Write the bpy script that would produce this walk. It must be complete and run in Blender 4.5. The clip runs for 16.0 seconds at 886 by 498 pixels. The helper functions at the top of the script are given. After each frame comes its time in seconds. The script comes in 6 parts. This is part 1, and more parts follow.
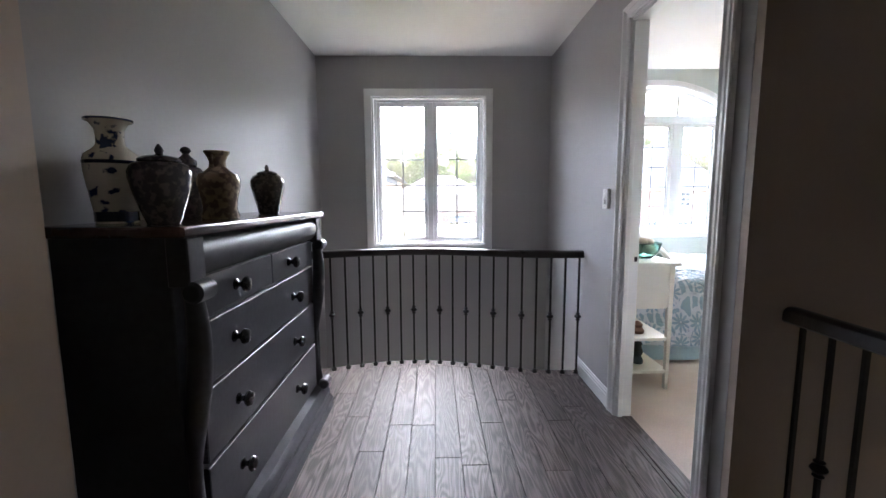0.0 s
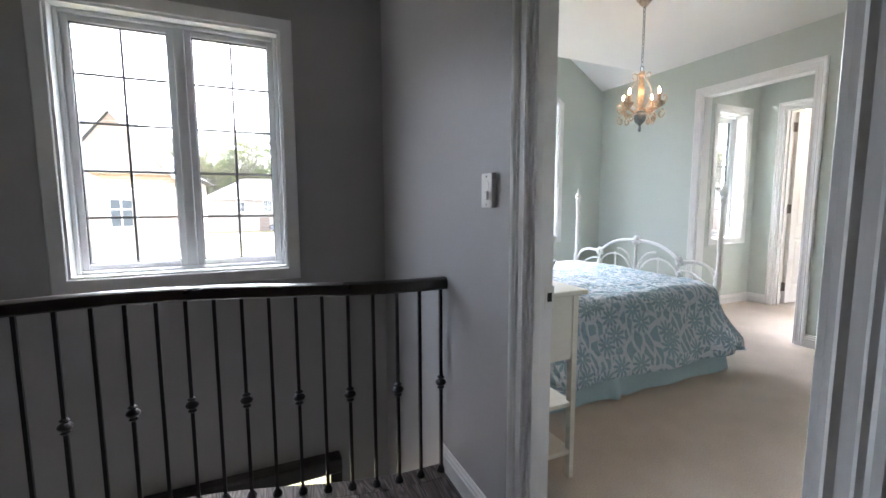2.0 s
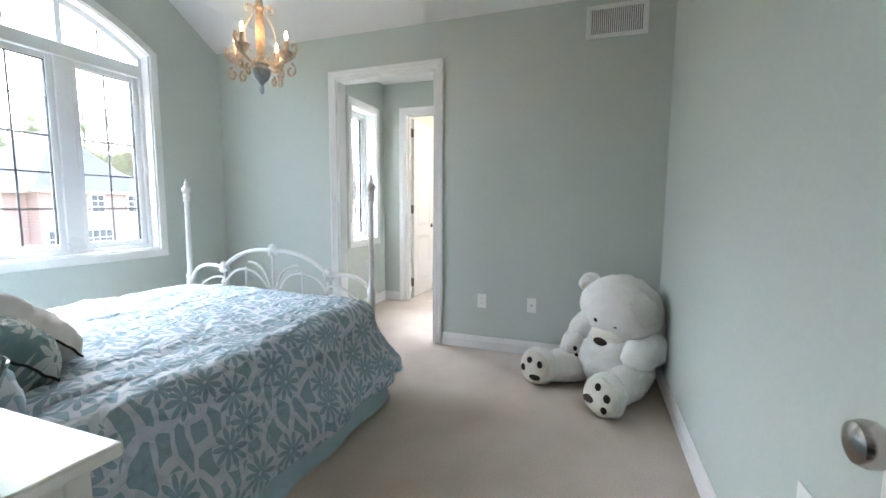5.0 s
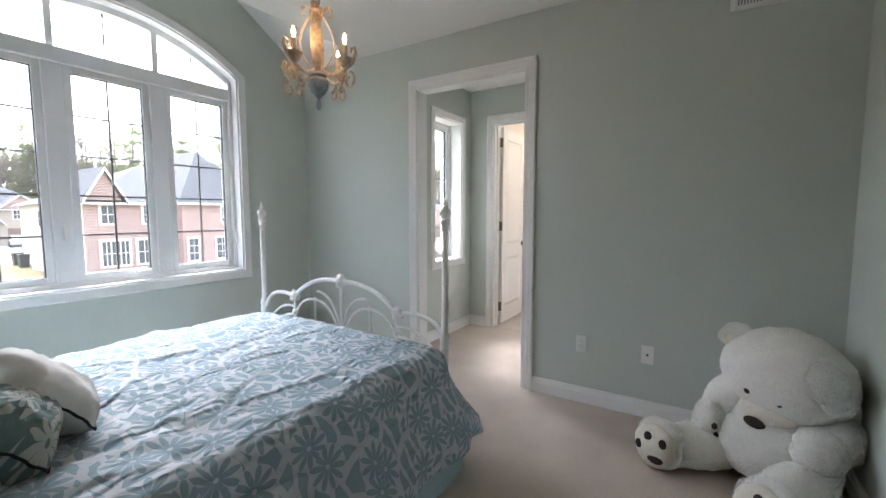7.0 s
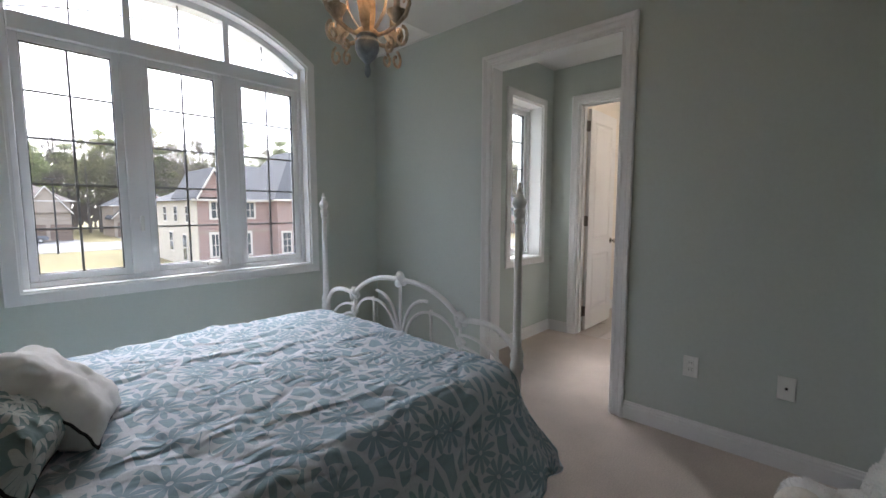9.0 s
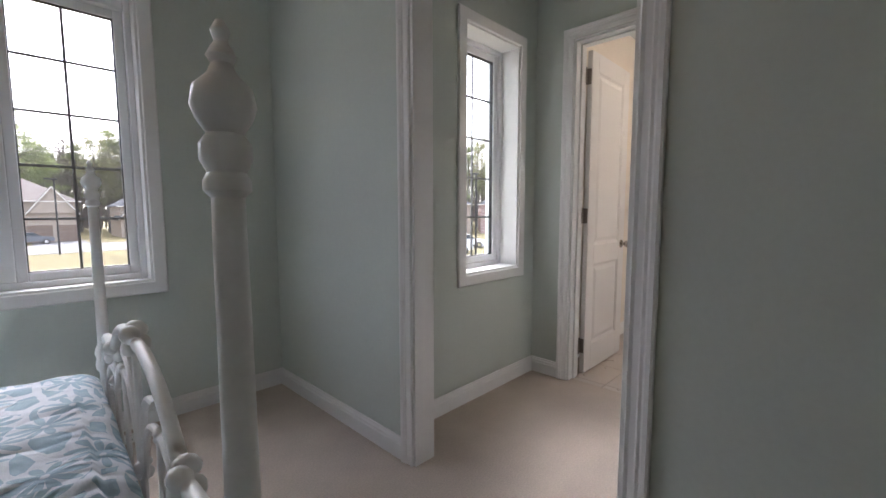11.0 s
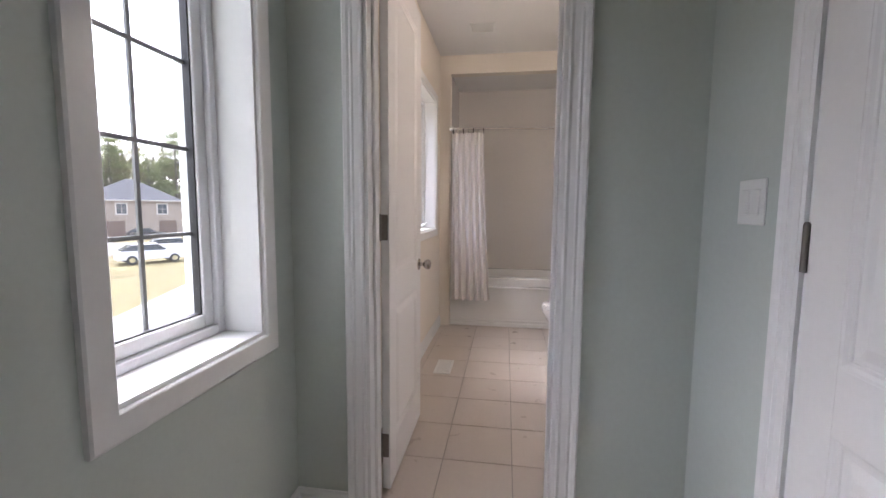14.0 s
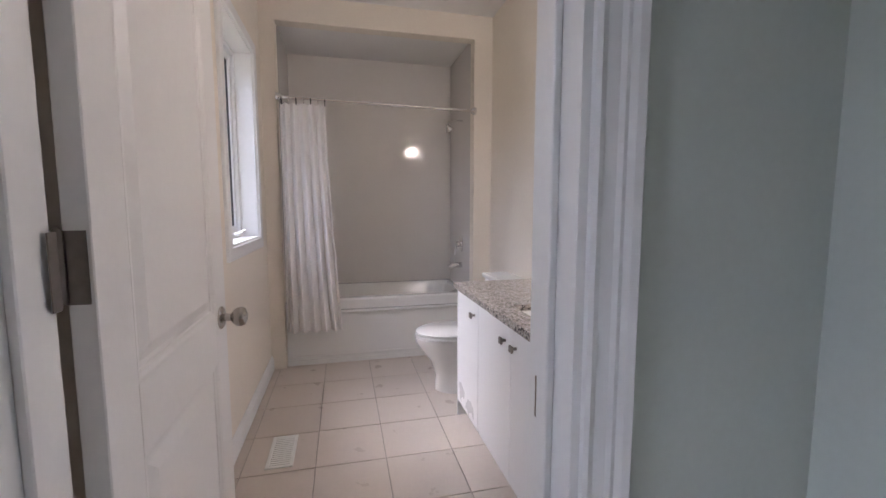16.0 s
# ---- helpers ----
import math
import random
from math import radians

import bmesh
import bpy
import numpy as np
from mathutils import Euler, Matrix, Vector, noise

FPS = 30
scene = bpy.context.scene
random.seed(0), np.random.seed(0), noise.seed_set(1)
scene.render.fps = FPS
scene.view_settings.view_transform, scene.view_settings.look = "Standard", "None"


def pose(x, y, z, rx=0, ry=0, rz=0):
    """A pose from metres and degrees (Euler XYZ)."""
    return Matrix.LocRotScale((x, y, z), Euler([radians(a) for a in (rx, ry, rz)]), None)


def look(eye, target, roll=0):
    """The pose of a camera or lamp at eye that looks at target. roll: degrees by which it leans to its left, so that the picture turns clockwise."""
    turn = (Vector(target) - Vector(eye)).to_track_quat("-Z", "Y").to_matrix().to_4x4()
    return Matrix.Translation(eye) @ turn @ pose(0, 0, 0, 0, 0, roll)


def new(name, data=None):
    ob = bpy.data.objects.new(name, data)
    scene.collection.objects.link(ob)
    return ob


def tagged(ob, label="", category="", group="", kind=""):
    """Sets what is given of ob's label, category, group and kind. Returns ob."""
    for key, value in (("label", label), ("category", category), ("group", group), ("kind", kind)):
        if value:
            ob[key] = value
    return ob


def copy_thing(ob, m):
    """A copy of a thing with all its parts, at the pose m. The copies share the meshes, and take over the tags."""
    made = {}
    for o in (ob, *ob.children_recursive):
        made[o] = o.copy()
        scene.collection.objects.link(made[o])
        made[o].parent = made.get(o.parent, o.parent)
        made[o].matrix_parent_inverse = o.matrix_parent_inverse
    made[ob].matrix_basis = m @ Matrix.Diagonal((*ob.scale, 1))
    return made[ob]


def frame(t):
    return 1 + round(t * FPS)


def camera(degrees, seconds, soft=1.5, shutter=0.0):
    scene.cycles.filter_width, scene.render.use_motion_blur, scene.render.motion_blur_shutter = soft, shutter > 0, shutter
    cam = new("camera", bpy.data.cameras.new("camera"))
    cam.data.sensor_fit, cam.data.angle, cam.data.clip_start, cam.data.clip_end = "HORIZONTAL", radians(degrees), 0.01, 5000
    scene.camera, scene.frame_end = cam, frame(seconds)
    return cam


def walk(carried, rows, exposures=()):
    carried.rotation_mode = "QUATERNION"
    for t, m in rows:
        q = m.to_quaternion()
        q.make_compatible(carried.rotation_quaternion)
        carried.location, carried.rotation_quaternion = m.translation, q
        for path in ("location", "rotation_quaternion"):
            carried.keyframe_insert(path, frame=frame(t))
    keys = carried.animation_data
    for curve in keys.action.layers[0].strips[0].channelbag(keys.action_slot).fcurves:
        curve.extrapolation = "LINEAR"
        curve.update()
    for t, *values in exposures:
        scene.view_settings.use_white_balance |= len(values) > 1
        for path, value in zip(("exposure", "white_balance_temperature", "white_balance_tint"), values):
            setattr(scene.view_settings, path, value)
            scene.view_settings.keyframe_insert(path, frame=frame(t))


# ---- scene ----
cam = camera(93.4, 16.0)
PATH = [
    (0, (-0.083, -0.002, 1.252), (-0.047, 1.984, 1.018), -0.3),
    (0.5, (-0.032, 0.328, 1.238), (0.031, 2.314, 1.009), -0.3),
    (1, (0.025, 0.657, 1.214), (0.26, 2.631, 0.996), -0.2),
    (1.5, (0.11, 0.969, 1.212), (0.611, 2.894, 1.0), -0.1),
    (2, (0.21, 1.246, 1.204), (1.021, 3.063, 0.995), -0.2),
    (2.5, (0.359, 1.485, 1.19), (1.509, 3.108, 0.979), -0.0),
    (3, (0.527, 1.687, 1.196), (1.971, 3.055, 0.983), 0.1),
    (3.5, (0.67, 1.813, 1.185), (2.354, 2.871, 0.976), 0.3),
    (4, (0.781, 1.868, 1.171), (2.622, 2.623, 0.967), 0.4),
    (4.2, (0.826, 1.885, 1.169), (2.703, 2.546, 0.964), 0.4),
    (6.3, (1.486, 2.078, 1.268), (3.333, 2.816, 1.088), 0.2),
    (6.5, (1.504, 2.093, 1.283), (3.317, 2.918, 1.1), 0.1),
    (7, (1.549, 2.109, 1.295), (3.237, 3.169, 1.124), 0.0),
    (7.5, (1.557, 2.117, 1.314), (3.152, 3.311, 1.139), 0.1),
    (8, (1.575, 2.118, 1.336), (3.102, 3.396, 1.149), -0.2),
    (8.2, (1.583, 2.15, 1.321), (3.097, 3.444, 1.137), -0.1),
    (10.3, (2.729, 2.539, 1.232), (4.132, 3.948, 1.016), -0.4),
    (10.5, (2.854, 2.613, 1.224), (4.269, 4.012, 1.017), -0.1),
    (11, (3.183, 2.77, 1.191), (4.609, 4.16, 1.003), -0.1),
    (11.5, (3.496, 2.89, 1.193), (4.919, 4.282, 1.002), -0.1),
    (12, (3.751, 3.062, 1.199), (5.172, 4.457, 1.016), 0.0),
    (12.5, (3.957, 3.243, 1.203), (5.442, 4.568, 1.008), 0.1),
    (13, (4.117, 3.403, 1.216), (5.777, 4.5, 1.02), 0.4),
    (13.5, (4.218, 3.53, 1.233), (6.08, 4.232, 1.038), 0.5),
    (14, (4.333, 3.613, 1.223), (6.301, 3.908, 1.031), 0.4),
    (14.5, (4.497, 3.668, 1.233), (6.488, 3.636, 1.042), 0.5),
    (15, (4.729, 3.717, 1.226), (6.705, 3.469, 1.037), 0.6),
    (15.5, (5.003, 3.738, 1.232), (6.954, 3.348, 1.032), 0.2),
    (16, (5.304, 3.742, 1.228), (7.24, 3.278, 1.032), 0.0),
]
EXPOSURES = [(0.0, 5.1, 5750, 14), (1.0, 4.8, 5850, 13), (2.0, 4.42, 5850, 10), (3.0, 4.4, 5620, 7), (3.4, 4.58, 5600, 6.5), (4.2, 4.52, 5600, 5.5), (6.3, 3.97, 5900, 10), (7.0, 3.7, 5950, 11), (8.2, 3.1, 6000, 12),
             (10.3, 2.75, 6100, 15), (12.5, 3.0, 6150, 18), (14.0, 2.83, 5950, 19), (14.6, 2.68, 5900, 19), (16.0, 2.70, 5700, 19)]
walk(cam, [(t, look(eye, target, roll)) for t, eye, target, roll in PATH], EXPOSURES)

# ---- light ----
world = bpy.data.worlds.new("overcast_sky")
scene.world = world
world.use_nodes = True
wn, wl = world.node_tree.nodes, world.node_tree.links
sky = wn.new("ShaderNodeTexSky")
sky.sky_type, sky.sun_disc = "NISHITA", False
sky.sun_elevation, sky.sun_rotation = radians(50), radians(20)
sky.dust_density, sky.ozone_density = 4.0, 1.0
soften = wn.new("ShaderNodeHueSaturation")
soften.inputs["Saturation"].default_value = 0.4
wl.new(sky.outputs[0], soften.inputs["Color"])
wl.new(soften.outputs[0], wn["Background"].inputs[0])
wn["Background"].inputs[1].default_value = 0.15
sun = new("sun", bpy.data.lights.new("sun", "SUN"))
sun.data.energy, sun.data.angle, sun.data.color = 0.6, radians(70), (1.0, 0.97, 0.93)
sun.matrix_world = look((0, 0, 30), (-8, -20, -4))


# ---- materials ----
def mat(name, col, rough=0.5, metal=0.0, var=0.06, scale=3.0, fine=60.0, bump=0.0, bump_scale=200.0, spec=0.5, coat=0.0, per=0.0):
    """Principled paint, plaster, wood or metal with variation at two scales; per: brightness spread by object."""
    m = bpy.data.materials.new(name)
    m.use_nodes = True
    n, l = m.node_tree.nodes, m.node_tree.links
    p = n["Principled BSDF"]
    p.inputs["Metallic"].default_value = metal
    p.inputs["Specular IOR Level"].default_value = spec
    p.inputs["Coat Weight"].default_value = coat
    tc = n.new("ShaderNodeTexCoord")
    a, b = n.new("ShaderNodeTexNoise"), n.new("ShaderNodeTexNoise")
    a.inputs["Scale"].default_value, b.inputs["Scale"].default_value = scale, fine
    a.inputs["Detail"].default_value = 5
    for t in (a, b):
        l.new(tc.outputs["Object"], t.inputs["Vector"])
    add = n.new("ShaderNodeMath")
    add.operation = "ADD"
    l.new(a.outputs[0], add.inputs[0]), l.new(b.outputs[0], add.inputs[1])
    r = n.new("ShaderNodeMapRange")
    r.inputs["From Min"].default_value, r.inputs["From Max"].default_value = 0.6, 1.4
    r.inputs["To Min"].default_value, r.inputs["To Max"].default_value = 1 - var, 1 + var
    l.new(add.outputs[0], r.inputs["Value"])
    mul = n.new("ShaderNodeVectorMath")
    mul.operation = "SCALE"
    mul.inputs[0].default_value = col[:3]
    last = r.outputs[0]
    if per:
        oi = n.new("ShaderNodeObjectInfo")
        pr = n.new("ShaderNodeMapRange")
        pr.inputs["To Min"].default_value, pr.inputs["To Max"].default_value = 1 - per, 1 + per
        l.new(oi.outputs["Random"], pr.inputs["Value"])
        pm = n.new("ShaderNodeMath")
        pm.operation = "MULTIPLY"
        l.new(last, pm.inputs[0]), l.new(pr.outputs[0], pm.inputs[1])
        last = pm.outputs[0]
    l.new(last, mul.inputs["Scale"])
    l.new(mul.outputs[0], p.inputs["Base Color"])
    rr = n.new("ShaderNodeMapRange")
    rr.inputs["To Min"].default_value, rr.inputs["To Max"].default_value = max(0.02, rough - min(0.08, rough * 0.4)), min(1, rough + min(0.08, rough * 0.4))
    l.new(a.outputs[0], rr.inputs["Value"])
    l.new(rr.outputs[0], p.inputs["Roughness"])
    if bump:
        c = n.new("ShaderNodeTexNoise")
        c.inputs["Scale"].default_value, c.inputs["Detail"].default_value = bump_scale, 3
        l.new(tc.outputs["Object"], c.inputs["Vector"])
        bp = n.new("ShaderNodeBump")
        bp.inputs["Strength"].default_value, bp.inputs["Distance"].default_value = bump, 0.004
        l.new(c.outputs[0], bp.inputs["Height"]), l.new(bp.outputs[0], p.inputs["Normal"])
    return m


def glow(name, col, strength):
    m = bpy.data.materials.new(name)
    m.use_nodes = True
    p = m.node_tree.nodes["Principled BSDF"]
    p.inputs["Base Color"].default_value = (*col, 1)
    p.inputs["Emission Color"].default_value = (*col, 1)
    p.inputs["Emission Strength"].default_value = strength
    return m


def glass(name):
    m = bpy.data.materials.new(name)
    m.use_nodes = True
    n, l = m.node_tree.nodes, m.node_tree.links
    n.remove(n["Principled BSDF"])
    tr, gl, mx = n.new("ShaderNodeBsdfTransparent"), n.new("ShaderNodeBsdfGlossy"), n.new("ShaderNodeMixShader")
    gl.inputs["Roughness"].default_value = 0.01
    mx.inputs[0].default_value = 0.03
    # a faint translucent share puts veiling glare from outdoors into the glass
    veil, veil_mix = n.new("ShaderNodeBsdfTranslucent"), n.new("ShaderNodeMixShader")
    veil.inputs["Color"].default_value = (0.9, 0.91, 0.92, 1)
    veil_mix.inputs[0].default_value = 0.005
    l.new(tr.outputs[0], veil_mix.inputs[1]), l.new(veil.outputs[0], veil_mix.inputs[2])
    l.new(veil_mix.outputs[0], mx.inputs[1]), l.new(gl.outputs[0], mx.inputs[2])
    l.new(mx.outputs[0], n["Material Output"].inputs[0])
    return m


GREY = mat("grey_wall_paint", (0.40, 0.39, 0.385), 0.55, var=0.03, scale=1.2, bump=0.08, bump_scale=350)
GREEN = mat("seafoam_wall_paint", (0.54, 0.586, 0.543), 0.6, var=0.03, scale=1.0, bump=0.08, bump_scale=350)
CREAM = mat("cream_wall_paint", (0.80, 0.74, 0.65), 0.55, var=0.03, scale=1.0, bump=0.08, bump_scale=350)
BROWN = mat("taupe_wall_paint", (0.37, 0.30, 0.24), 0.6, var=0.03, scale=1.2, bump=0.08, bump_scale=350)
# hall corner wall, with the warm light on it put into the colour
WARMLIT = mat("warm_lit_wall", (0.50, 0.43, 0.36), 0.6, var=0.03, scale=1.2, bump=0.08, bump_scale=350)
CEIL = mat("ceiling_paint", (0.80, 0.79, 0.77), 0.85, var=0.02, bump=0.25, bump_scale=160)
TRIM = mat("white_trim_paint", (0.80, 0.80, 0.79), 0.32, var=0.02, scale=4)
DOORP = mat("white_door_paint", (0.80, 0.79, 0.77), 0.38, var=0.02, scale=3, bump=0.06, bump_scale=90)
VINYL = mat("white_vinyl", (0.80, 0.81, 0.82), 0.3, var=0.02)
BLACKV = mat("black_gasket", (0.02, 0.02, 0.022), 0.5)
MUNTIN = mat("grille_bar", (0.17, 0.175, 0.175), 0.45)
GLASS = glass("window_glass")
CARPET = mat("beige_carpet", (0.59, 0.51, 0.445), 0.95, var=0.17, scale=3.0, fine=130, bump=1.0, bump_scale=330, spec=0.1)
HINGE = mat("antique_nickel", (0.23, 0.205, 0.185), 0.36, metal=1.0, var=0.12, scale=40)
NICKEL = mat("brushed_nickel", (0.50, 0.465, 0.425), 0.2, metal=1.0)
CHROME = mat("chrome", (0.75, 0.75, 0.75), 0.08, metal=1.0, var=0.01)
PLASTIC = mat("white_plastic", (0.80, 0.80, 0.77), 0.35, var=0.02)
SLOT = mat("dark_slot", (0.03, 0.03, 0.03), 0.6)
IRON = mat("black_iron", (0.018, 0.017, 0.018), 0.38, metal=0.5, var=0.15, bump=0.1)
HANDRAIL = mat("dark_stained_oak", (0.020, 0.015, 0.013), 0.3, var=0.2, scale=6, coat=0.3)
GROUT = mat("grout", (0.38, 0.34, 0.30), 0.9)


# ---- mesh tools ----
def box(bm, x0, x1, y0, y1, z0, z1, bevel=0.0, seg=1):
    vs = [bm.verts.new((x, y, z)) for x in (x0, x1) for y in (y0, y1) for z in (z0, z1)]
    fs = [bm.faces.new([vs[i] for i in q]) for q in ((0, 1, 3, 2), (4, 6, 7, 5), (0, 4, 5, 1), (2, 3, 7, 6), (0, 2, 6, 4), (1, 5, 7, 3))]
    if bevel:
        es = list({e for f in fs for e in f.edges})
        bmesh.ops.bevel(bm, geom=es, offset=bevel, segments=seg, affect="EDGES", profile=0.5)
    return bm


def prism(bm, poly, lo, hi, axis="z"):
    """A closed prism: poly in the two other axes, in cyclic order, from lo to hi along axis."""
    put = {"z": lambda a, b, c: (a, b, c), "y": lambda a, b, c: (a, c, b), "x": lambda a, b, c: (c, a, b)}[axis]
    lows = [bm.verts.new(put(a, b, lo)) for a, b in poly]
    tops = [bm.verts.new(put(a, b, hi)) for a, b in poly]
    bm.faces.new(lows), bm.faces.new(tops)
    for i in range(len(poly)):
        j = (i + 1) % len(poly)
        bm.faces.new((lows[i], lows[j], tops[j], tops[i]))
    return bm


def lathe(bm, profile, at=(0, 0, 0), seg=20, turn=None, sx=1.0, sy=1.0):
    """A turned body from (radius, height) pairs round z; turn: a matrix for the axis."""
    turn = turn or Matrix.Identity(4)
    rings = []
    for r, z in profile:
        rings.append([bm.verts.new(turn @ Vector((r * sx * math.cos(2 * math.pi * k / seg), r * sy * math.sin(2 * math.pi * k / seg), z)) + Vector(at)) for k in range(seg)])
    for a, b in zip(rings, rings[1:]):
        for k in range(seg):
            bm.faces.new((a[k], a[(k + 1) % seg], b[(k + 1) % seg], b[k]))
    bm.faces.new(rings[0][::-1]), bm.faces.new(rings[-1])
    return bm


def tube(bm, pts, rad, seg=8, closed=False):
    """A round bar along the points; rad: one radius or one for each point."""
    pts = [Vector(p) for p in pts]
    rads = rad if isinstance(rad, (list, tuple)) else [rad] * len(pts)
    rings, up = [], None
    for i, p in enumerate(pts):
        d = (pts[min(i + 1, len(pts) - 1)] - pts[max(i - 1, 0)]).normalized()
        if up is None:
            up = d.orthogonal().normalized()
        up = (up - d * up.dot(d)).normalized()
        side = d.cross(up)
        rings.append([bm.verts.new(p + (up * math.cos(2 * math.pi * k / seg) + side * math.sin(2 * math.pi * k / seg)) * rads[i]) for k in range(seg)])
    for a, b in zip(rings, rings[1:]):
        for k in range(seg):
            bm.faces.new((a[k], a[(k + 1) % seg], b[(k + 1) % seg], b[k]))
    bm.faces.new(rings[0][::-1]), bm.faces.new(rings[-1])
    return bm


def molding(bm, path, profile, normal, closed=False):
    """Sweeps a profile of (outward in the wall's plane, proud of the wall) along a path in that plane, mitred at its corners."""
    path, normal = [Vector(p) for p in path], Vector(normal)
    n, rings = len(path), []
    for i, p in enumerate(path):
        a = path[i - 1] if (i or closed) else None
        b = path[(i + 1) % n] if (i < n - 1 or closed) else None
        sides = [normal.cross(d).normalized() for d in ([p - a] if a else []) + ([b - p] if b else [])]
        m = sides[0] if len(sides) == 1 else (sides[0] + sides[1]) / (1 + sides[0].dot(sides[1]))
        rings.append([bm.verts.new(p + m * u + normal * v) for u, v in profile])
    pairs = list(zip(rings, rings[1:])) + ([(rings[-1], rings[0])] if closed else [])
    k = len(profile)
    for a, b in pairs:
        for j in range(k):
            bm.faces.new((a[j], a[(j + 1) % k], b[(j + 1) % k], b[j]))
    if not closed:
        bm.faces.new(rings[0]), bm.faces.new(rings[-1])
    return bm


def blob(bm, at, size, rot=(0, 0, 0), sub=3):
    """An ellipsoid."""
    m = pose(*at, *rot) @ Matrix.Diagonal((*size, 1))
    return bmesh.ops.create_icosphere(bm, subdivisions=sub, radius=1.0, matrix=m)["verts"]


def part(name, bm, material, parent=None, label="", smooth=False):
    """One mesh object under a thing or a part."""
    bmesh.ops.recalc_face_normals(bm, faces=bm.faces)
    me = bpy.data.meshes.new(name)
    bm.to_mesh(me)
    bm.free()
    for mm in material if isinstance(material, (list, tuple)) else (material,):
        me.materials.append(mm)
    if smooth:
        me.polygons.foreach_set("use_smooth", [True] * len(me.polygons))
        me.set_sharp_from_angle(angle=radians(40))
    ob = new(name, me)
    if parent is not None:
        ob.parent = parent
    if label:
        ob["label"] = label
    return ob


def thing(name, label, category, group="", at=None):
    ob = new(name)
    ob.empty_display_size = 0.1
    if at is not None:
        ob.matrix_world = at
    return tagged(ob, label, category, group)


def structure(name, bm, material, label, category, smooth=False):
    return tagged(part(name, bm, material, None, smooth=smooth), label, category, "", "structure")


def B():
    return bmesh.new()


def wall(name, axis, c0, c1, a0, a1, z0, z1, holes, material, label):
    """A slab across axis from c0 to c1, from a0 to a1, with rectangular openings (a, b, low, high)."""
    bm = B()
    cuts = sorted({a0, a1, *[v for h in holes for v in h[:2]]})
    for p, q in zip(cuts, cuts[1:]):
        spans, low = [], z0
        for h in sorted((h for h in holes if h[0] <= p and h[1] >= q), key=lambda h: h[2]):
            if h[2] > low:
                spans.append((low, h[2]))
            low = h[3]
        if low < z1:
            spans.append((low, z1))
        for s, e in spans:
            box(bm, c0, c1, p, q, s, e) if axis == "x" else box(bm, p, q, c0, c1, s, e)
    return structure(name, bm, material, label, "wall")


# ---- plan, in metres ----
HX0, HX1, HY1, HC = -1.12, 0.955, 3.83, 2.505        # upper hall
BX0, BX1, BY0, BY1, BC = 1.035, 4.41, 1.475, 5.52, 2.67  # bedroom
PX0, PX1, PY0, PY1 = 4.525, 5.812, 2.978, 4.415      # dressing passage
TX0, TX1, TY0, TY1, TC = 5.945, 8.60, 2.545, 4.29, 2.735   # bathroom, to the tub's front
D1 = (1.543, 2.284, -0.24, 2.19)
DB = (3.211, 4.156, -0.24, 2.30)
D2 = (3.420, 4.126, -0.24, 2.285)
D3 = (4.632, 5.322, -0.24, 2.25)
WA = (-0.640, 0.370, 0.845, 2.16)
WC = (5.056, 5.605, 0.795, 2.265)
WT = (7.55, 8.30, 1.03, 2.22)
LOW = -2.9

wall("wall_hall_east", "x", HX1, 1.015, 1.40, HY1, LOW, HC, [D1], GREY, "grey painted wall of the upper hall with a doorway")
wall("wall_bedroom_west", "x", 1.015, BX0, 1.4375, BY1, -0.3, 3.9, [D1], GREEN, "pale seafoam green bedroom wall by the door")
wall("wall_hall_north", "y", HY1, 4.05, HX0 - 0.2, 1.015, LOW, HC, [WA, (-0.95, 0.60, -1.0, -0.36)], GREY, "grey painted end wall with a tall window")
wall("wall_hall_west", "x", HX0 - 0.2, HX0, 0.918, HY1, LOW, HC, [], GREY, "grey painted wall behind the dresser")
wall("wall_hall_west_corner", "x", HX0 - 0.2, -0.93, -1.6, 0.918, -0.3, HC, [], WARMLIT, "projecting wall corner of the hall")
wall("wall_hall_south", "y", -1.75, -1.6, HX0 - 0.2, 2.6, LOW, HC, [], GREY, "plain wall closing the hall")
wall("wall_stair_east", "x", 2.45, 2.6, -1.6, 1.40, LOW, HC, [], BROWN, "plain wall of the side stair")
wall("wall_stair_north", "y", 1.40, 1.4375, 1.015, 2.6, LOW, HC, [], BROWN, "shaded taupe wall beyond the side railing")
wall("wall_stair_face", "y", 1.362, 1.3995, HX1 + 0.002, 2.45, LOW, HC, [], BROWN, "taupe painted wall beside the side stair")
wall("wall_bedroom_south", "y", 1.4375, BY0, BX0, 4.525, -0.3, 3.0, [], GREEN, "pale seafoam green bedroom wall behind the bear")
wall("wall_bedroom_east", "x", BX1, 4.4675, BY0, BY1, -0.3, 3.9, [DB], GREEN, "pale seafoam green wall with a cased opening")
wall("wall_passage_west", "x", 4.4675, PX0, 2.84, PY1, -0.3, 3.0, [DB], GREEN, "green wall round the cased opening")
wall("wall_passage_north", "y", PY1, 4.66, PX0, 5.885, -0.3, 3.0, [WC], GREEN, "pale green passage wall with a narrow window")
wall("wall_passage_south", "y", 2.84, PY0, PX0, 5.885, -0.3, 3.0, [D3], GREEN, "pale green passage wall with a white door")
wall("wall_passage_east", "x", PX1, 5.885, PY0, PY1, -0.3, 3.0, [D2], GREEN, "pale green wall round the bathroom door")
wall("wall_bath_west", "x", 5.885, TX0, TY0, TY1, -0.3, 3.0, [D2], CREAM, "cream bathroom wall round the door")
wall("wall_bath_north", "y", TY1, 4.51, 5.885, 8.62, -0.3, 3.0, [WT], CREAM, "cream bathroom wall with a window")
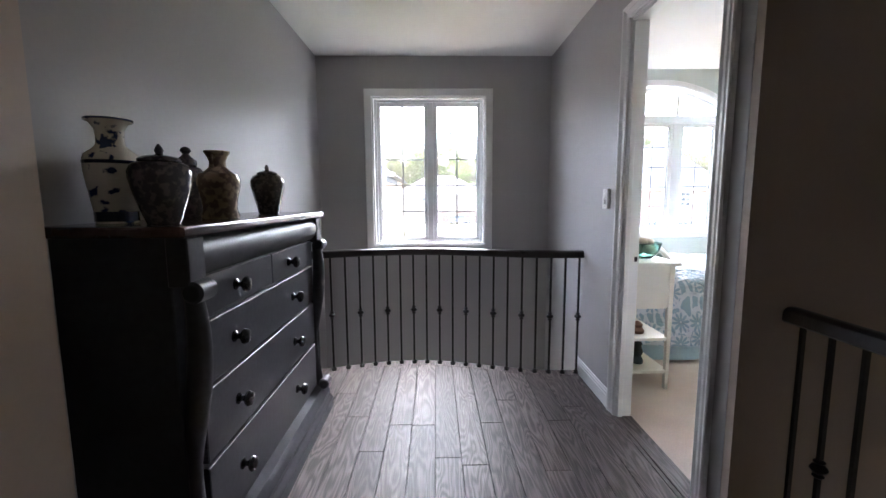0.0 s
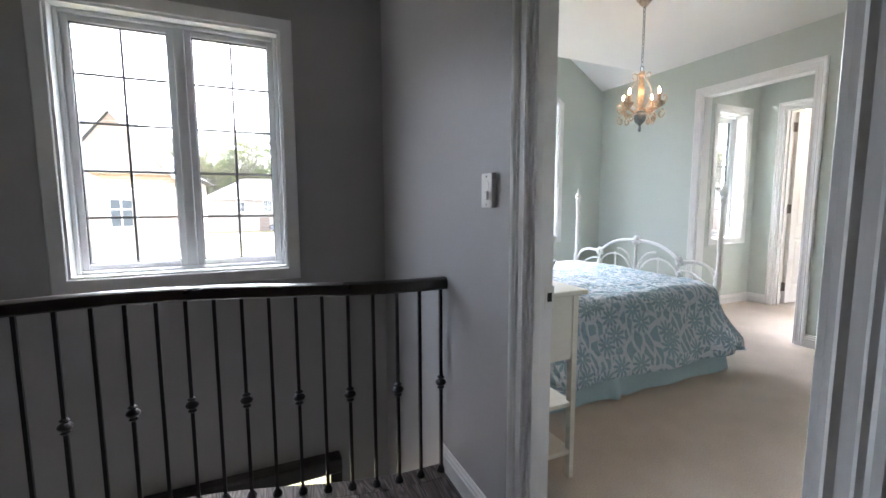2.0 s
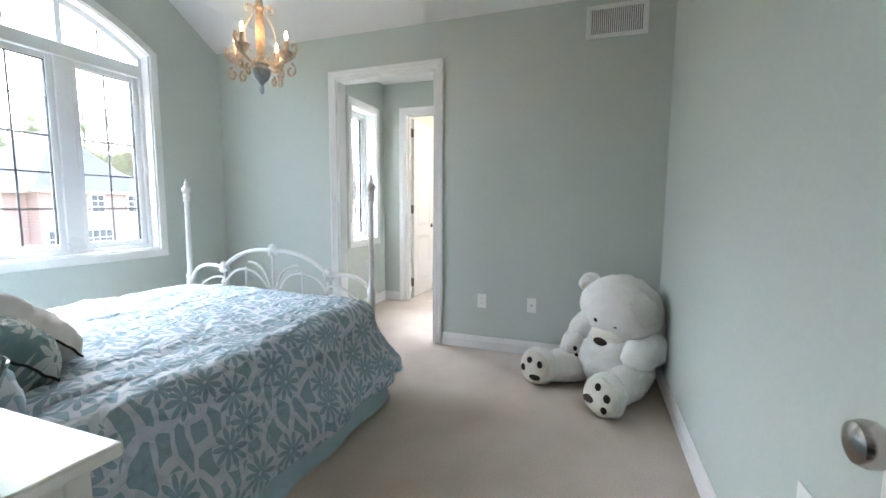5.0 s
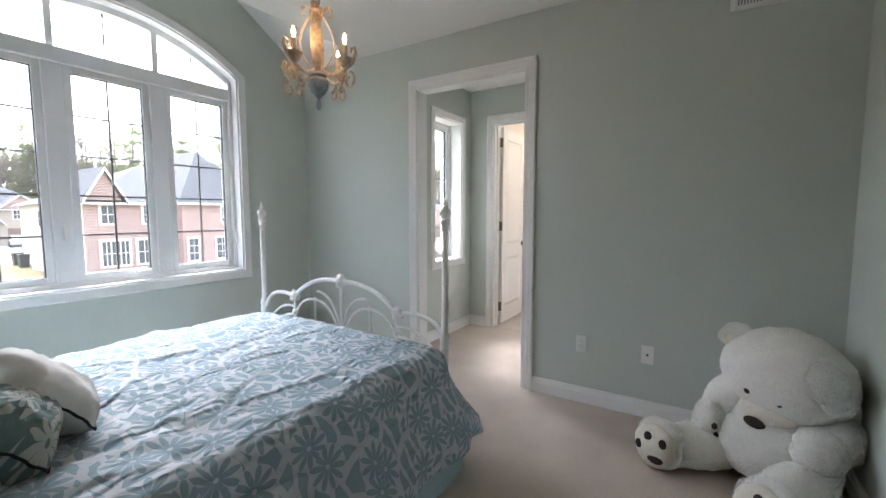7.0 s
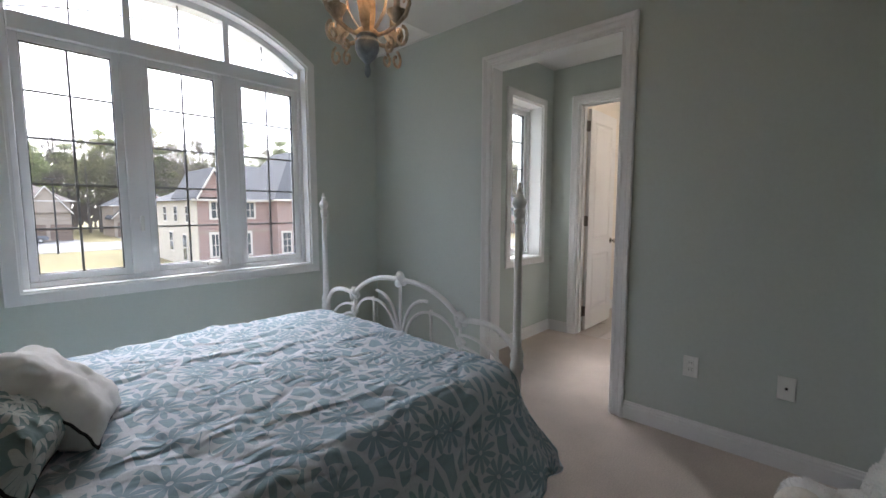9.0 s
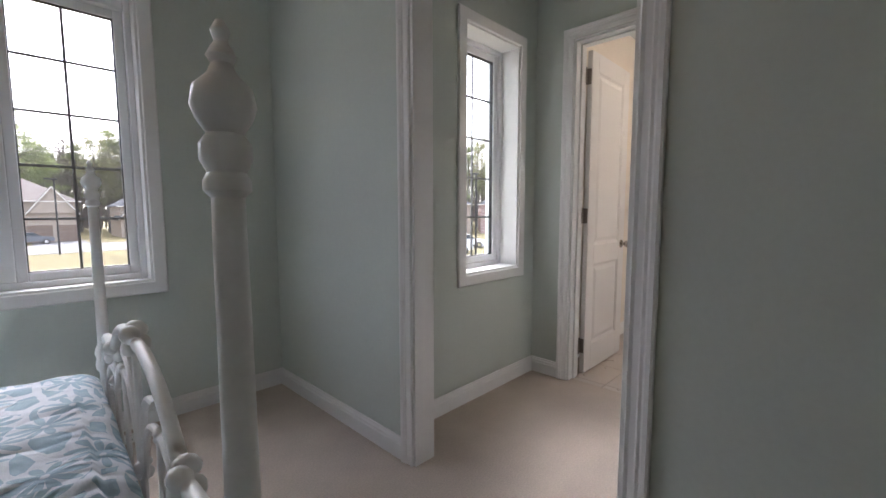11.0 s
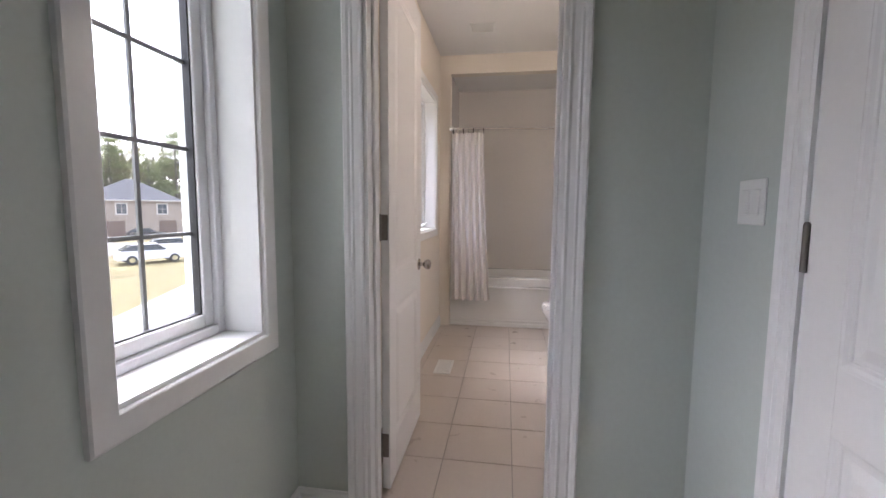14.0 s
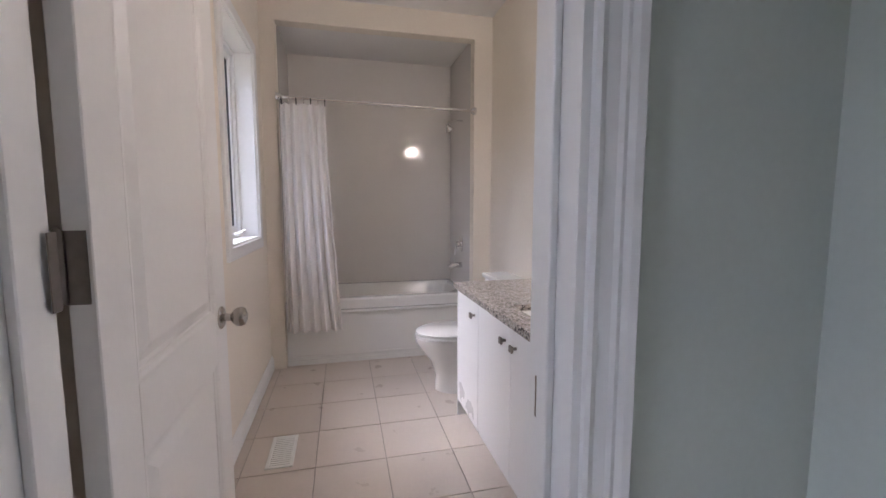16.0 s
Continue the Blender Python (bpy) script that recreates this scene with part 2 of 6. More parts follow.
wall("wall_bath_south", "y", TY0 - 0.12, TY0, 5.885, 8.62, -0.3, 3.0, [], CREAM, "cream bathroom wall behind the vanity")

# end wall of the bathroom with the tub recess cut through, and the recess behind it
RY0, RY1, RZ = 2.695, 4.185, 2.555
wall("wall_tub_front", "x", TX1, TX1 + 0.10, TY0, TY1, -0.3, 3.0, [(RY0, RY1, -0.3, RZ)], CREAM, "cream wall framing the tub recess")
SURR = mat("glossy_white_surround", (0.74, 0.71, 0.67), 0.02, var=0.02, scale=2)
bm = B()
box(bm, 8.70, 9.46, RY1, RY1 + 0.1, -0.3, 3.0), box(bm, 8.70, 9.46, RY0 - 0.1, RY0, -0.3, 3.0), box(bm, 9.36, 9.46, RY0, RY1, -0.3, 3.0)
structure("wall_tub_surround", bm, SURR, "glossy off-white tiled tub surround", "wall")


# bedroom window wall with an arched opening under a small gable
WB = (1.943, 3.703, 0.80)
SPRING, CROWN, MIDX, HALF = 2.42, 2.70, 2.823, 0.88
ARC_R = (HALF ** 2 + (CROWN - SPRING) ** 2) / (2 * (CROWN - SPRING))


def arch(x, grow=0.0):
    """Height of the window's arch at x, set out by grow."""
    r = ARC_R + grow
    return CROWN - ARC_R + math.sqrt(max(r * r - (x - MIDX) ** 2, 0))


def gable(x):
    return BC + 0.62 * max(0.0, 1.56 - abs(x - MIDX))


ARCS = [WB[0] + (WB[1] - WB[0]) * i / 24 for i in range(25)]
bm = box(B(), WB[0], WB[1], BY1, 5.74, -0.3, WB[2])
prism(bm, [(x, arch(x)) for x in ARCS] + [(WB[1], gable(WB[1]) + 0.1), (MIDX, gable(MIDX) + 0.1), (WB[0], gable(WB[0]) + 0.1)], BY1, 5.74, "y")
prism(bm, [(BX0 - 0.06, -0.3), (WB[0], -0.3), (WB[0], gable(WB[0]) + 0.1), (MIDX - 1.56, BC + 0.1), (BX0 - 0.06, BC + 0.1)], BY1, 5.74, "y")
prism(bm, [(WB[1], -0.3), (4.41, -0.3), (4.41, BC + 0.1), (MIDX + 1.56, BC + 0.1), (WB[1], gable(WB[1]) + 0.1)], BY1, 5.74, "y")
structure("wall_bedroom_north", bm, GREEN, "pale green gable wall with a large arched window", "wall")

# ceilings
bm = box(B(), HX0 - 0.2, 1.02, -1.75, 4.0, HC, HC + 0.1)
box(bm, 1.02, 2.6, -1.75, 1.42, HC, HC + 0.1)
structure("ceiling_hall", bm, CEIL, "white painted hall ceiling", "ceiling")
bm = box(B(), 1.02, 4.46, 1.45, 4.74, BC, BC + 0.1)
for s in (-1, 1):
    e = MIDX + s * 1.56
    prism(bm, [(e, BC), (MIDX, BC + 0.62 * 1.56), (MIDX, BC + 0.62 * 1.56 + 0.1), (e, BC + 0.1)], 4.74, 5.60, "y")
    prism(bm, [(e, BC + 0.02), (MIDX, BC + 0.02), (MIDX, BC + 0.62 * 1.56 + 0.05)], 4.70, 4.74, "y")
box(bm, 1.02, MIDX - 1.555, 4.74, 5.6, BC, BC + 0.1), box(bm, MIDX + 1.555, 4.46, 4.74, 5.6, BC, BC + 0.1)
structure("ceiling_bedroom", bm, CEIL, "white bedroom ceiling with a raised gable at the window", "ceiling")
structure("ceiling_passage", box(B(), 4.46, 5.90, 2.85, 4.45, 2.65, 2.75), CEIL, "white passage ceiling", "ceiling")
structure("ceiling_bath", box(B(), 5.90, 8.61, 2.45, 4.33, TC, TC + 0.1), CEIL, "white bathroom ceiling", "ceiling")
structure("ceiling_tub", box(B(), 8.65, 9.46, 2.6, 4.28, RZ + 0.03, RZ + 0.1), CEIL, "white ceiling over the tub", "ceiling")

# floors under the finishes
structure("floor_bedroom", box(B(), 1.00, 5.86, 1.46, 5.56, -0.25, 0.0), CARPET, "beige cut-pile carpet", "floor")
structure("floor_bath", box(B(), 5.86, 9.40, 2.45, 4.33, -0.25, -0.006), GROUT, "tiled bathroom floor with thin dark joints", "floor")


def edge_y(x):
    """The hall floor's curved edge at the open stairwell."""
    return 2.925 + 0.228 * math.cos(min(abs(x + 0.25) / 1.12, 1.0) * math.pi / 2) ** 2


SUB = mat("subfloor", (0.05, 0.04, 0.035), 0.8)
bm = B()
pts = [(HX0, -1.6)] + [(1.0, -1.6)] + [(x, edge_y(x) - 0.01) for x in np.linspace(1.0, HX0, 24)]
prism(bm, pts, -0.28, -0.016)
structure("floor_hall", bm, SUB, "dark grey-brown hardwood plank floor with a curved edge", "floor")
structure("floor_lower", box(B(), -1.4, 2.6, -1.8, 4.0, LOW - 0.1, LOW), SUB, "dark floor of the storey below", "floor")
structure("wall_lower", box(B(), HX0, HX1, 0.6, 0.7, LOW, -0.28), GREY, "plain wall of the storey below", "wall")

# ---- trim, windows and doors ----
CASE = [(0.0, 0.0), (0.0, 0.012), (0.006, 0.016), (0.016, 0.012), (0.034, 0.014), (0.040, 0.019), (0.048, 0.016), (0.056, 0.022), (0.068, 0.024), (0.074, 0.018), (0.074, 0.0)]
PLAIN = [(0.0, 0.0), (0.0, 0.015), (0.004, 0.018), (0.060, 0.018), (0.066, 0.014), (0.066, 0.0)]
BASE = [(0.0, 0.0), (0.0, 0.016), (0.072, 0.016), (0.078, 0.012), (0.088, 0.012), (0.096, 0.007), (0.106, 0.006), (0.108, 0.0)]


def at_wall(axis, c, a, z):
    return (c, a, z) if axis == "x" else (a, c, z)


def casing(axis, c, sign, hole, parent=None, label="white moulded door casing"):
    n = Vector((sign, 0, 0)) if axis == "x" else Vector((0, sign, 0))
    side = n.cross(Vector((0, 0, 1)))
    a0, a1, _, top = hole
    first, last = (a1, a0) if (side.x + side.y) > 0 else (a0, a1)
    path = [at_wall(axis, c, first, 0.0), at_wall(axis, c, first, top), at_wall(axis, c, last, top), at_wall(axis, c, last, 0.0)]
    return structure("trim", molding(B(), path, CASE, n), TRIM, label, "trim")


def jamb(axis, c0, c1, hole, label):
    """The lining of a doorway, 14 mm thick."""
    a0, a1, _, top = hole
    bm = B()
    for a, b, z0, z1 in ((a0, a0 + 0.014, 0.001, top), (a1 - 0.014, a1, 0.001, top), (a0 + 0.014, a1 - 0.014, top - 0.014, top)):
        box(bm, c0, c1, a, b, z0, z1) if axis == "x" else box(bm, a, b, c0, c1, z0, z1)
    return structure("door_frame", bm, TRIM, label, "door frame")


def base(p, q, normal):
    n, d = Vector((*normal, 0)), Vector((q[0] - p[0], q[1] - p[1], 0))
    if n.cross(d).z < 0:
        p, q = q, p
    structure("baseboard", molding(B(), [(*p, 0.0), (*q, 0.0)], BASE, n), TRIM, "white moulded baseboard", "baseboard")


for axis, c, s, h in (("x", HX1, -1, D1), ("x", BX0, 1, D1), ("x", BX1, -1, DB), ("x", PX0, 1, DB), ("x", PX1, -1, D2), ("x", TX0, 1, D2), ("y", PY0, 1, D3)):
    casing(axis, c, s, h)
jamb("x", HX1 - 0.002, BX0 + 0.002, D1, "white lining of the bedroom doorway")
jamb("x", BX1 - 0.002, PX0 + 0.002, DB, "white lining of the cased opening")
jamb("x", PX1 - 0.002, TX0 + 0.002, D2, "white lining of the bathroom doorway")


def stop(c0, c1, hole, label):
    """The thin strips against which a door closes."""
    a0, a1, _, top = hole
    bm = B()
    for a, b, z0, z1 in ((a0 + 0.014, a0 + 0.027, 0.002, top - 0.014), (a1 - 0.027, a1 - 0.014, 0.002, top - 0.014), (a0 + 0.025, a1 - 0.025, top - 0.025, top - 0.014)):
        box(bm, c0, c1, a, b, z0, z1, 0.002)
    structure("trim", bm, TRIM, label, "trim")


stop(0.957, 0.986, D1, "white door stop in the bedroom doorway")
stop(5.862, 5.896, D2, "white door stop in the bathroom doorway")
jamb("y", 2.842, PY0 + 0.002, D3, "white lining of the passage door")
CW = 0.074
for p, q, n in (
    ((HX1, D1[1] + CW), (HX1, 2.93), (-1, 0)), ((HX1, 1.40), (HX1, D1[0] - CW), (-1, 0)), ((HX0, 0.918), (HX0, 2.95), (1, 0)),
    ((BX0, D1[1] + CW), (BX0, BY1), (1, 0)), ((BX0, BY1), (BX1, BY1), (0, -1)), ((BX1, DB[1] + CW), (BX1, BY1), (-1, 0)),
    ((BX1, BY0), (BX1, DB[0] - CW), (-1, 0)), ((BX0, BY0), (BX1, BY0), (0, 1)),
    ((PX0, DB[1] + CW), (PX0, PY1), (1, 0)), ((PX0, PY1), (PX1, PY1), (0, -1)), ((PX1, D2[1] + CW), (PX1, PY1), (-1, 0)),
    ((PX1, PY0), (PX1, D2[0] - CW), (-1, 0)), ((D3[1] + CW, PY0), (PX1, PY0), (0, 1)), ((PX0, PY0), (PX0, DB[0] - CW), (1, 0)),
    ((TX0, TY1), (TX1, TY1), (0, -1)),
):
    base(p, q, n)


def ring(bm, a0, a1, z0, z1, w, y0, y1, bevel=0.003):
    box(bm, a0, a0 + w, y0, y1, z0, z1, bevel), box(bm, a1 - w, a1, y0, y1, z0, z1, bevel)
    box(bm, a0 + w, a1 - w, y0 + 0.001, y1, z0, z0 + w, bevel), box(bm, a0 + w, a1 - w, y0 + 0.001, y1, z1 - w, z1, bevel)
    return bm


def sash(win, a0, a1, z0, z1, y, cols, rows, w=0.042):
    """A casement: frame, gasket, pane and grille bars, seen from -y."""
    part("sash_frame", ring(B(), a0, a1, z0, z1, w, y - 0.022, y + 0.03), VINYL, win)
    part("gasket", ring(B(), a0 + w - 0.001, a1 - w + 0.001, z0 + w - 0.001, z1 - w + 0.001, 0.006, y - 0.012, y + 0.012, 0), BLACKV, win, "black rubber gasket")
    g = (a0 + w, a1 - w, z0 + w, z1 - w)
    pane = part("pane", box(B(), g[0], g[1], y, y + 0.004, g[2], g[3]), GLASS, win, "clear glass pane")
    pane.visible_shadow = False
    for i in range(1, cols):
        a = g[0] + (g[1] - g[0]) * i / cols
        part("grille_bar", box(B(), a - 0.006, a + 0.006, y + 0.006, y + 0.014, g[2], g[3]), MUNTIN, win)
    for j in range(1, rows):
        z = g[2] + (g[3] - g[2]) * j / rows
        part("grille_bar", box(B(), g[0], g[1], y + 0.0055, y + 0.0135, z - 0.006, z + 0.006), MUNTIN, win)


def crank(win, a, y, z):
    bm = box(B(), a - 0.045, a + 0.045, y - 0.03, y, z, z + 0.022, 0.006, 2)
    tube(bm, [(a + 0.02, y - 0.025, z + 0.02), (a - 0.02, y - 0.05, z + 0.034), (a - 0.075, y - 0.055, z + 0.026), (a - 0.10, y - 0.05, z + 0.03)], [0.008, 0.007, 0.006, 0.009], 8)
    part("crank_handle", bm, PLASTIC, win, "folded white crank handle", smooth=True)


def window(name, hole, yin, yglass, sashes, cols, rows, label, fw=0.03, sw=0.042):
    win = tagged(new(name), label, "window", "", "structure")
    a0, a1, z0, z1 = hole
    n = Vector((0, -1, 0))
    part("casing", molding(B(), [(a0, yin, z0), (a0, yin, z1), (a1, yin, z1), (a1, yin, z0)], PLAIN, n, True), TRIM, win)
    bm = B()
    for q in ((a0, a0 + 0.012, z0 + 0.012, z1 - 0.012), (a1 - 0.012, a1, z0 + 0.012, z1 - 0.012), (a0, a1, z0, z0 + 0.012), (a0, a1, z1 - 0.012, z1)):
        box(bm, q[0], q[1], yin - 0.002, yglass + 0.02, q[2], q[3])
    part("reveal", bm, TRIM, win)
    a0, a1, z0, z1 = a0 + 0.012, a1 - 0.012, z0 + 0.012, z1 - 0.012
    part("window_frame", ring(B(), a0, a1, z0, z1, fw, yglass - 0.04, yglass + 0.08), VINYL, win)
    inner = (a0 + fw, a1 - fw, z0 + fw, z1 - fw)
    for i in range(len(sashes) - 1):
        m0, m1 = sashes[i][1], sashes[i + 1][0]
        part("mullion", box(B(), m0, m1, yglass - 0.038, yglass + 0.08, inner[2], inner[3], 0.004), VINYL, win)
    for p, q in sashes:
        sash(win, p, q, inner[2], inner[3], yglass, cols, rows, sw)
    return win


window("window_1", WA, HY1, 3.935, [(-0.608, -0.146), (-0.094, 0.338)], 2, 5, "white two-part casement window with grilles over the stairwell", 0.02, 0.03)
w3 = window("window_3", WC, PY1, 4.585, [(5.098, 5.563)], 2, 5, "narrow white casement window with grilles in the passage")
w4 = window("window_4", WT, TY1, 4.43, [(7.592, 8.258)], 2, 4, "white bathroom casement window")
crank(w4, 8.05, 4.37, WT[2] + 0.03)

# arched window of the bedroom
wb = tagged(new("window_2"), "large white arched window of three casements under a transom", "window", "", "structure")
YG = 5.635


def arc_path(grow, y, x0=None, x1=None, steps=20):
    x0, x1 = MIDX - HALF - grow if x0 is None else x0, MIDX + HALF + grow if x1 is None else x1
    return [(x0 + (x1 - x0) * i / steps, y, arch(x0 + (x1 - x0) * i / steps, grow)) for i in range(steps + 1)]


a0, a1, zb = WB
part("casing", molding(B(), [(a0, BY1, zb)] + arc_path(0, BY1) + [(a1, BY1, zb)], PLAIN, (0, -1, 0), True), TRIM, wb)
bm = box(B(), a0, a1, BY1 - 0.004, YG + 0.02, zb, zb + 0.012)
box(bm, a0, a0 + 0.012, BY1 - 0.002, YG + 0.02, zb + 0.012, SPRING), box(bm, a1 - 0.012, a1, BY1 - 0.002, YG + 0.02, zb + 0.012, SPRING)
top = arc_path(0, 0)
for p, q in zip(top, top[1:]):
    prism(bm, [(p[0], p[2] - 0.012), (q[0], q[2] - 0.012), (q[0], q[2]), (p[0], p[2])], BY1 - 0.002, YG + 0.02, "y")
part("reveal", bm, TRIM, wb)
HEAD = 2.235  # underside of the bar between casements and transom
bm = B()
box(bm, a0 + 0.012, a0 + 0.042, YG - 0.04, YG + 0.08, zb + 0.012, SPRING - 0.02, 0.003), box(bm, a1 - 0.042, a1 - 0.012, YG - 0.04, YG + 0.08, zb + 0.012, SPRING - 0.02, 0.003)
box(bm, a0 + 0.042, a1 - 0.042, YG - 0.039, YG + 0.08, zb + 0.012, zb + 0.045, 0.003)
box(bm, a0 + 0.042, a1 - 0.042, YG - 0.052, YG + 0.08, HEAD, HEAD + 0.10, 0.006)
part("window_frame", bm, VINYL, wb)
bm = B()
low = arc_path(-0.055, 0, MIDX - HALF + 0.02, MIDX + HALF - 0.02)
for p, q in zip(low, low[1:]):
    zp, zq = arch(p[0], -0.012), arch(q[0], -0.012)
    prism(bm, [(p[0], p[2]), (q[0], q[2]), (q[0], zq), (p[0], zp)], YG - 0.03, YG + 0.08, "y")
part("arched_frame", bm, VINYL, wb)
SASHES = [(1.987, 2.473), (2.580, 3.066), (3.173, 3.659)]
for i, (p, q) in enumerate(SASHES):
    sash(wb, p, q, zb + 0.045, HEAD, YG, 2, 5)
for i in range(2):
    m0, m1 = SASHES[i][1], SASHES[i + 1][0]
    part("mullion", box(B(), m0, m1, YG - 0.038, YG + 0.08, zb + 0.045, HEAD, 0.004), VINYL, wb)
    m = (m0 + m1) / 2
    part("mullion", box(B(), m - 0.02, m + 0.02, YG - 0.03, YG + 0.06, HEAD + 0.10, arch(m, -0.05), 0.003), VINYL, wb)
crank(wb, 2.95, YG - 0.05, zb + 0.06)
handle = box(B(), 2.523, 2.543, YG - 0.07, YG - 0.038, 1.12, 1.22, 0.006, 2)
part("latch", handle, PLASTIC, wb, "white casement latch")
bm = B()
pts = arc_path(-0.05, 0, a0 + 0.05, a1 - 0.05)
lowz = HEAD + 0.10
face = [bm.verts.new((x, YG, z)) for x, _, z in pts] + [bm.verts.new((a1 - 0.05, YG, lowz)), bm.verts.new((a0 + 0.05, YG, lowz))]
bm.faces.new(face)
pane = part("pane", bm, GLASS, wb, "arched glass of the transom")
pane.visible_shadow = False
for c in (2.253, MIDX, 3.393):
    part("grille_bar", box(B(), c - 0.005, c + 0.005, YG + 0.005, YG + 0.013, lowz, arch(c, -0.05)), MUNTIN, wb)
mid = [(MIDX + (x - MIDX), YG + 0.009, lowz + (z - lowz) * 0.52) for x, _, z in arc_path(-0.05, 0, a0 + 0.05, a1 - 0.05)]
part("grille_bar", tube(B(), mid, 0.005, 4), MUNTIN, wb)


def knob(leaf, x, y, z, sign):
    """A round door knob on a rose; its axis along y, sign the side it sticks out to."""
    turn = Euler((radians(-90 * sign), 0, 0)).to_matrix().to_4x4()
    k = part("door_knob", lathe(B(), [(0.011, 0.0), (0.011, 0.028), (0.020, 0.034), (0.027, 0.045), (0.028, 0.055), (0.024, 0.065), (0.012, 0.07)], (x, y, z), 20, turn), NICKEL, leaf, "brushed nickel door knob", True)
    part("rose", lathe(B(), [(0.032, 0.0), (0.032, 0.004), (0.026, 0.009), (0.012, 0.010)], (x, y, z), 24, turn), NICKEL, k, smooth=True)


def door(name, label, m, w, h, knobs=(1, -1), hinges=True, mirror=False):
    """A two-panel leaf, hinged at its own origin and lying along +x, 35 mm thick."""
    d = tagged(new(name), label, "door")
    d.matrix_world = m
    t, s = 0.0175, 0.105
    bm = B()
    zs = [0.012, 0.20, 0.80, 0.93, h - 0.115, h]
    box(bm, 0, s, -t, t, zs[0], h, 0.002), box(bm, w - s, w, -t, t, zs[0], h, 0.002)
    for lo, hi in ((zs[0], zs[1]), (zs[2], zs[3]), (zs[4], zs[5])):
        box(bm, s, w - s, -t, t, lo, hi, 0.0)
    leaf = part("leaf", bm, DOORP, d)
    for lo, hi in ((zs[1], zs[2]), (zs[3], zs[4])):
        bm = box(B(), s - 0.002, w - s + 0.002, -t + 0.010, t - 0.010, lo - 0.002, hi + 0.002)
        for sgn in (-1, 1):
            y0, y1 = sgn * (t - 0.010), sgn * (t - 0.002)
            e, f = 0.030, 0.055
            lows = [bm.verts.new(v) for v in ((s + e, y0, lo + e), (w - s - e, y0, lo + e), (w - s - e, y0, hi - e), (s + e, y0, hi - e))]
            tops = [bm.verts.new(v) for v in ((s + f, y1, lo + f), (w - s - f, y1, lo + f), (w - s - f, y1, hi - f), (s + f, y1, hi - f))]
            bm.faces.new(tops)
            for i in range(4):
                bm.faces.new((lows[i], lows[(i + 1) % 4], tops[(i + 1) % 4], tops[i]))
        part("panel", bm, DOORP, d)
        bm = B()
        for sgn in (-1, 1):
            y0 = sgn * (t - 0.010)
            n = Vector((0, sgn, 0))
            pts = [(s, y0, lo), (w - s, y0, lo), (w - s, y0, hi), (s, y0, hi)]
            if n.cross(Vector((1, 0, 0))).z < 0:
                pts = pts[::-1]
            molding(bm, pts, [(-0.0, 0.0), (0.0, 0.0095), (0.006, 0.0085), (0.012, 0.004), (0.018, 0.003), (0.02, 0.0)], n, True)
        part("panel_moulding", bm, DOORP, d)
    for sgn in knobs:
        knob(d, w - 0.06, sgn * t, 0.915, sgn)
    if hinges:
        pin = t + 0.003 if mirror else -t - 0.003
        for z in (0.21, 1.145, 2.09):
            bm = lathe(B(), [(0.007, -0.05), (0.007, 0.05), (0.004, 0.056)], (-0.005, pin, z), 10)
            box(bm, -0.0025, -0.0003, -t + 0.006, t, z - 0.052, z + 0.052, 0.0) if mirror else None
            if mirror:
                box(bm, -0.052, -0.034, 0.0045, 0.0065, z - 0.052, z + 0.052)
            part("hinge", bm, HINGE, d, "dark nickel butt hinge")
    return d


door("door_1", "white two-panel bedroom door standing open", pose(1.064, 1.556, 0, 0, 0, 2.0), 0.69, 2.165, hinges=False)
door("door_2", "white two-panel bathroom door standing open on nickel hinges", pose(5.982, 4.100, 0, 0, 0, 0.6), 0.67, 2.26, mirror=True)
door("door_3", "closed white two-panel door of the passage", pose(5.300, 2.9725, 0, 0, 0, 180), 0.655, 2.225, knobs=(-1,), mirror=False)


def strike_plate(x, y, z, axis_y=-1, lip=0.0):
    s = thing("strike_plate", "small brass-nickel strike plate let into the door frame", "strike plate")
    part("plate", box(B(), x - 0.017, x + 0.017, y - 0.0015 if axis_y < 0 else y, y if axis_y < 0 else y + 0.0015, z - 0.035, z + 0.035, 0.0), PLASTIC if lip else NICKEL, s)
    part("latch_hole", box(B(), x - 0.008, x + 0.008, y - 0.003, y + 0.003, z - 0.014, z + 0.014), SLOT, s, "dark latch hole")


strike_plate(1.026, D1[1] - 0.0142, 0.92, -1, 1.0)
strike_plate(5.905, D2[0] + 0.0142, 0.915, 1)


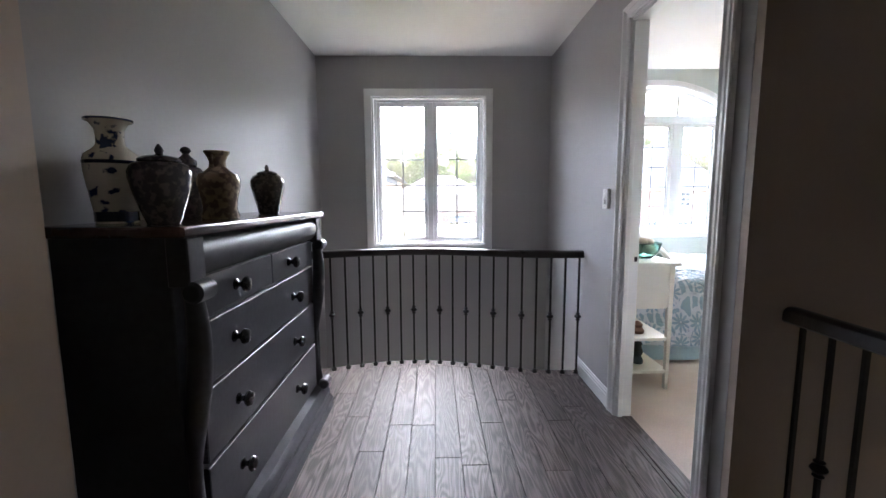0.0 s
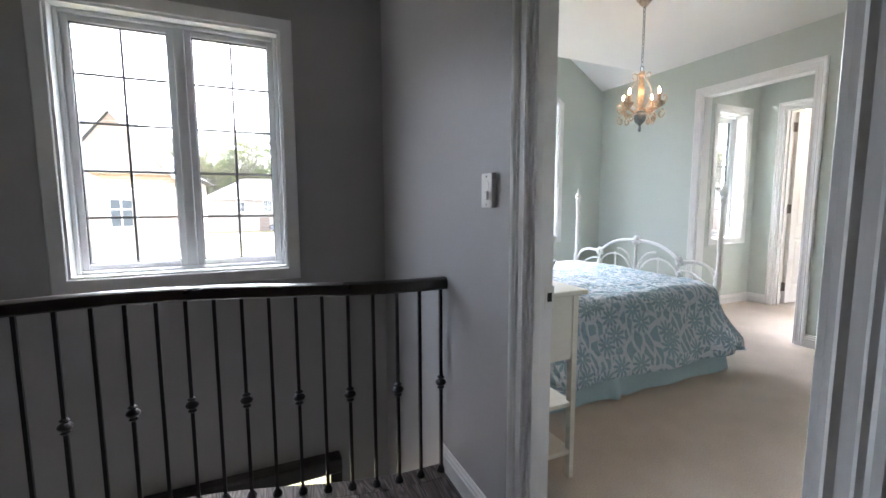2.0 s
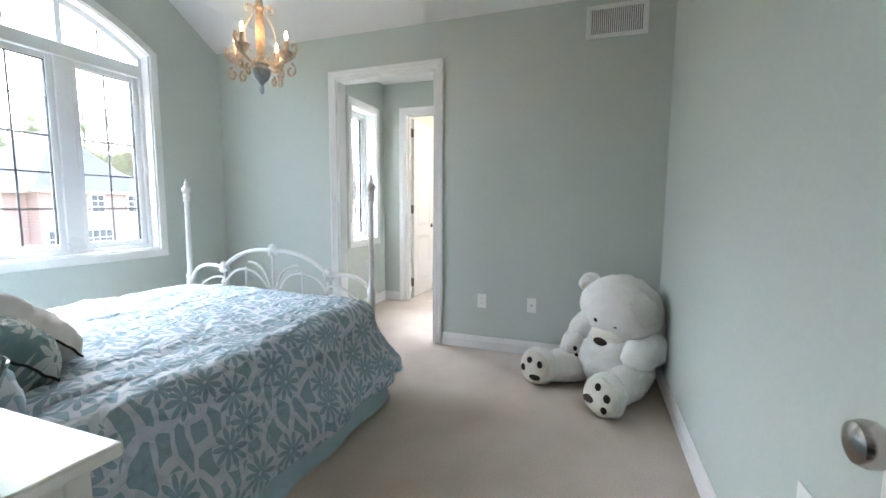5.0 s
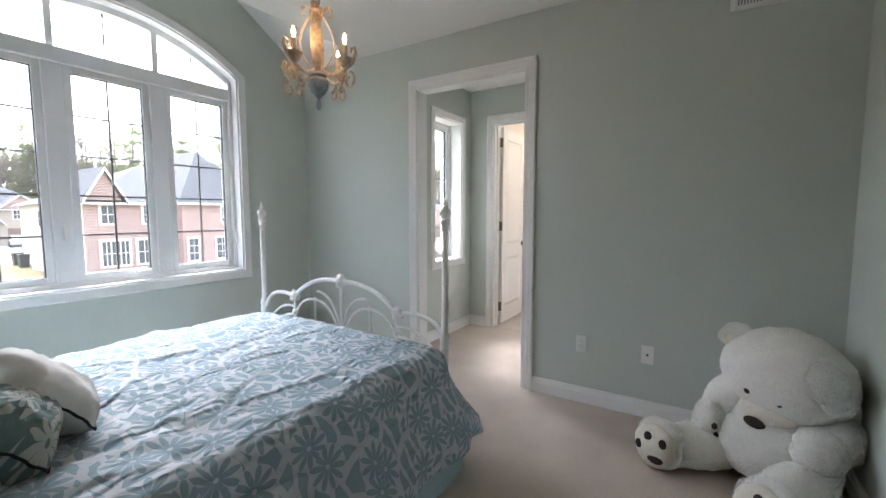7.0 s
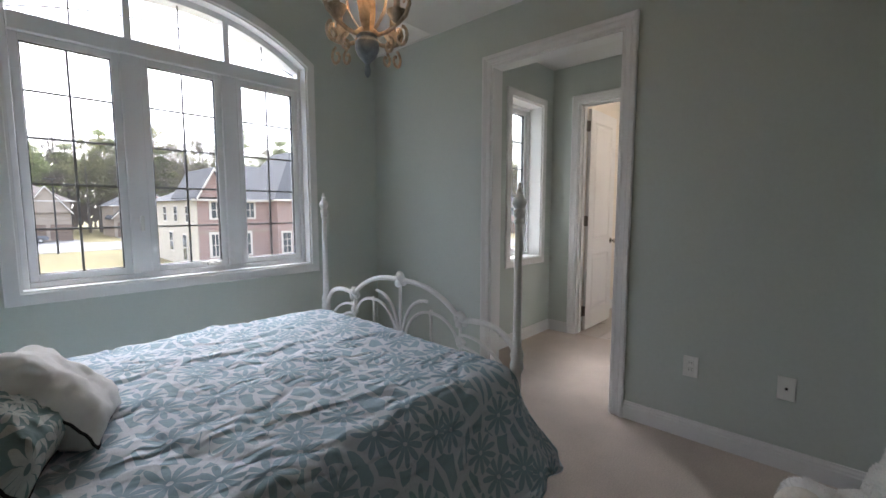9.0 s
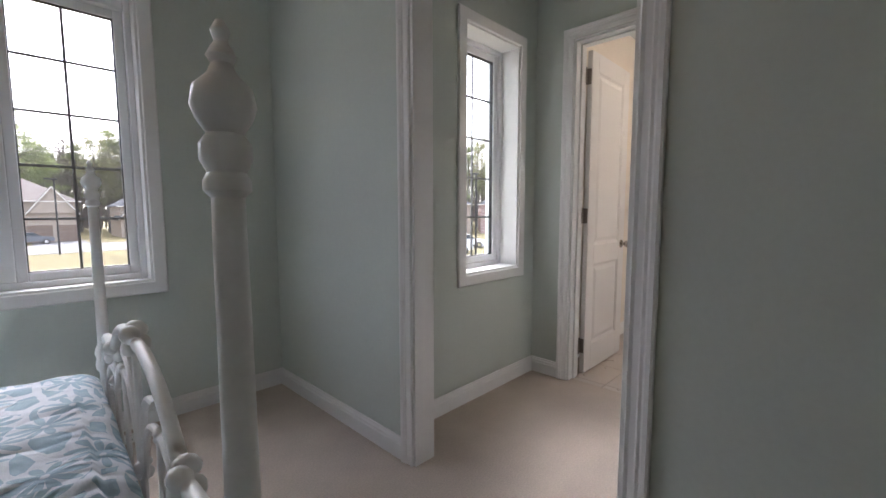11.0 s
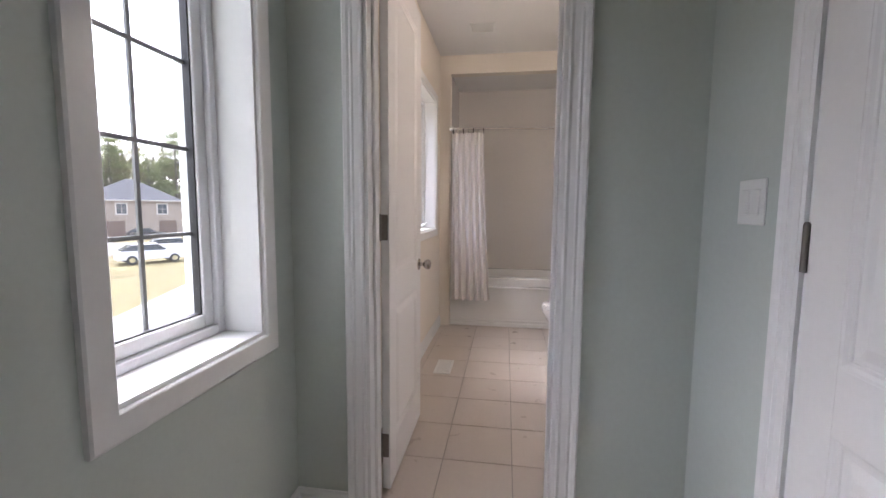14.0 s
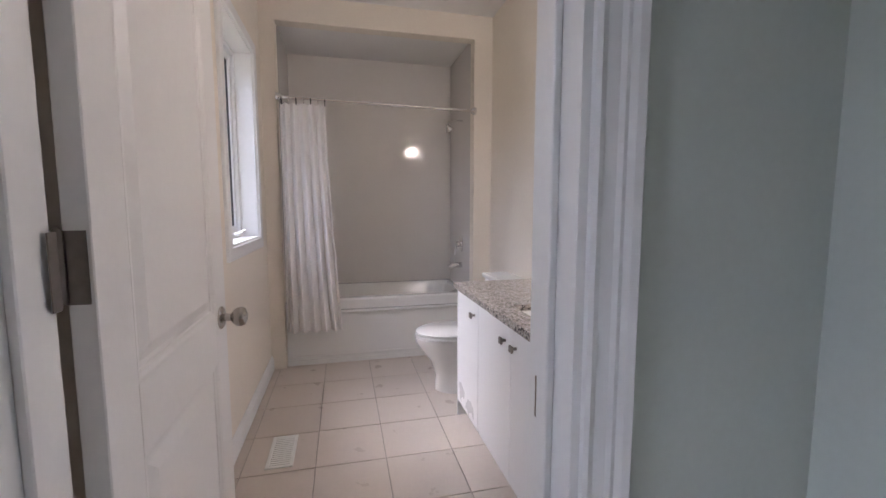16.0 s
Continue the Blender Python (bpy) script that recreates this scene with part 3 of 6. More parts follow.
# ---- wall plates, vents ----
def plate(name, label, category, axis, c, sign, a, z, w, h, kind, thick=0.006):
    p = thing(name, label, category)

    def slab(a0, a1, z0, z1, v0, v1, bevel=0.0):
        lo, hi = sorted((c + sign * v0, c + sign * v1))
        return box(B(), lo, hi, a0, a1, z0, z1, bevel) if axis == "x" else box(B(), a0, a1, lo, hi, z0, z1, bevel)

    part("cover_plate", slab(a - w / 2, a + w / 2, z - h / 2, z + h / 2, 0.0005, thick, 0.002), PLASTIC, p)
    if kind == "outlet":
        for dz in (-0.02, 0.02):
            s = part("socket", slab(a - 0.016, a + 0.016, z + dz - 0.014, z + dz + 0.014, 0.004, 0.008, 0.002), PLASTIC, p)
            for da in (-0.006, 0.006):
                part("slot", slab(a + da - 0.0013, a + da + 0.0013, z + dz - 0.002, z + dz + 0.007, 0.0078, 0.0084), SLOT, s)
    elif kind == "cable":
        part("cable_jack", slab(a - 0.006, a + 0.006, z - 0.006, z + 0.006, 0.005, 0.012, 0.002), SLOT, p, "small dark cable jack")
    elif kind == "dimmer":
        part("rocker", slab(a - 0.013, a + 0.013, z - 0.002, z + 0.032, thick - 0.002, thick + 0.002, 0.001), PLASTIC, p, "white upper half of the rocker")
        part("rocker", slab(a - 0.013, a + 0.013, z - 0.032, z - 0.003, thick - 0.002, thick + 0.008, 0.002), PLASTIC, p, "white lower half of the rocker, pressed out")
        for dz in (-0.047, 0.047):
            part("screw", slab(a - 0.003, a + 0.003, z + dz - 0.003, z + dz + 0.003, thick - 0.001, thick + 0.0008), NICKEL, p)
    else:
        n = kind
        for i in range(n):
            o = a + (i - (n - 1) / 2) * 0.046
            part("rocker", slab(o - 0.017, o + 0.017, z - 0.033, z + 0.033, 0.004, 0.010, 0.002), PLASTIC, p, "white rocker switch")
    return p


plate("light_switch", "single light switch in a white plate on the grey hall wall", "light switch", "x", HX1, -1, 2.507, 1.253, 0.072, 0.118, "dimmer", 0.018)
plate("light_switch", "double white light switch on the green passage wall", "light switch", "y", PY0, 1, 5.533, 1.245, 0.118, 0.118, 2)
plate("wall_outlet", "white duplex wall outlet on the green wall", "wall outlet", "x", BX1, -1, 2.79, 0.408, 0.072, 0.116, "outlet")
plate("cable_outlet", "white cable wall plate on the green wall", "wall plate", "x", BX1, -1, 2.382, 0.404, 0.072, 0.116, "cable")
plate("wall_outlet", "white duplex wall outlet under the window wall", "wall outlet", "y", BY1, -1, 4.13, 0.40, 0.072, 0.116, "outlet")
plate("wall_outlet", "white duplex wall outlet beside the open door", "wall outlet", "y", BY0, 1, 2.20, 0.50, 0.072, 0.116, "outlet")


def wall_vent(y0, y1, z0, z1):
    v = thing("air_return_grille", "white slatted air return grille high on the green wall", "vent")
    part("frame", ring_x(y0, y1, z0, z1, 0.028), TRIM, v)
    part("backing", box(B(), BX1 - 0.003, BX1 - 0.0005, y0 + 0.02, y1 - 0.02, z0 + 0.02, z1 - 0.02), mat("grille_shadow", (0.22, 0.21, 0.19), 0.8), v)
    n = 26
    for i in range(n):
        y = y0 + 0.032 + (y1 - y0 - 0.064) * i / (n - 1)
        part("slat", box(B(), BX1 - 0.009, BX1 - 0.003, y - 0.0035, y + 0.0035, z0 + 0.026, z1 - 0.026), TRIM, v)


def ring_x(y0, y1, z0, z1, w):
    bm = B()
    x0, x1 = BX1 - 0.014, BX1 - 0.0005
    box(bm, x0, x1, y0, y0 + w, z0, z1, 0.003), box(bm, x0, x1, y1 - w, y1, z0, z1, 0.003)
    box(bm, x0, x1, y0 + w, y1 - w, z0, z0 + w, 0.003), box(bm, x0, x1, y0 + w, y1 - w, z1 - w, z1, 0.003)
    return bm


wall_vent(1.645, 2.05, 2.385, 2.61)


def register(name, label, x0, x1, y0, y1, z, down=False, slats=8):
    r = thing(name, label, "vent")
    s = -1 if down else 1
    lo, hi = sorted((z + s * 0.0005, z + s * 0.008))
    bm = B()
    w = 0.018
    box(bm, x0, x1, y0, y0 + w, lo, hi, 0.002), box(bm, x0, x1, y1 - w, y1, lo, hi, 0.002), box(bm, x0, x0 + w, y0 + w, y1 - w, lo, hi, 0.002), box(bm, x1 - w, x1, y0 + w, y1 - w, lo, hi, 0.002)
    part("frame", bm, PLASTIC, r)
    lo2, hi2 = sorted((z + s * 0.0005, z + s * 0.002))
    part("backing", box(B(), x0 + 0.01, x1 - 0.01, y0 + 0.01, y1 - 0.01, lo2, hi2), mat("vent_shadow", (0.16, 0.152, 0.142), 0.8), r)
    for i in range(slats):
        x = x0 + w + (x1 - x0 - 2 * w) * (i + 0.5) / slats
        part("slat", box(B(), x - 0.006, x + 0.006, y0 + w, y1 - w, lo if down else lo2, hi2 if down else hi), PLASTIC, r)


register("floor_register", "white metal floor register on the bathroom tiles", 7.297, 7.58, 4.0, 4.127, 0.0, slats=14)
register("exhaust_vent", "white ceiling exhaust vent in the bathroom", 7.905, 8.095, 3.735, 3.945, TC, True, 9)
register("floor_register", "white floor register in the carpet under the window", 3.35, 3.62, 5.34, 5.44, 0.0, slats=14)


# ---- stair railings ----
def railing(name, label, top, floor_z, count, knuckle_first, z_top, first=0.5):
    """A handrail along top(s), s from 0 to 1, with thin bars on shoes; every second one has a knuckle."""
    r = thing(name, label, "railing")
    pts = [Vector((*top(i / 40), z_top)) for i in range(41)]
    bm, rings = B(), []
    prof = [(-0.030, -0.045), (-0.030, -0.022), (-0.026, -0.008), (-0.014, 0.0), (0.014, 0.0), (0.026, -0.008), (0.030, -0.022), (0.030, -0.045), (0.022, -0.052), (-0.022, -0.052)]
    for i, p in enumerate(pts):
        d = (pts[min(i + 1, 40)] - pts[max(i - 1, 0)]).normalized()
        side = Vector((d.y, -d.x, 0))
        rings.append([bm.verts.new(p + side * u + Vector((0, 0, v))) for u, v in prof])
    for a, b in zip(rings, rings[1:]):
        for k in range(len(prof)):
            bm.faces.new((a[k], a[(k + 1) % len(prof)], b[(k + 1) % len(prof)], b[k]))
    bm.faces.new(rings[0]), bm.faces.new(rings[-1])
    part("handrail", bm, HANDRAIL, r, "dark stained wooden handrail", True)
    for i in range(count):
        x, y = top((i + first) / count)
        b = part("baluster", box(B(), x - 0.0065, x + 0.0065, y - 0.0065, y + 0.0065, floor_z, z_top - 0.05), IRON, r)
        part("shoe", lathe(B(), [(0.019, 0.0), (0.019, 0.008), (0.013, 0.022), (0.009, 0.028)], (x, y, floor_z), 8), IRON, b)
        if i % 2 == knuckle_first:
            part("knuckle", lathe(B(), [(0.010, -0.031), (0.017, -0.024), (0.010, -0.016), (0.021, -0.008), (0.025, 0.0), (0.021, 0.008), (0.010, 0.016), (0.017, 0.024), (0.010, 0.031)], (x, y, floor_z + 0.42), 10), IRON, b, "cast iron knuckle", True)
    return r


railing("stair_railing", "curved stair railing with dark wood handrail and black iron balusters", lambda s: (HX1 - 0.005 + (HX0 - HX1 + 0.01) * s, edge_y(HX1 + (HX0 - HX1) * s) - 0.04), 0.0, 21, 0, 0.895, 0.22)
railing("side_railing", "straight stair railing with black iron balusters by the taupe wall", lambda s: (1.125, 1.360 - 2.86 * s), -0.02, 28, 1, 0.885)
structure("side_curb", box(B(), 0.957, 1.26, -1.6, 1.361, -0.3, -0.02), HANDRAIL, "dark stained curb along the side stair", "trim")
low = thing("lower_window_valance", "dark valance over the window of the storey below", "valance")
part("header", box(B(), -0.98, 0.63, 3.73, 3.828, -0.45, -0.35, 0.01), HANDRAIL, low)
part("side_post", box(B(), 0.56, 0.63, 3.75, 3.827, -1.8, -0.43), HANDRAIL, low)
part("side_post", box(B(), -0.98, -0.91, 3.75, 3.827, -1.8, -0.43), HANDRAIL, low)

# ---- hall things ----
DARKW = mat("charcoal_stained_wood", (0.040, 0.039, 0.045), 0.44, var=0.25, scale=5, fine=40, bump=0.10, bump_scale=60, spec=0.32)
TOPW = mat("mahogany_top", (0.045, 0.022, 0.016), 0.22, var=0.25, scale=6, coat=0.4)
KNOBM = mat("black_knob", (0.012, 0.011, 0.011), 0.2, var=0.1, coat=0.4)


def dresser(x0, x1, y0, y1):
    """A tall chest: cushion drawer on top, two small and three long drawers between scrolled pilasters, front towards +x."""
    d = thing("dresser", "tall charcoal wooden chest of drawers with scrolled pilasters", "dresser", at=pose(x0, y0, 0) @ Matrix.Diagonal((1, 1, 0.983, 1)))
    X, Y = x1 - x0, y1 - y0
    bm = box(B(), 0.0, X - 0.055, 0.03, Y - 0.03, 0.0, 1.175, 0.003)
    part("carcass", bm, DARKW, d)
    part("top", box(B(), -0.004, X + 0.012, -0.012, Y + 0.012, 1.176, 1.208, 0.008, 2), TOPW, d, "reddish brown polished top")
    prof = [(X - 0.06, 1.055), (X - 0.03, 1.055), (X - 0.012, 1.075), (X - 0.002, 1.10), (X - 0.002, 1.13), (X - 0.014, 1.155), (X - 0.03, 1.168), (X - 0.06, 1.170)]
    part("cushion_drawer", prism_xz(prof, 0.105, Y - 0.105), DARKW, d, smooth=True)
    for a, b in ((0.02, 0.105), (Y - 0.105, Y - 0.02)):
        part("corner_block", box(B(), X - 0.06, X + 0.0, a, b, 1.035, 1.174, 0.004), DARKW, d)
    rows = [(0.915, 1.045, 2), (0.70, 0.90, 1), (0.455, 0.685, 1), (0.20, 0.44, 1)]
    for lo, hi, n in rows:
        w = (Y - 0.21) / n
        for i in range(n):
            a, b = 0.105 + w * i + 0.003, 0.105 + w * (i + 1) - 0.003
            front = part("drawer", box(B(), X - 0.056, X - 0.034, a, b, lo, hi, 0.003), DARKW, d)
            spots = (0.18, 0.705) if n == 1 else ((0.42,) if i == 0 else (0.34,))
            for s in spots:
                y, z = a + (b - a) * s, (lo + hi) / 2
                turn = Euler((0, radians(90), 0)).to_matrix().to_4x4()
                part("knob", lathe(B(), [(0.020, 0.0), (0.020, 0.005), (0.010, 0.012), (0.010, 0.022), (0.025, 0.031), (0.028, 0.038), (0.023, 0.048), (0.008, 0.052)], (X - 0.034, y, z), 16, turn), KNOBM, front, "black turned knob", True)
    for c in (0.062, Y - 0.062):
        pts = []
        for i in range(33):
            s = i / 32
            z = 1.03 - 0.86 * s
            x = X - 0.035 + 0.022 * math.sin(s * math.pi * 1.9 + 0.55) + 0.004
            pts.append((x, c, z))
        bm = B()
        tube(bm, pts, [0.024 + 0.012 * math.sin(math.pi * min(1, i / 20)) for i in range(33)], 10)
        for v in bm.verts:
            v.co.y = c + (v.co.y - c) * 0.95
        for z, r in ((1.02, 0.032), (0.185, 0.030)):
            turn = Euler((radians(90), 0, 0)).to_matrix().to_4x4()
            lathe(bm, [(r * 0.7, -0.044), (r, -0.036), (r, 0.036), (r * 0.7, 0.044)], (X + 0.002, c, z), 16, turn)
        part("pilaster", bm, DARKW, d, "carved scrolled pilaster", True)
    part("plinth", prism_xz([(X - 0.06, 0.0), (X + 0.03, 0.0), (X + 0.03, 0.055), (X + 0.022, 0.065), (X + 0.012, 0.085), (X + 0.014, 0.11), (X + 0.0, 0.135), (X - 0.012, 0.15), (X - 0.06, 0.155)], 0.0, Y), DARKW, d)
    return d


def prism_xz(prof, y0, y1):
    return prism(B(), prof, y0, y1, "y")


dresser(-1.132, -0.748, 1.10, 2.45)


def china(name, ground, ink, scale, lo=0.48, hi=0.56, rough=0.12):
    """Glazed pottery with painted patches and bands."""
    m = bpy.data.materials.new(name)
    m.use_nodes = True
    n, l = m.node_tree.nodes, m.node_tree.links
    p = n["Principled BSDF"]
    p.inputs["Roughness"].default_value = rough
    tc, a, v, mx, cr = n.new("ShaderNodeTexCoord"), n.new("ShaderNodeTexNoise"), n.new("ShaderNodeTexVoronoi"), n.new("ShaderNodeMix"), n.new("ShaderNodeMapRange")
    a.inputs["Scale"].default_value, a.inputs["Detail"].default_value = scale, 6
    v.inputs["Scale"].default_value = scale * 1.4
    add = n.new("ShaderNodeMath")
    add.operation = "MULTIPLY_ADD"
    add.inputs[1].default_value = 0.25
    l.new(tc.outputs["Object"], a.inputs["Vector"]), l.new(tc.outputs["Object"], v.inputs["Vector"])
    l.new(v.outputs["Distance"], add.inputs[0]), l.new(a.outputs[0], add.inputs[2])
    cr.inputs["From Min"].default_value, cr.inputs["From Max"].default_value = lo, hi
    l.new(add.outputs[0], cr.inputs["Value"])
    mx.data_type = "RGBA"
    mx.inputs[6].default_value, mx.inputs[7].default_value = (*ground, 1), (*ink, 1)
    l.new(cr.outputs[0], mx.inputs[0]), l.new(mx.outputs[2], p.inputs["Base Color"])
    return m


def vase(name, label, at, profile, material, lid=None, handles=False, band=None):
    v = thing(name, label, "vase" if name == "vase" else "jar", "pottery on the dresser", pose(*at))
    part("body", lathe(B(), profile, (0, 0, 0), 32), material, v, smooth=True)
    if lid:
        z = profile[-1][1]
        part("lid", lathe(B(), [(r, z + h) for r, h in lid], (0, 0, 0), 24), material, v, smooth=True)
    if band:
        for r, z0, z1 in band:
            part("painted_band", lathe(B(), [(r, z0), (r + 0.0005, z1)], (0, 0, 0), 32), INK, v)
    if handles:
        for s in (-1, 1):
            part("handle", tube(B(), [(0, s * 0.022, 0.222), (0, s * 0.042, 0.225), (0, s * 0.046, 0.205), (0, s * 0.036, 0.185)], 0.006, 8), material, v, smooth=True)
    return v


INK = mat("dark_ink_glaze", (0.03, 0.035, 0.07), 0.15)
WHITECH = china("white_blue_china", (0.62, 0.58, 0.50), (0.03, 0.045, 0.12), 22, 0.70, 0.74)
DARKCH = china("dark_blue_china", (0.058, 0.054, 0.066), (0.12, 0.105, 0.11), 46, 0.62, 0.72)
BROWNCH = china("dark_brown_china", (0.030, 0.025, 0.026), (0.10, 0.085, 0.08), 46, 0.62, 0.72)
OCHRE = china("ochre_china", (0.36, 0.27, 0.18), (0.17, 0.12, 0.09), 34, 0.58, 0.68)
TZ = 1.188
vase("vase", "white vase with blue painted figures and flared neck", (-1.035, 1.27, TZ), [(0.052, 0), (0.054, 0.006), (0.055, 0.04), (0.064, 0.10), (0.070, 0.15), (0.071, 0.18), (0.066, 0.20), (0.046, 0.216), (0.036, 0.228), (0.034, 0.25), (0.036, 0.272), (0.046, 0.290), (0.058, 0.297), (0.059, 0.302)], WHITECH, band=[(0.0545, 0.006, 0.035), (0.0715, 0.172, 0.182), (0.0593, 0.296, 0.3015)])
vase("ginger_jar", "large dark patterned lidded ginger jar", (-0.868, 1.225, TZ), [(0.042, 0), (0.045, 0.006), (0.058, 0.045), (0.072, 0.09), (0.080, 0.13), (0.080, 0.15), (0.070, 0.168), (0.052, 0.176)], DARKCH, [(0.055, 0.0), (0.055, 0.006), (0.046, 0.013), (0.020, 0.018), (0.009, 0.021), (0.012, 0.031), (0.008, 0.041), (0.002, 0.050)])
vase("ginger_jar", "small black and white lidded jar", (-1.045, 1.66, TZ), [(0.050, 0), (0.054, 0.01), (0.056, 0.06), (0.066, 0.12), (0.066, 0.16), (0.050, 0.19), (0.032, 0.20)], DARKCH, [(0.036, 0.0), (0.036, 0.02), (0.018, 0.035), (0.010, 0.045), (0.020, 0.056), (0.016, 0.066), (0.006, 0.072)])
vase("vase", "ochre patterned vase with small handles and flared lip", (-0.875, 1.56, TZ), [(0.062, 0), (0.064, 0.01), (0.057, 0.035), (0.060, 0.07), (0.071, 0.115), (0.073, 0.140), (0.064, 0.162), (0.044, 0.172), (0.029, 0.186), (0.027, 0.205), (0.034, 0.225), (0.043, 0.238), (0.043, 0.243)], OCHRE, handles=True)
vase("ginger_jar", "dark brown patterned jar with pointed lid", (-0.95, 2.20, TZ), [(0.048, 0), (0.051, 0.01), (0.068, 0.08), (0.083, 0.14), (0.083, 0.165), (0.068, 0.19), (0.046, 0.20)], BROWNCH, [(0.050, 0.0), (0.050, 0.006), (0.036, 0.014), (0.012, 0.018), (0.009, 0.024), (0.012, 0.031), (0.003, 0.048)])

# ---- side table ----
IVORY = mat("ivory_painted_wood", (0.76, 0.74, 0.66), 0.35, var=0.03, scale=4)


def side_table():
    t = thing("side_table", "ivory painted side table with a drawer and two shelves", "side table", at=pose(1.092, 2.60, 0))
    X, Y, H = 0.355, 0.50, 0.85
    part("tabletop", box(B(), -0.012, X + 0.028, -0.025, Y + 0.025, H - 0.022, H, 0.005, 2), IVORY, t)
    for x in (0.0, X - 0.032):
        for y in (0.0, Y - 0.032):
            bm = box(B(), x, x + 0.032, y, y + 0.032, 0.0, H - 0.022, 0.002)
            for v in bm.verts:
                if v.co.z < 0.1:
                    v.co.x += (x + 0.016 - v.co.x) * 0.3
            part("leg", bm, IVORY, t)
    part("apron", box(B(), 0.006, X - 0.032, 0.008, Y - 0.008, 0.545, H - 0.022), IVORY, t)
    part("side_panel", box(B(), 0.032, X - 0.032, 0.004, 0.009, 0.56, H - 0.024), IVORY, t)
    f = part("drawer", box(B(), X - 0.034, X - 0.006, 0.036, Y - 0.036, 0.56, H - 0.03, 0.003), IVORY, t)
    part("knob", lathe(B(), [(0.006, 0), (0.006, 0.012), (0.013, 0.018), (0.012, 0.026), (0.004, 0.03)], (X - 0.006, Y / 2, 0.69), 14, Euler((0, radians(90), 0)).to_matrix().to_4x4()), IVORY, f, smooth=True)
    for z in (0.11, 0.33):
        part("shelf", box(B(), 0.006, X - 0.006, 0.006, Y - 0.006, z, z + 0.02, 0.002), IVORY, t)


side_table()


def bowl(at):
    b = thing("glass_bowl", "thick teal glass bowl holding pale stones", "bowl", at=pose(*at))
    teal = bpy.data.materials.new("teal_glass")
    teal.use_nodes = True
    p = teal.node_tree.nodes["Principled BSDF"]
    p.inputs["Base Color"].default_value, p.inputs["Roughness"].default_value = (0.50, 0.80, 0.73, 1), 0.06
    p.inputs["Transmission Weight"].default_value, p.inputs["IOR"].default_value = 0.95, 1.45
    outer = [(0.045, 0.0), (0.060, 0.004), (0.085, 0.03), (0.100, 0.06), (0.112, 0.095), (0.116, 0.105), (0.112, 0.107), (0.104, 0.098), (0.092, 0.06), (0.076, 0.032), (0.05, 0.012), (0.02, 0.010)]
    part("bowl", lathe(B(), outer, (0, 0, 0), 36), teal, b, smooth=True)
    return b


stone_m = mat("pale_stone", (0.56, 0.51, 0.45), 0.6, var=0.12, scale=12, bump=0.1)
bowl((1.335, 2.80, 0.8505))
for i, (x, y, z, r, t) in enumerate(((0.03, -0.025, 0.052, 0.05, 10), (-0.045, 0.0, 0.054, 0.05, 40), (0.02, 0.045, 0.062, 0.044, 70), (-0.02, -0.01, 0.112, 0.048, 20), (0.045, 0.01, 0.108, 0.036, 50), (-0.01, 0.045, 0.115, 0.035, 15))):
    s = thing("stone", "smooth pale oval stone in the teal bowl", "stone", "stones in the bowl", pose(1.335 + x, 2.80 + y, 0.8505 + z))
    bm = B()
    blob(bm, (0, 0, 0), (r, r * 0.8, r * 0.62), (0, 15, t), 3)
    part("stone_body", bm, stone_m, s, smooth=True)
orn = thing("ornament", "small dark glass ornament on the lower shelf", "ornament", at=pose(1.30, 2.74, 0.131))
part("figure", lathe(B(), [(0.035, 0), (0.04, 0.02), (0.025, 0.05), (0.035, 0.08), (0.022, 0.12), (0.028, 0.14), (0.01, 0.16)], (0, 0, 0), 16), mat("dark_glass", (0.03, 0.045, 0.05), 0.1), orn, smooth=True)
orn = thing("ornament", "small brown carved ornament on the upper shelf", "ornament", at=pose(1.28, 2.72, 0.351))
part("figure", lathe(B(), [(0.04, 0), (0.045, 0.02), (0.03, 0.04), (0.035, 0.06), (0.01, 0.08)], (0, 0, 0), 14), mat("brown_carving", (0.22, 0.12, 0.07), 0.45), orn, smooth=True)


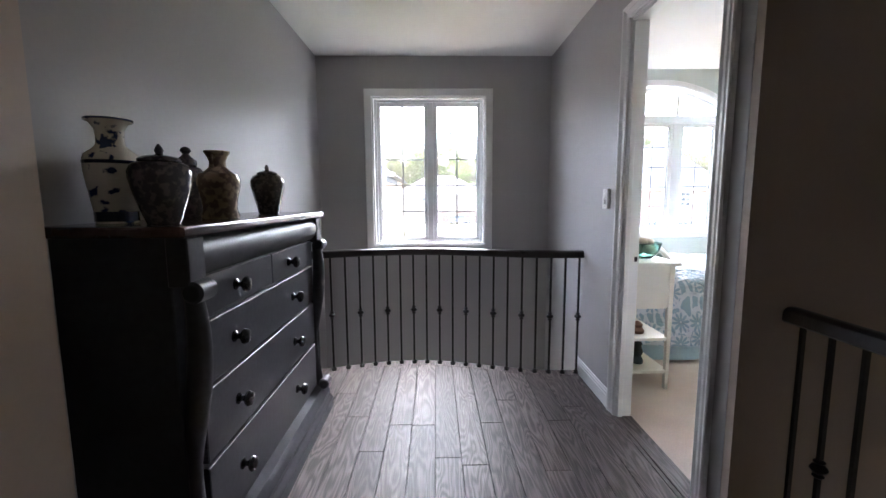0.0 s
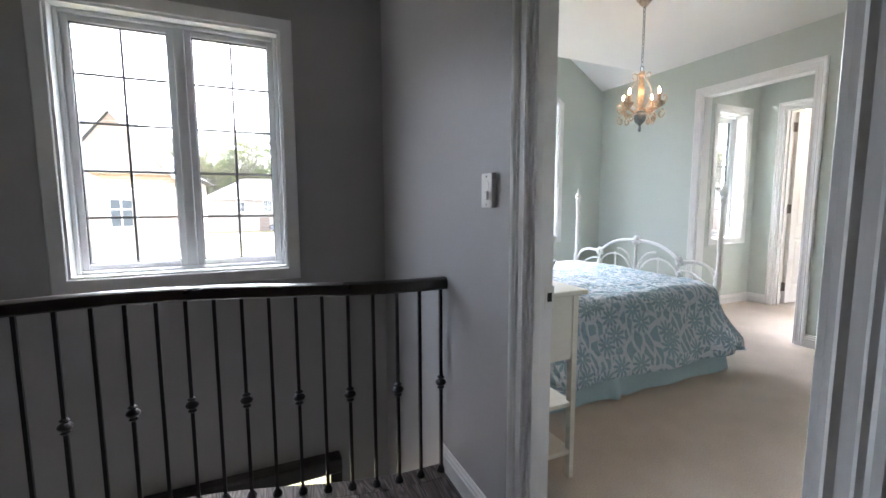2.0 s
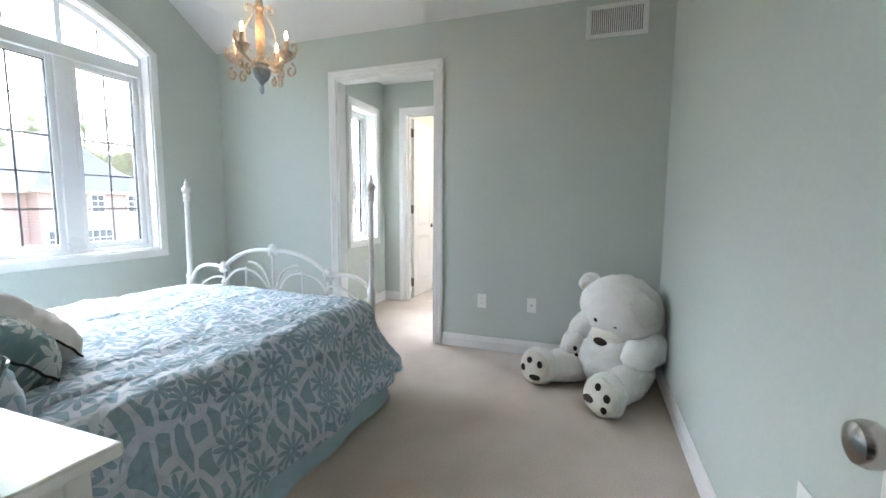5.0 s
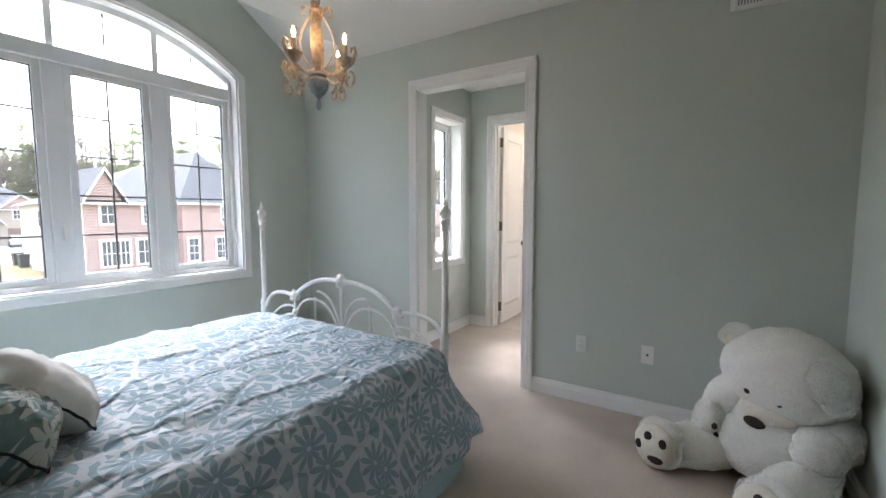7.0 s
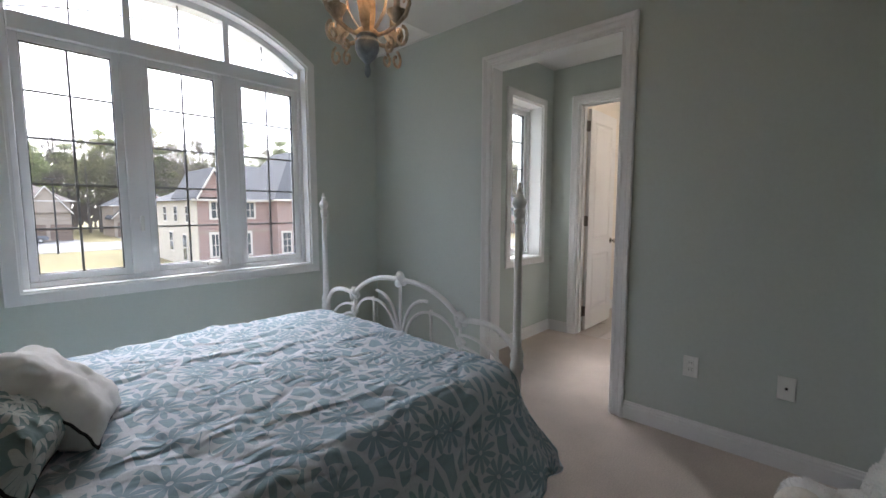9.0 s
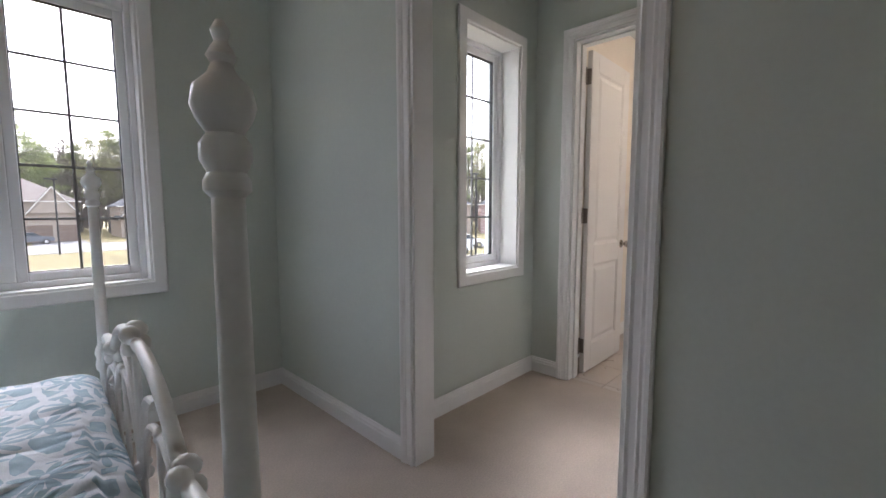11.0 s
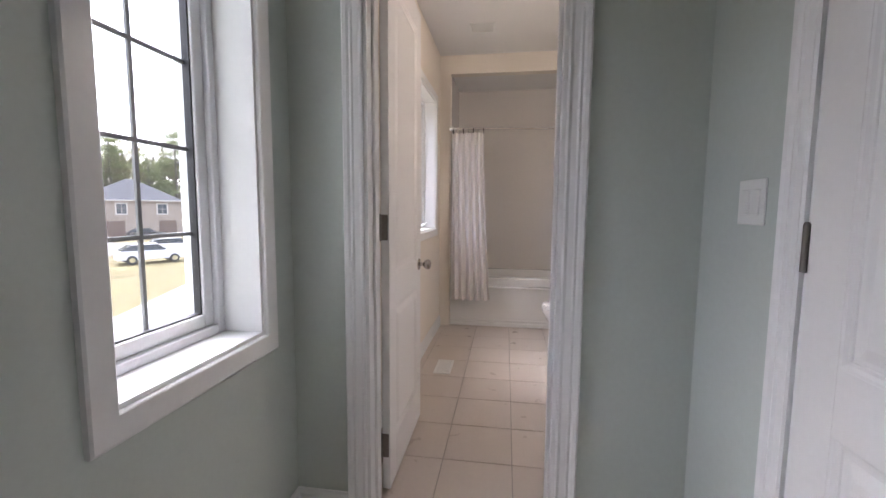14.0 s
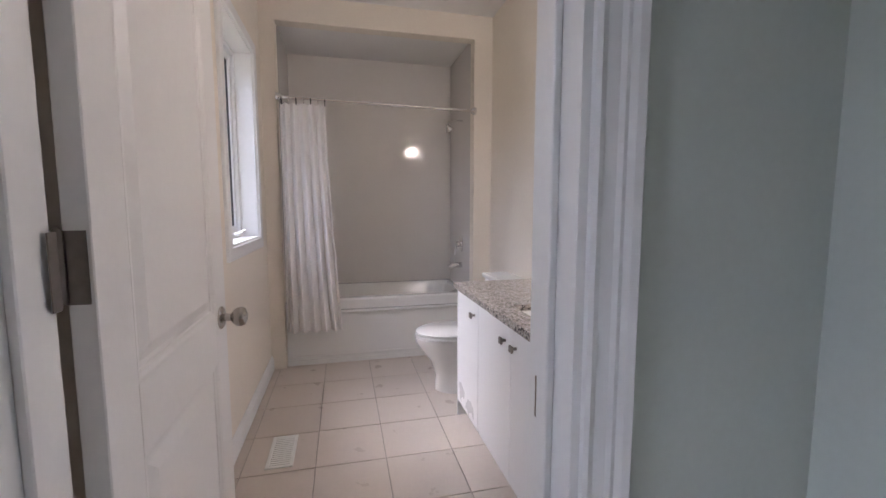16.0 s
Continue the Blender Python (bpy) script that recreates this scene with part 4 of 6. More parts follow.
# ---- bed ----
def floral(name, ground, ink, scale, leafy=0.035):
    """Printed cotton: eight-petalled flowers and leaves on a plain ground, in cloth coordinates (UV, metres)."""
    m = bpy.data.materials.new(name)
    m.use_nodes = True
    n, l = m.node_tree.nodes, m.node_tree.links
    p = n["Principled BSDF"]
    p.inputs["Roughness"].default_value, p.inputs["Specular IOR Level"].default_value = 0.85, 0.2
    p.inputs["Sheen Weight"].default_value = 0.1

    def node(kind, **kw):
        q = n.new(kind)
        for k, v in kw.items():
            q.inputs[int(k[1:])].default_value = v
        return q

    def math_(op, a, b=None):
        q = n.new("ShaderNodeMath")
        q.operation = op
        for i, v in enumerate((a, b)):
            if v is None:
                continue
            if isinstance(v, (int, float)):
                q.inputs[i].default_value = v
            else:
                l.new(v, q.inputs[i])
        return q.outputs[0]

    uv = n.new("ShaderNodeTexCoord")
    warp = n.new("ShaderNodeTexNoise")
    warp.inputs["Scale"].default_value = 7.0
    l.new(uv.outputs["UV"], warp.inputs["Vector"])
    wv = n.new("ShaderNodeVectorMath")
    wv.operation = "MULTIPLY_ADD"
    wv.inputs[1].default_value = (0.05, 0.05, 0)
    l.new(warp.outputs["Color"], wv.inputs[0]), l.new(uv.outputs["UV"], wv.inputs[2])
    vor = n.new("ShaderNodeTexVoronoi")
    vor.voronoi_dimensions = "2D"
    vor.inputs["Scale"].default_value, vor.inputs["Randomness"].default_value = scale, 0.95
    l.new(uv.outputs["UV"], vor.inputs["Vector"])
    sub = n.new("ShaderNodeVectorMath")
    sub.operation = "SUBTRACT"
    l.new(uv.outputs["UV"], sub.inputs[0]), l.new(vor.outputs["Position"], sub.inputs[1])
    sep = n.new("ShaderNodeSeparateXYZ")
    l.new(sub.outputs[0], sep.inputs[0])
    ang = math_("ARCTAN2", sep.outputs[1], sep.outputs[0])
    rad = n.new("ShaderNodeVectorMath")
    rad.operation = "LENGTH"
    l.new(sub.outputs[0], rad.inputs[0])
    r = math_("MULTIPLY", rad.outputs["Value"], scale)
    colr = n.new("ShaderNodeSeparateColor")
    l.new(vor.outputs["Color"], colr.inputs[0])
    phase = math_("MULTIPLY", colr.outputs[0], 6.28)
    pet = math_("ABSOLUTE", math_("COSINE", math_("ADD", math_("MULTIPLY", ang, 5.0), phase)))
    reach = math_("ADD", math_("MULTIPLY", math_("POWER", pet, 0.7), 0.40), 0.05)
    flower = math_("MULTIPLY", math_("LESS_THAN", r, reach), math_("GREATER_THAN", r, 0.05))
    near = math_("LESS_THAN", r, 0.46)
    leaf = n.new("ShaderNodeTexVoronoi")
    leaf.voronoi_dimensions, leaf.feature = "2D", "DISTANCE_TO_EDGE"
    leaf.inputs["Scale"].default_value = scale * 2.5
    mp = n.new("ShaderNodeMapping")
    mp.inputs["Rotation"].default_value, mp.inputs["Scale"].default_value = (0, 0, 0.7), (1.0, 0.5, 1)
    l.new(wv.outputs[0], mp.inputs["Vector"]), l.new(mp.outputs[0], leaf.inputs["Vector"])
    leaves = math_("GREATER_THAN", leaf.outputs["Distance"], leafy * 4)
    mask = math_("MAXIMUM", flower, math_("MULTIPLY", leaves, math_("SUBTRACT", 1.0, near)))
    grain = n.new("ShaderNodeTexNoise")
    grain.inputs["Scale"].default_value = 400
    l.new(uv.outputs["UV"], grain.inputs["Vector"])
    mx = n.new("ShaderNodeMix")
    mx.data_type = "RGBA"
    mx.inputs[6].default_value, mx.inputs[7].default_value = (*ground, 1), (*ink, 1)
    l.new(mask, mx.inputs[0])
    hs = n.new("ShaderNodeHueSaturation")
    l.new(mx.outputs[2], hs.inputs["Color"])
    l.new(math_("ADD", math_("MULTIPLY", grain.outputs[0], 0.3), 0.85), hs.inputs["Value"])
    l.new(hs.outputs[0], p.inputs["Base Color"])
    wr = n.new("ShaderNodeTexNoise")
    wr.inputs["Scale"].default_value, wr.inputs["Detail"].default_value, wr.inputs["Distortion"].default_value = 9, 6, 1.6
    l.new(uv.outputs["UV"], wr.inputs["Vector"])
    cm = n.new("ShaderNodeMapping")
    cm.inputs["Rotation"].default_value, cm.inputs["Scale"].default_value = (0, 0, 0.5), (1.0, 2.6, 1)
    l.new(wv.outputs[0], cm.inputs["Vector"])
    crease = n.new("ShaderNodeTexNoise")
    crease.noise_type = "RIDGED_MULTIFRACTAL"
    crease.inputs["Scale"].default_value, crease.inputs["Detail"].default_value = 10.0, 5
    l.new(cm.outputs[0], crease.inputs["Vector"])
    bp, bp2 = n.new("ShaderNodeBump"), n.new("ShaderNodeBump")
    bp.inputs["Strength"].default_value, bp.inputs["Distance"].default_value = 0.5, 0.03
    bp2.inputs["Strength"].default_value, bp2.inputs["Distance"].default_value = 1.0, 0.022
    l.new(wr.outputs[0], bp.inputs["Height"]), l.new(crease.outputs[0], bp2.inputs["Height"])
    l.new(bp.outputs[0], bp2.inputs["Normal"]), l.new(bp2.outputs[0], p.inputs["Normal"])
    return m


FLORAL = floral("blue_floral_cotton", (0.54, 0.58, 0.62), (0.28, 0.38, 0.45), 6.2)
SHEET = mat("pale_blue_cotton", (0.40, 0.52, 0.56), 0.85, var=0.06, bump=0.2, bump_scale=30)
WHITEIRON = mat("white_painted_iron", (0.80, 0.80, 0.79), 0.35, var=0.05, scale=20, bump=0.25, bump_scale=40)
BX_HEAD, BX_FOOT, BY_N, BY_F, BZ = 1.25, 3.30, 3.20, 4.76, 0.615


def foot_x(y):
    """The footboard's plane: the bed stands a little askew."""
    return 3.344 + (y - 3.216) * 0.030


def cloth(name, nu, nv, fn, material, parent, label="", thick=0.0):
    """A sheet from fn(u, v) -> place, with cloth coordinates in metres as UV."""
    bm = B()
    uvl = bm.loops.layers.uv.new("UVMap")
    vs, co = [], {}
    for i in range(nu + 1):
        for j in range(nv + 1):
            p, c = fn(i / nu, j / nv)
            v = bm.verts.new(p)
            co[v] = c
            vs.append(v)
    for i in range(nu):
        for j in range(nv):
            f = bm.faces.new([vs[k] for k in (i * (nv + 1) + j, (i + 1) * (nv + 1) + j, (i + 1) * (nv + 1) + j + 1, i * (nv + 1) + j + 1)])
            for lp in f.loops:
                lp[uvl].uv = co[lp.vert]
    ob = part(name, bm, material, parent, label)
    ob.data.polygons.foreach_set("use_smooth", [True] * len(ob.data.polygons))
    return ob


def over(d, drop_r=0.09):
    """Going d past an edge: how far out and how far down the cloth lies."""
    if d <= 0:
        return 0.0, 0.0
    a = min(d / drop_r, math.pi / 2)
    return drop_r * math.sin(a) * 0.9, drop_r * (1 - math.cos(a)) + max(0.0, d - drop_r * math.pi / 2)


def duvet_at(u, v):
    W, D = BY_F - BY_N, 0.56
    V = -D + v * (W + 2 * D)
    vy = min(max(V, 0.06), W - 0.06)
    L = foot_x(BY_N + vy) - 0.03 - BX_HEAD
    U = u * (L + 0.42)
    ou, ov = max(0.0, U - (L - 0.06)), max(0.0, 0.06 - V, V - (W - 0.06))
    tot = max(ou, ov) + 0.25 * min(ou, ov)
    out, down = over(tot)
    hyp = math.hypot(ou, ov)
    du, dv = (ou / hyp, ov / hyp) if hyp else (0, 0)
    sgn = -1 if V < W / 2 else 1
    x = BX_HEAD + min(U, L - 0.06) + du * out
    y = BY_N + vy + sgn * dv * out
    n1 = noise.noise(Vector((U * 3.2, V * 3.2, 0))) * 0.016 + noise.noise(Vector((U * 9, V * 11, 3))) * 0.012 + noise.noise(Vector((U * 26, V * 20, 7))) * 0.004
    n1 -= 0.012 * max(0.0, 1 - abs(noise.noise(Vector((U * 2.3, V * 4.2, 5)))) * 14)
    dome = 0.02 * (1 - ((V - W / 2) / (W / 2)) ** 2) if tot == 0 else 0
    z = BZ + dome - down + n1 * (1.0 if tot < 0.1 else 0.3)
    if tot > 0.05:
        k = min(1, (tot - 0.05) / 0.4)
        wave = k * (0.022 * math.sin((U if ov > ou else V) * 11 + 2 * math.sin(U * 3)) + 0.115 * k)
        y += sgn * dv * wave
        x += du * wave * 0.3
        if sgn < 0:
            x += 0.085 * k * max(0.0, (U - (L - 0.5)) / 0.5) ** 2 * dv
    if y > 3.20:
        x = min(x, foot_x(y) - 0.025)
    return (x, y, max(z, 0.13)), (U, V)


bed = thing("bed", "white iron four-poster bed frame with a curled footboard", "bed")
duvet = thing("duvet", "rumpled blue and white floral duvet over the bed", "duvet")
cloth("cover", 190, 220, duvet_at, FLORAL, duvet)
mattress = thing("mattress", "pale mattress hidden under the floral duvet", "mattress")
part("mattress_body", box(B(), BX_HEAD, BX_FOOT - 0.05, BY_N + 0.05, BY_F - 0.05, 0.30, 0.585, 0.05, 3), SHEET, mattress)


def skirt(p, q, outward):
    def fn(u, v):
        x, y = p[0] + (q[0] - p[0]) * u, p[1] + (q[1] - p[1]) * u
        L = math.hypot(q[0] - p[0], q[1] - p[1]) * u
        w = 0.09 * v + 0.010 * math.sin(L * 14) * v + 0.03 * v * math.exp(-((L - 0.95) / 0.03) ** 2) - 0.02 * v * math.exp(-((L - 1.02) / 0.02) ** 2)
        return (x + outward[0] * w, y + outward[1] * w, 0.34 * (1 - v) + 0.006), (L, v * 0.34)
    return fn


sk = thing("bed_skirt", "pale blue cotton bed skirt under the duvet", "bed skirt")
cloth("side_panel", 160, 6, skirt((BX_HEAD, BY_N - 0.02), (BX_FOOT + 0.03, BY_N - 0.02), (0, -1)), SHEET, sk)
cloth("foot_panel", 90, 6, skirt((BX_FOOT - 0.03, BY_N - 0.06), (BX_FOOT + 0.03, BY_F + 0.0), (1, 0)), SHEET, sk)
cloth("side_panel", 160, 6, skirt((BX_HEAD, BY_F + 0.06), (BX_FOOT - 0.03, BY_F + 0.06), (0, 1)), SHEET, sk)

POST = [(0.020, 0.0), (0.024, 0.03), (0.020, 0.05), (0.019, 0.58), (0.027, 0.59), (0.030, 0.61), (0.025, 0.635), (0.030, 0.655), (0.026, 0.675), (0.019, 0.69), (0.0165, 1.10), (0.0155, 1.215), (0.022, 1.222), (0.022, 1.232), (0.018, 1.240), (0.024, 1.252), (0.024, 1.268), (0.017, 1.278), (0.026, 1.292), (0.030, 1.305), (0.027, 1.322), (0.014, 1.335), (0.010, 1.345), (0.014, 1.352), (0.010, 1.36), (0.006, 1.366), (0.009, 1.376), (0.004, 1.386)]
for x, y, k in ((3.334, 3.216, 0.99), (3.392, 4.792, 0.99)):
    part("bedpost", lathe(B(), [(r, z * k) for r, z in POST], (x, y, 0), 18), WHITEIRON, bed, "turned white bedpost with finial", True)
part("side_rail", box(B(), BX_HEAD, 3.31, 3.225, 3.245, 0.27, 0.32, 0.004), WHITEIRON, bed)
part("side_rail", box(B(), BX_HEAD, 3.37, 4.735, 4.755, 0.27, 0.32, 0.004), WHITEIRON, bed)
YC = 3.996


def arc(y0, z0, y1, z1, yc, zc, n=12):
    """A smooth bow from one point to another by way of a control point."""
    ys = [(1 - i / n) ** 2 * y0 + 2 * i / n * (1 - i / n) * yc + (i / n) ** 2 * y1 for i in range(n + 1)]
    return [(foot_x(ys[round(s * n)]), ys[round(s * n)], (1 - s) ** 2 * z0 + 2 * s * (1 - s) * zc + s * s * z1) for s in [i / n for i in range(n + 1)]]


def cast(y, z, r=0.028):
    bm = B()
    for k in range(5):
        a = k * 1.256
        blob(bm, (foot_x(y) + 0.3 * r * math.sin(a * 2), y + 0.55 * r * math.cos(a), z + 0.6 * r * math.sin(a)), (r * 0.72, r * 0.6, r * 0.6), (20 * k, 30 * k, 0), 2)
    return bm


for s in (-1, 1):
    f = lambda d: YC + s * d * 0.905
    part("top_rail", tube(B(), arc(f(0.0), 0.875, f(0.50), 0.735, f(0.30), 0.90), 0.0135, 10), WHITEIRON, bed, smooth=True)
    part("top_rail", tube(B(), arc(f(0.50), 0.735, f(0.855), 0.625, f(0.80), 0.79), 0.0135, 10), WHITEIRON, bed, smooth=True)
    part("casting", cast(f(0.50), 0.74, 0.034), WHITEIRON, bed, "knotted cast ornament", True)
    part("casting", cast(f(0.495), 0.635, 0.024), WHITEIRON, bed, "knotted cast ornament", True)
    part("spindle", tube(B(), [(foot_x(f(0.495)), f(0.495), 0.30), (foot_x(f(0.495)), f(0.495), 0.73)], 0.008, 8), WHITEIRON, bed)
    part("spindle", tube(B(), [(foot_x(f(0.27)), f(0.27), 0.30), (foot_x(f(0.27)), f(0.27), 0.735)], 0.007, 8), WHITEIRON, bed)
    part("casting", cast(f(0.27), 0.735, 0.014), WHITEIRON, bed, "small cast ornament", True)
    part("scroll", tube(B(), arc(f(0.015), 0.56, f(0.24), 0.79, f(0.05), 0.79), 0.0085, 8), WHITEIRON, bed, smooth=True)
    part("scroll", tube(B(), arc(f(0.03), 0.54, f(0.27), 0.735, f(0.09), 0.735), 0.0085, 8), WHITEIRON, bed, smooth=True)
    part("scroll", tube(B(), arc(f(0.27), 0.735, f(0.49), 0.60, f(0.44), 0.735), 0.0085, 8), WHITEIRON, bed, smooth=True)
    part("scroll", tube(B(), arc(f(0.50), 0.665, f(0.84), 0.50, f(0.70), 0.685), 0.008, 8), WHITEIRON, bed, smooth=True)
    part("scroll", tube(B(), arc(f(0.50), 0.605, f(0.81), 0.42, f(0.66), 0.625), 0.008, 8), WHITEIRON, bed, smooth=True)
part("spindle", tube(B(), [(foot_x(YC), YC, 0.30), (foot_x(YC), YC, 0.87)], 0.009, 8), WHITEIRON, bed)
part("casting", cast(YC, 0.882, 0.036), WHITEIRON, bed, "knotted cast ornament", True)
part("casting", cast(YC, 0.55, 0.024), WHITEIRON, bed, "knotted cast ornament", True)
part("bottom_rail", tube(B(), [(foot_x(3.22), 3.22, 0.30), (foot_x(4.77), 4.77, 0.30)], 0.012, 8), WHITEIRON, bed)


def cushion(name, label, m, w, h, t, material, piping=None):
    c = thing(name, label, "cushion" if piping else "pillow", "pillows on the bed", m)

    def sway(a, b):
        """How far the seam strays from its plane."""
        return 0.012 * noise.noise(Vector((a * 2.3, b * 2.3, w * 31))) + 0.005 * noise.noise(Vector((a * 7, b * 7, w * 17)))

    def half(sign):
        def fn(u, v):
            a, b = 2 * u - 1, 2 * v - 1
            puff = max(0.0, (1 - a ** 4)) ** 0.5 * max(0.0, (1 - b ** 4)) ** 0.5
            x = a * w / 2 * (1 - 0.12 * (1 - b * b))
            y = b * h / 2 * (1 - 0.12 * (1 - a * a))
            z = sign * t / 2 * puff * (1 + 0.10 * noise.noise(Vector((a * 2, b * 2, sign * 3 + w))))
            z += sway(a, b) + 0.006 * puff * noise.noise(Vector((a * 7, b * 7, sign)))
            rim = min(1.0, (1 - max(abs(a), abs(b))) * 3)
            z += sign * 0.010 * (1 - rim) * puff * math.sin((a if abs(b) > abs(a) else b) * 21)
            return (x, y, z), (u * w + 0.3 * sign, v * h)
        return fn
    for s in (1, -1):
        cloth("front" if s > 0 else "back", 32, 32, half(s), material, c)
    if piping:
        pts = []
        for k in range(97):
            s = (k % 96) / 24
            e, f = int(s), s - int(s)
            a, b = ((2 * f - 1, -1), (1, 2 * f - 1), (1 - 2 * f, 1), (-1, 1 - 2 * f))[e]
            pts.append((a * w / 2 * (1 - 0.12 * (1 - b * b)), b * h / 2 * (1 - 0.12 * (1 - a * a)), sway(a, b)))
        part("piping", tube(B(), pts, 0.0042, 6), piping, c, "dark navy piping")
    return c


NAVY = mat("navy_piping", (0.015, 0.018, 0.025), 0.8)
FLORAL2 = floral("sage_floral_cotton", (0.17, 0.245, 0.245), (0.47, 0.49, 0.46), 8.5, 0.06)
WHITEC = mat("white_cotton", (0.72, 0.72, 0.71), 0.85, var=0.05, bump=0.3, bump_scale=25)


def lying(corner, along, across, w, h):
    """Places a cushion by one corner and the directions of two of its edges."""
    a = Vector(along).normalized()
    b = Vector(across)
    b = (b - a * b.dot(a)).normalized()
    c = Vector(corner) + a * (w / 2) + b * (h / 2)
    m = Matrix((a, b, a.cross(b))).transposed().to_4x4()
    m.translation = c
    return m


cushion("cushion", "white cotton cushion with navy piping leaning on the others", lying((1.775, 3.73, 0.897), (0.237, -0.11, -0.237), (0.055, 0.37, -0.027), 0.355, 0.38), 0.355, 0.38, 0.17, WHITEC, NAVY)
cushion("cushion", "sage leaf-print cushion with navy piping on the duvet", lying((1.672, 3.565, 0.81), (0.182, -0.07, -0.15), (0.05, 0.28, 0.03), 0.27, 0.30), 0.27, 0.30, 0.19, FLORAL2, NAVY)
cushion("cushion", "pale blue cushion with navy piping behind the others", lying((1.60, 3.93, 0.845), (0.70, -0.1, -0.65), (0.05, 1.0, 0.1), 0.30, 0.34), 0.30, 0.34, 0.15, SHEET, NAVY)
cushion("pillow", "large blue floral pillow at the head of the bed", pose(1.565, 3.56, 0.785, 0, 58, -4), 0.46, 0.66, 0.24, FLORAL)
cushion("pillow", "large blue floral pillow at the head of the bed", pose(1.52, 4.34, 0.785, 0, 58, 3), 0.46, 0.66, 0.22, FLORAL)


# ---- chandelier ----
def chandelier(x, y):
    c = thing("chandelier", "small distressed cream chandelier with lit candle bulbs on a chain", "chandelier", at=pose(x, y, -0.165) @ Matrix.Diagonal((0.96, 0.96, 1.15, 1)))
    cream = mat("distressed_cream", (0.50, 0.41, 0.31), 0.55, var=0.35, scale=30, bump=0.4, bump_scale=60)
    grey = mat("weathered_blue_grey", (0.30, 0.34, 0.37), 0.6, var=0.25, scale=30, bump=0.3, bump_scale=60)
    flame = glow("lit_bulb", (1.0, 0.58, 0.26), 22.0)
    part("canopy", lathe(B(), [(0.02, 2.415), (0.035, 2.43), (0.058, 2.455), (0.06, 2.464)], (0, 0, 0), 24), cream, c, smooth=True)
    z, k = 2.055, 0
    while z < 2.41:
        pts = [(0.009 * math.cos(a) * (1 if k % 2 else 0), 0.009 * math.cos(a) * (0 if k % 2 else 1), z + 0.015 + 0.017 * math.sin(a)) for a in [2 * math.pi * i / 10 for i in range(11)]]
        part("chain_link", tube(B(), pts, 0.0025, 5), grey, c)
        z, k = z + 0.027, k + 1
    part("top_ring", tube(B(), [(0.018 * math.cos(a), 0, 2.04 + 0.018 * math.sin(a)) for a in [2 * math.pi * i / 14 for i in range(15)]], 0.004, 6), grey, c)
    part("column", lathe(B(), [(0.012, 1.70), (0.010, 1.78), (0.008, 1.99), (0.022, 2.0), (0.028, 2.01), (0.010, 2.022)], (0, 0, 0), 14), cream, c, smooth=True)
    part("finial", lathe(B(), [(0.004, 1.652), (0.011, 1.662), (0.012, 1.675), (0.007, 1.69), (0.016, 1.70), (0.034, 1.715), (0.044, 1.735), (0.044, 1.755), (0.030, 1.77), (0.040, 1.775), (0.02, 1.785)], (0, 0, 0), 18), grey, c, "weathered blue-grey finial", True)
    for i in range(4):
        a = i * math.pi / 2 + 0.75
        ca, sa = math.cos(a), math.sin(a)
        prof = [(0.016, 1.785), (0.040, 1.81), (0.066, 1.85), (0.074, 1.89), (0.066, 1.925), (0.045, 1.96), (0.028, 1.985), (0.030, 2.005), (0.048, 2.018), (0.064, 2.008), (0.064, 1.99), (0.052, 1.984)]
        wide = [0.012, 0.018, 0.022, 0.022, 0.020, 0.016, 0.013, 0.015, 0.018, 0.018, 0.014, 0.010]
        bm, rows = B(), []
        for (r, zz), w in zip(prof, wide):
            c0, side, out = Vector((r * ca, r * sa, zz)), Vector((-sa, ca, 0)) * w, Vector((ca, sa, 0)) * 0.004
            rows.append([bm.verts.new(v) for v in (c0 - side, c0 - side * 0.3 - out, c0 + side * 0.3 - out, c0 + side, c0 + side * 0.3 + out * 0.5, c0 - side * 0.3 + out * 0.5)])
        for q0, q1 in zip(rows, rows[1:]):
            for k in range(6):
                bm.faces.new((q0[k], q0[(k + 1) % 6], q1[(k + 1) % 6], q1[k]))
        bm.faces.new(rows[0]), bm.faces.new(rows[-1])
        part("leaf_rib", bm, cream, c, smooth=True)
    for i in range(4):
        a = i * math.pi / 2 + 0.15
        ca, sa = math.cos(a), math.sin(a)
        pts = [(r * ca, r * sa, zz) for r, zz in ((0.02, 1.795), (0.06, 1.768), (0.10, 1.770), (0.15, 1.785), (0.185, 1.80), (0.202, 1.83), (0.195, 1.85), (0.18, 1.848), (0.176, 1.835))]
        arm = part("arm", tube(B(), pts, [0.007] * 6 + [0.006, 0.005, 0.004], 8), cream, c, smooth=True)
        for zc, rr, rc, t0 in ((1.742, 0.030, 0.165, 1.4), (1.728, 0.024, 0.105, 1.4)):
            sp = []
            for k in range(20):
                th = t0 - k * 0.33
                r = rr * (1 - k / 28)
                sp.append(((rc + r * math.cos(th)) * ca, (rc + r * math.cos(th)) * sa, zc + r * math.sin(th)))
            part("scroll", tube(B(), sp, 0.0055, 6), cream, arm, smooth=True)
        px, py = 0.145 * ca, 0.145 * sa
        part("drip_pan", lathe(B(), [(0.010, 1.785), (0.022, 1.795), (0.034, 1.812), (0.036, 1.818), (0.012, 1.816)], (px, py, 0), 16), cream, arm, smooth=True)
        part("candle", lathe(B(), [(0.012, 1.816), (0.012, 1.862), (0.009, 1.866)], (px, py, 0), 12), cream, arm, smooth=True)
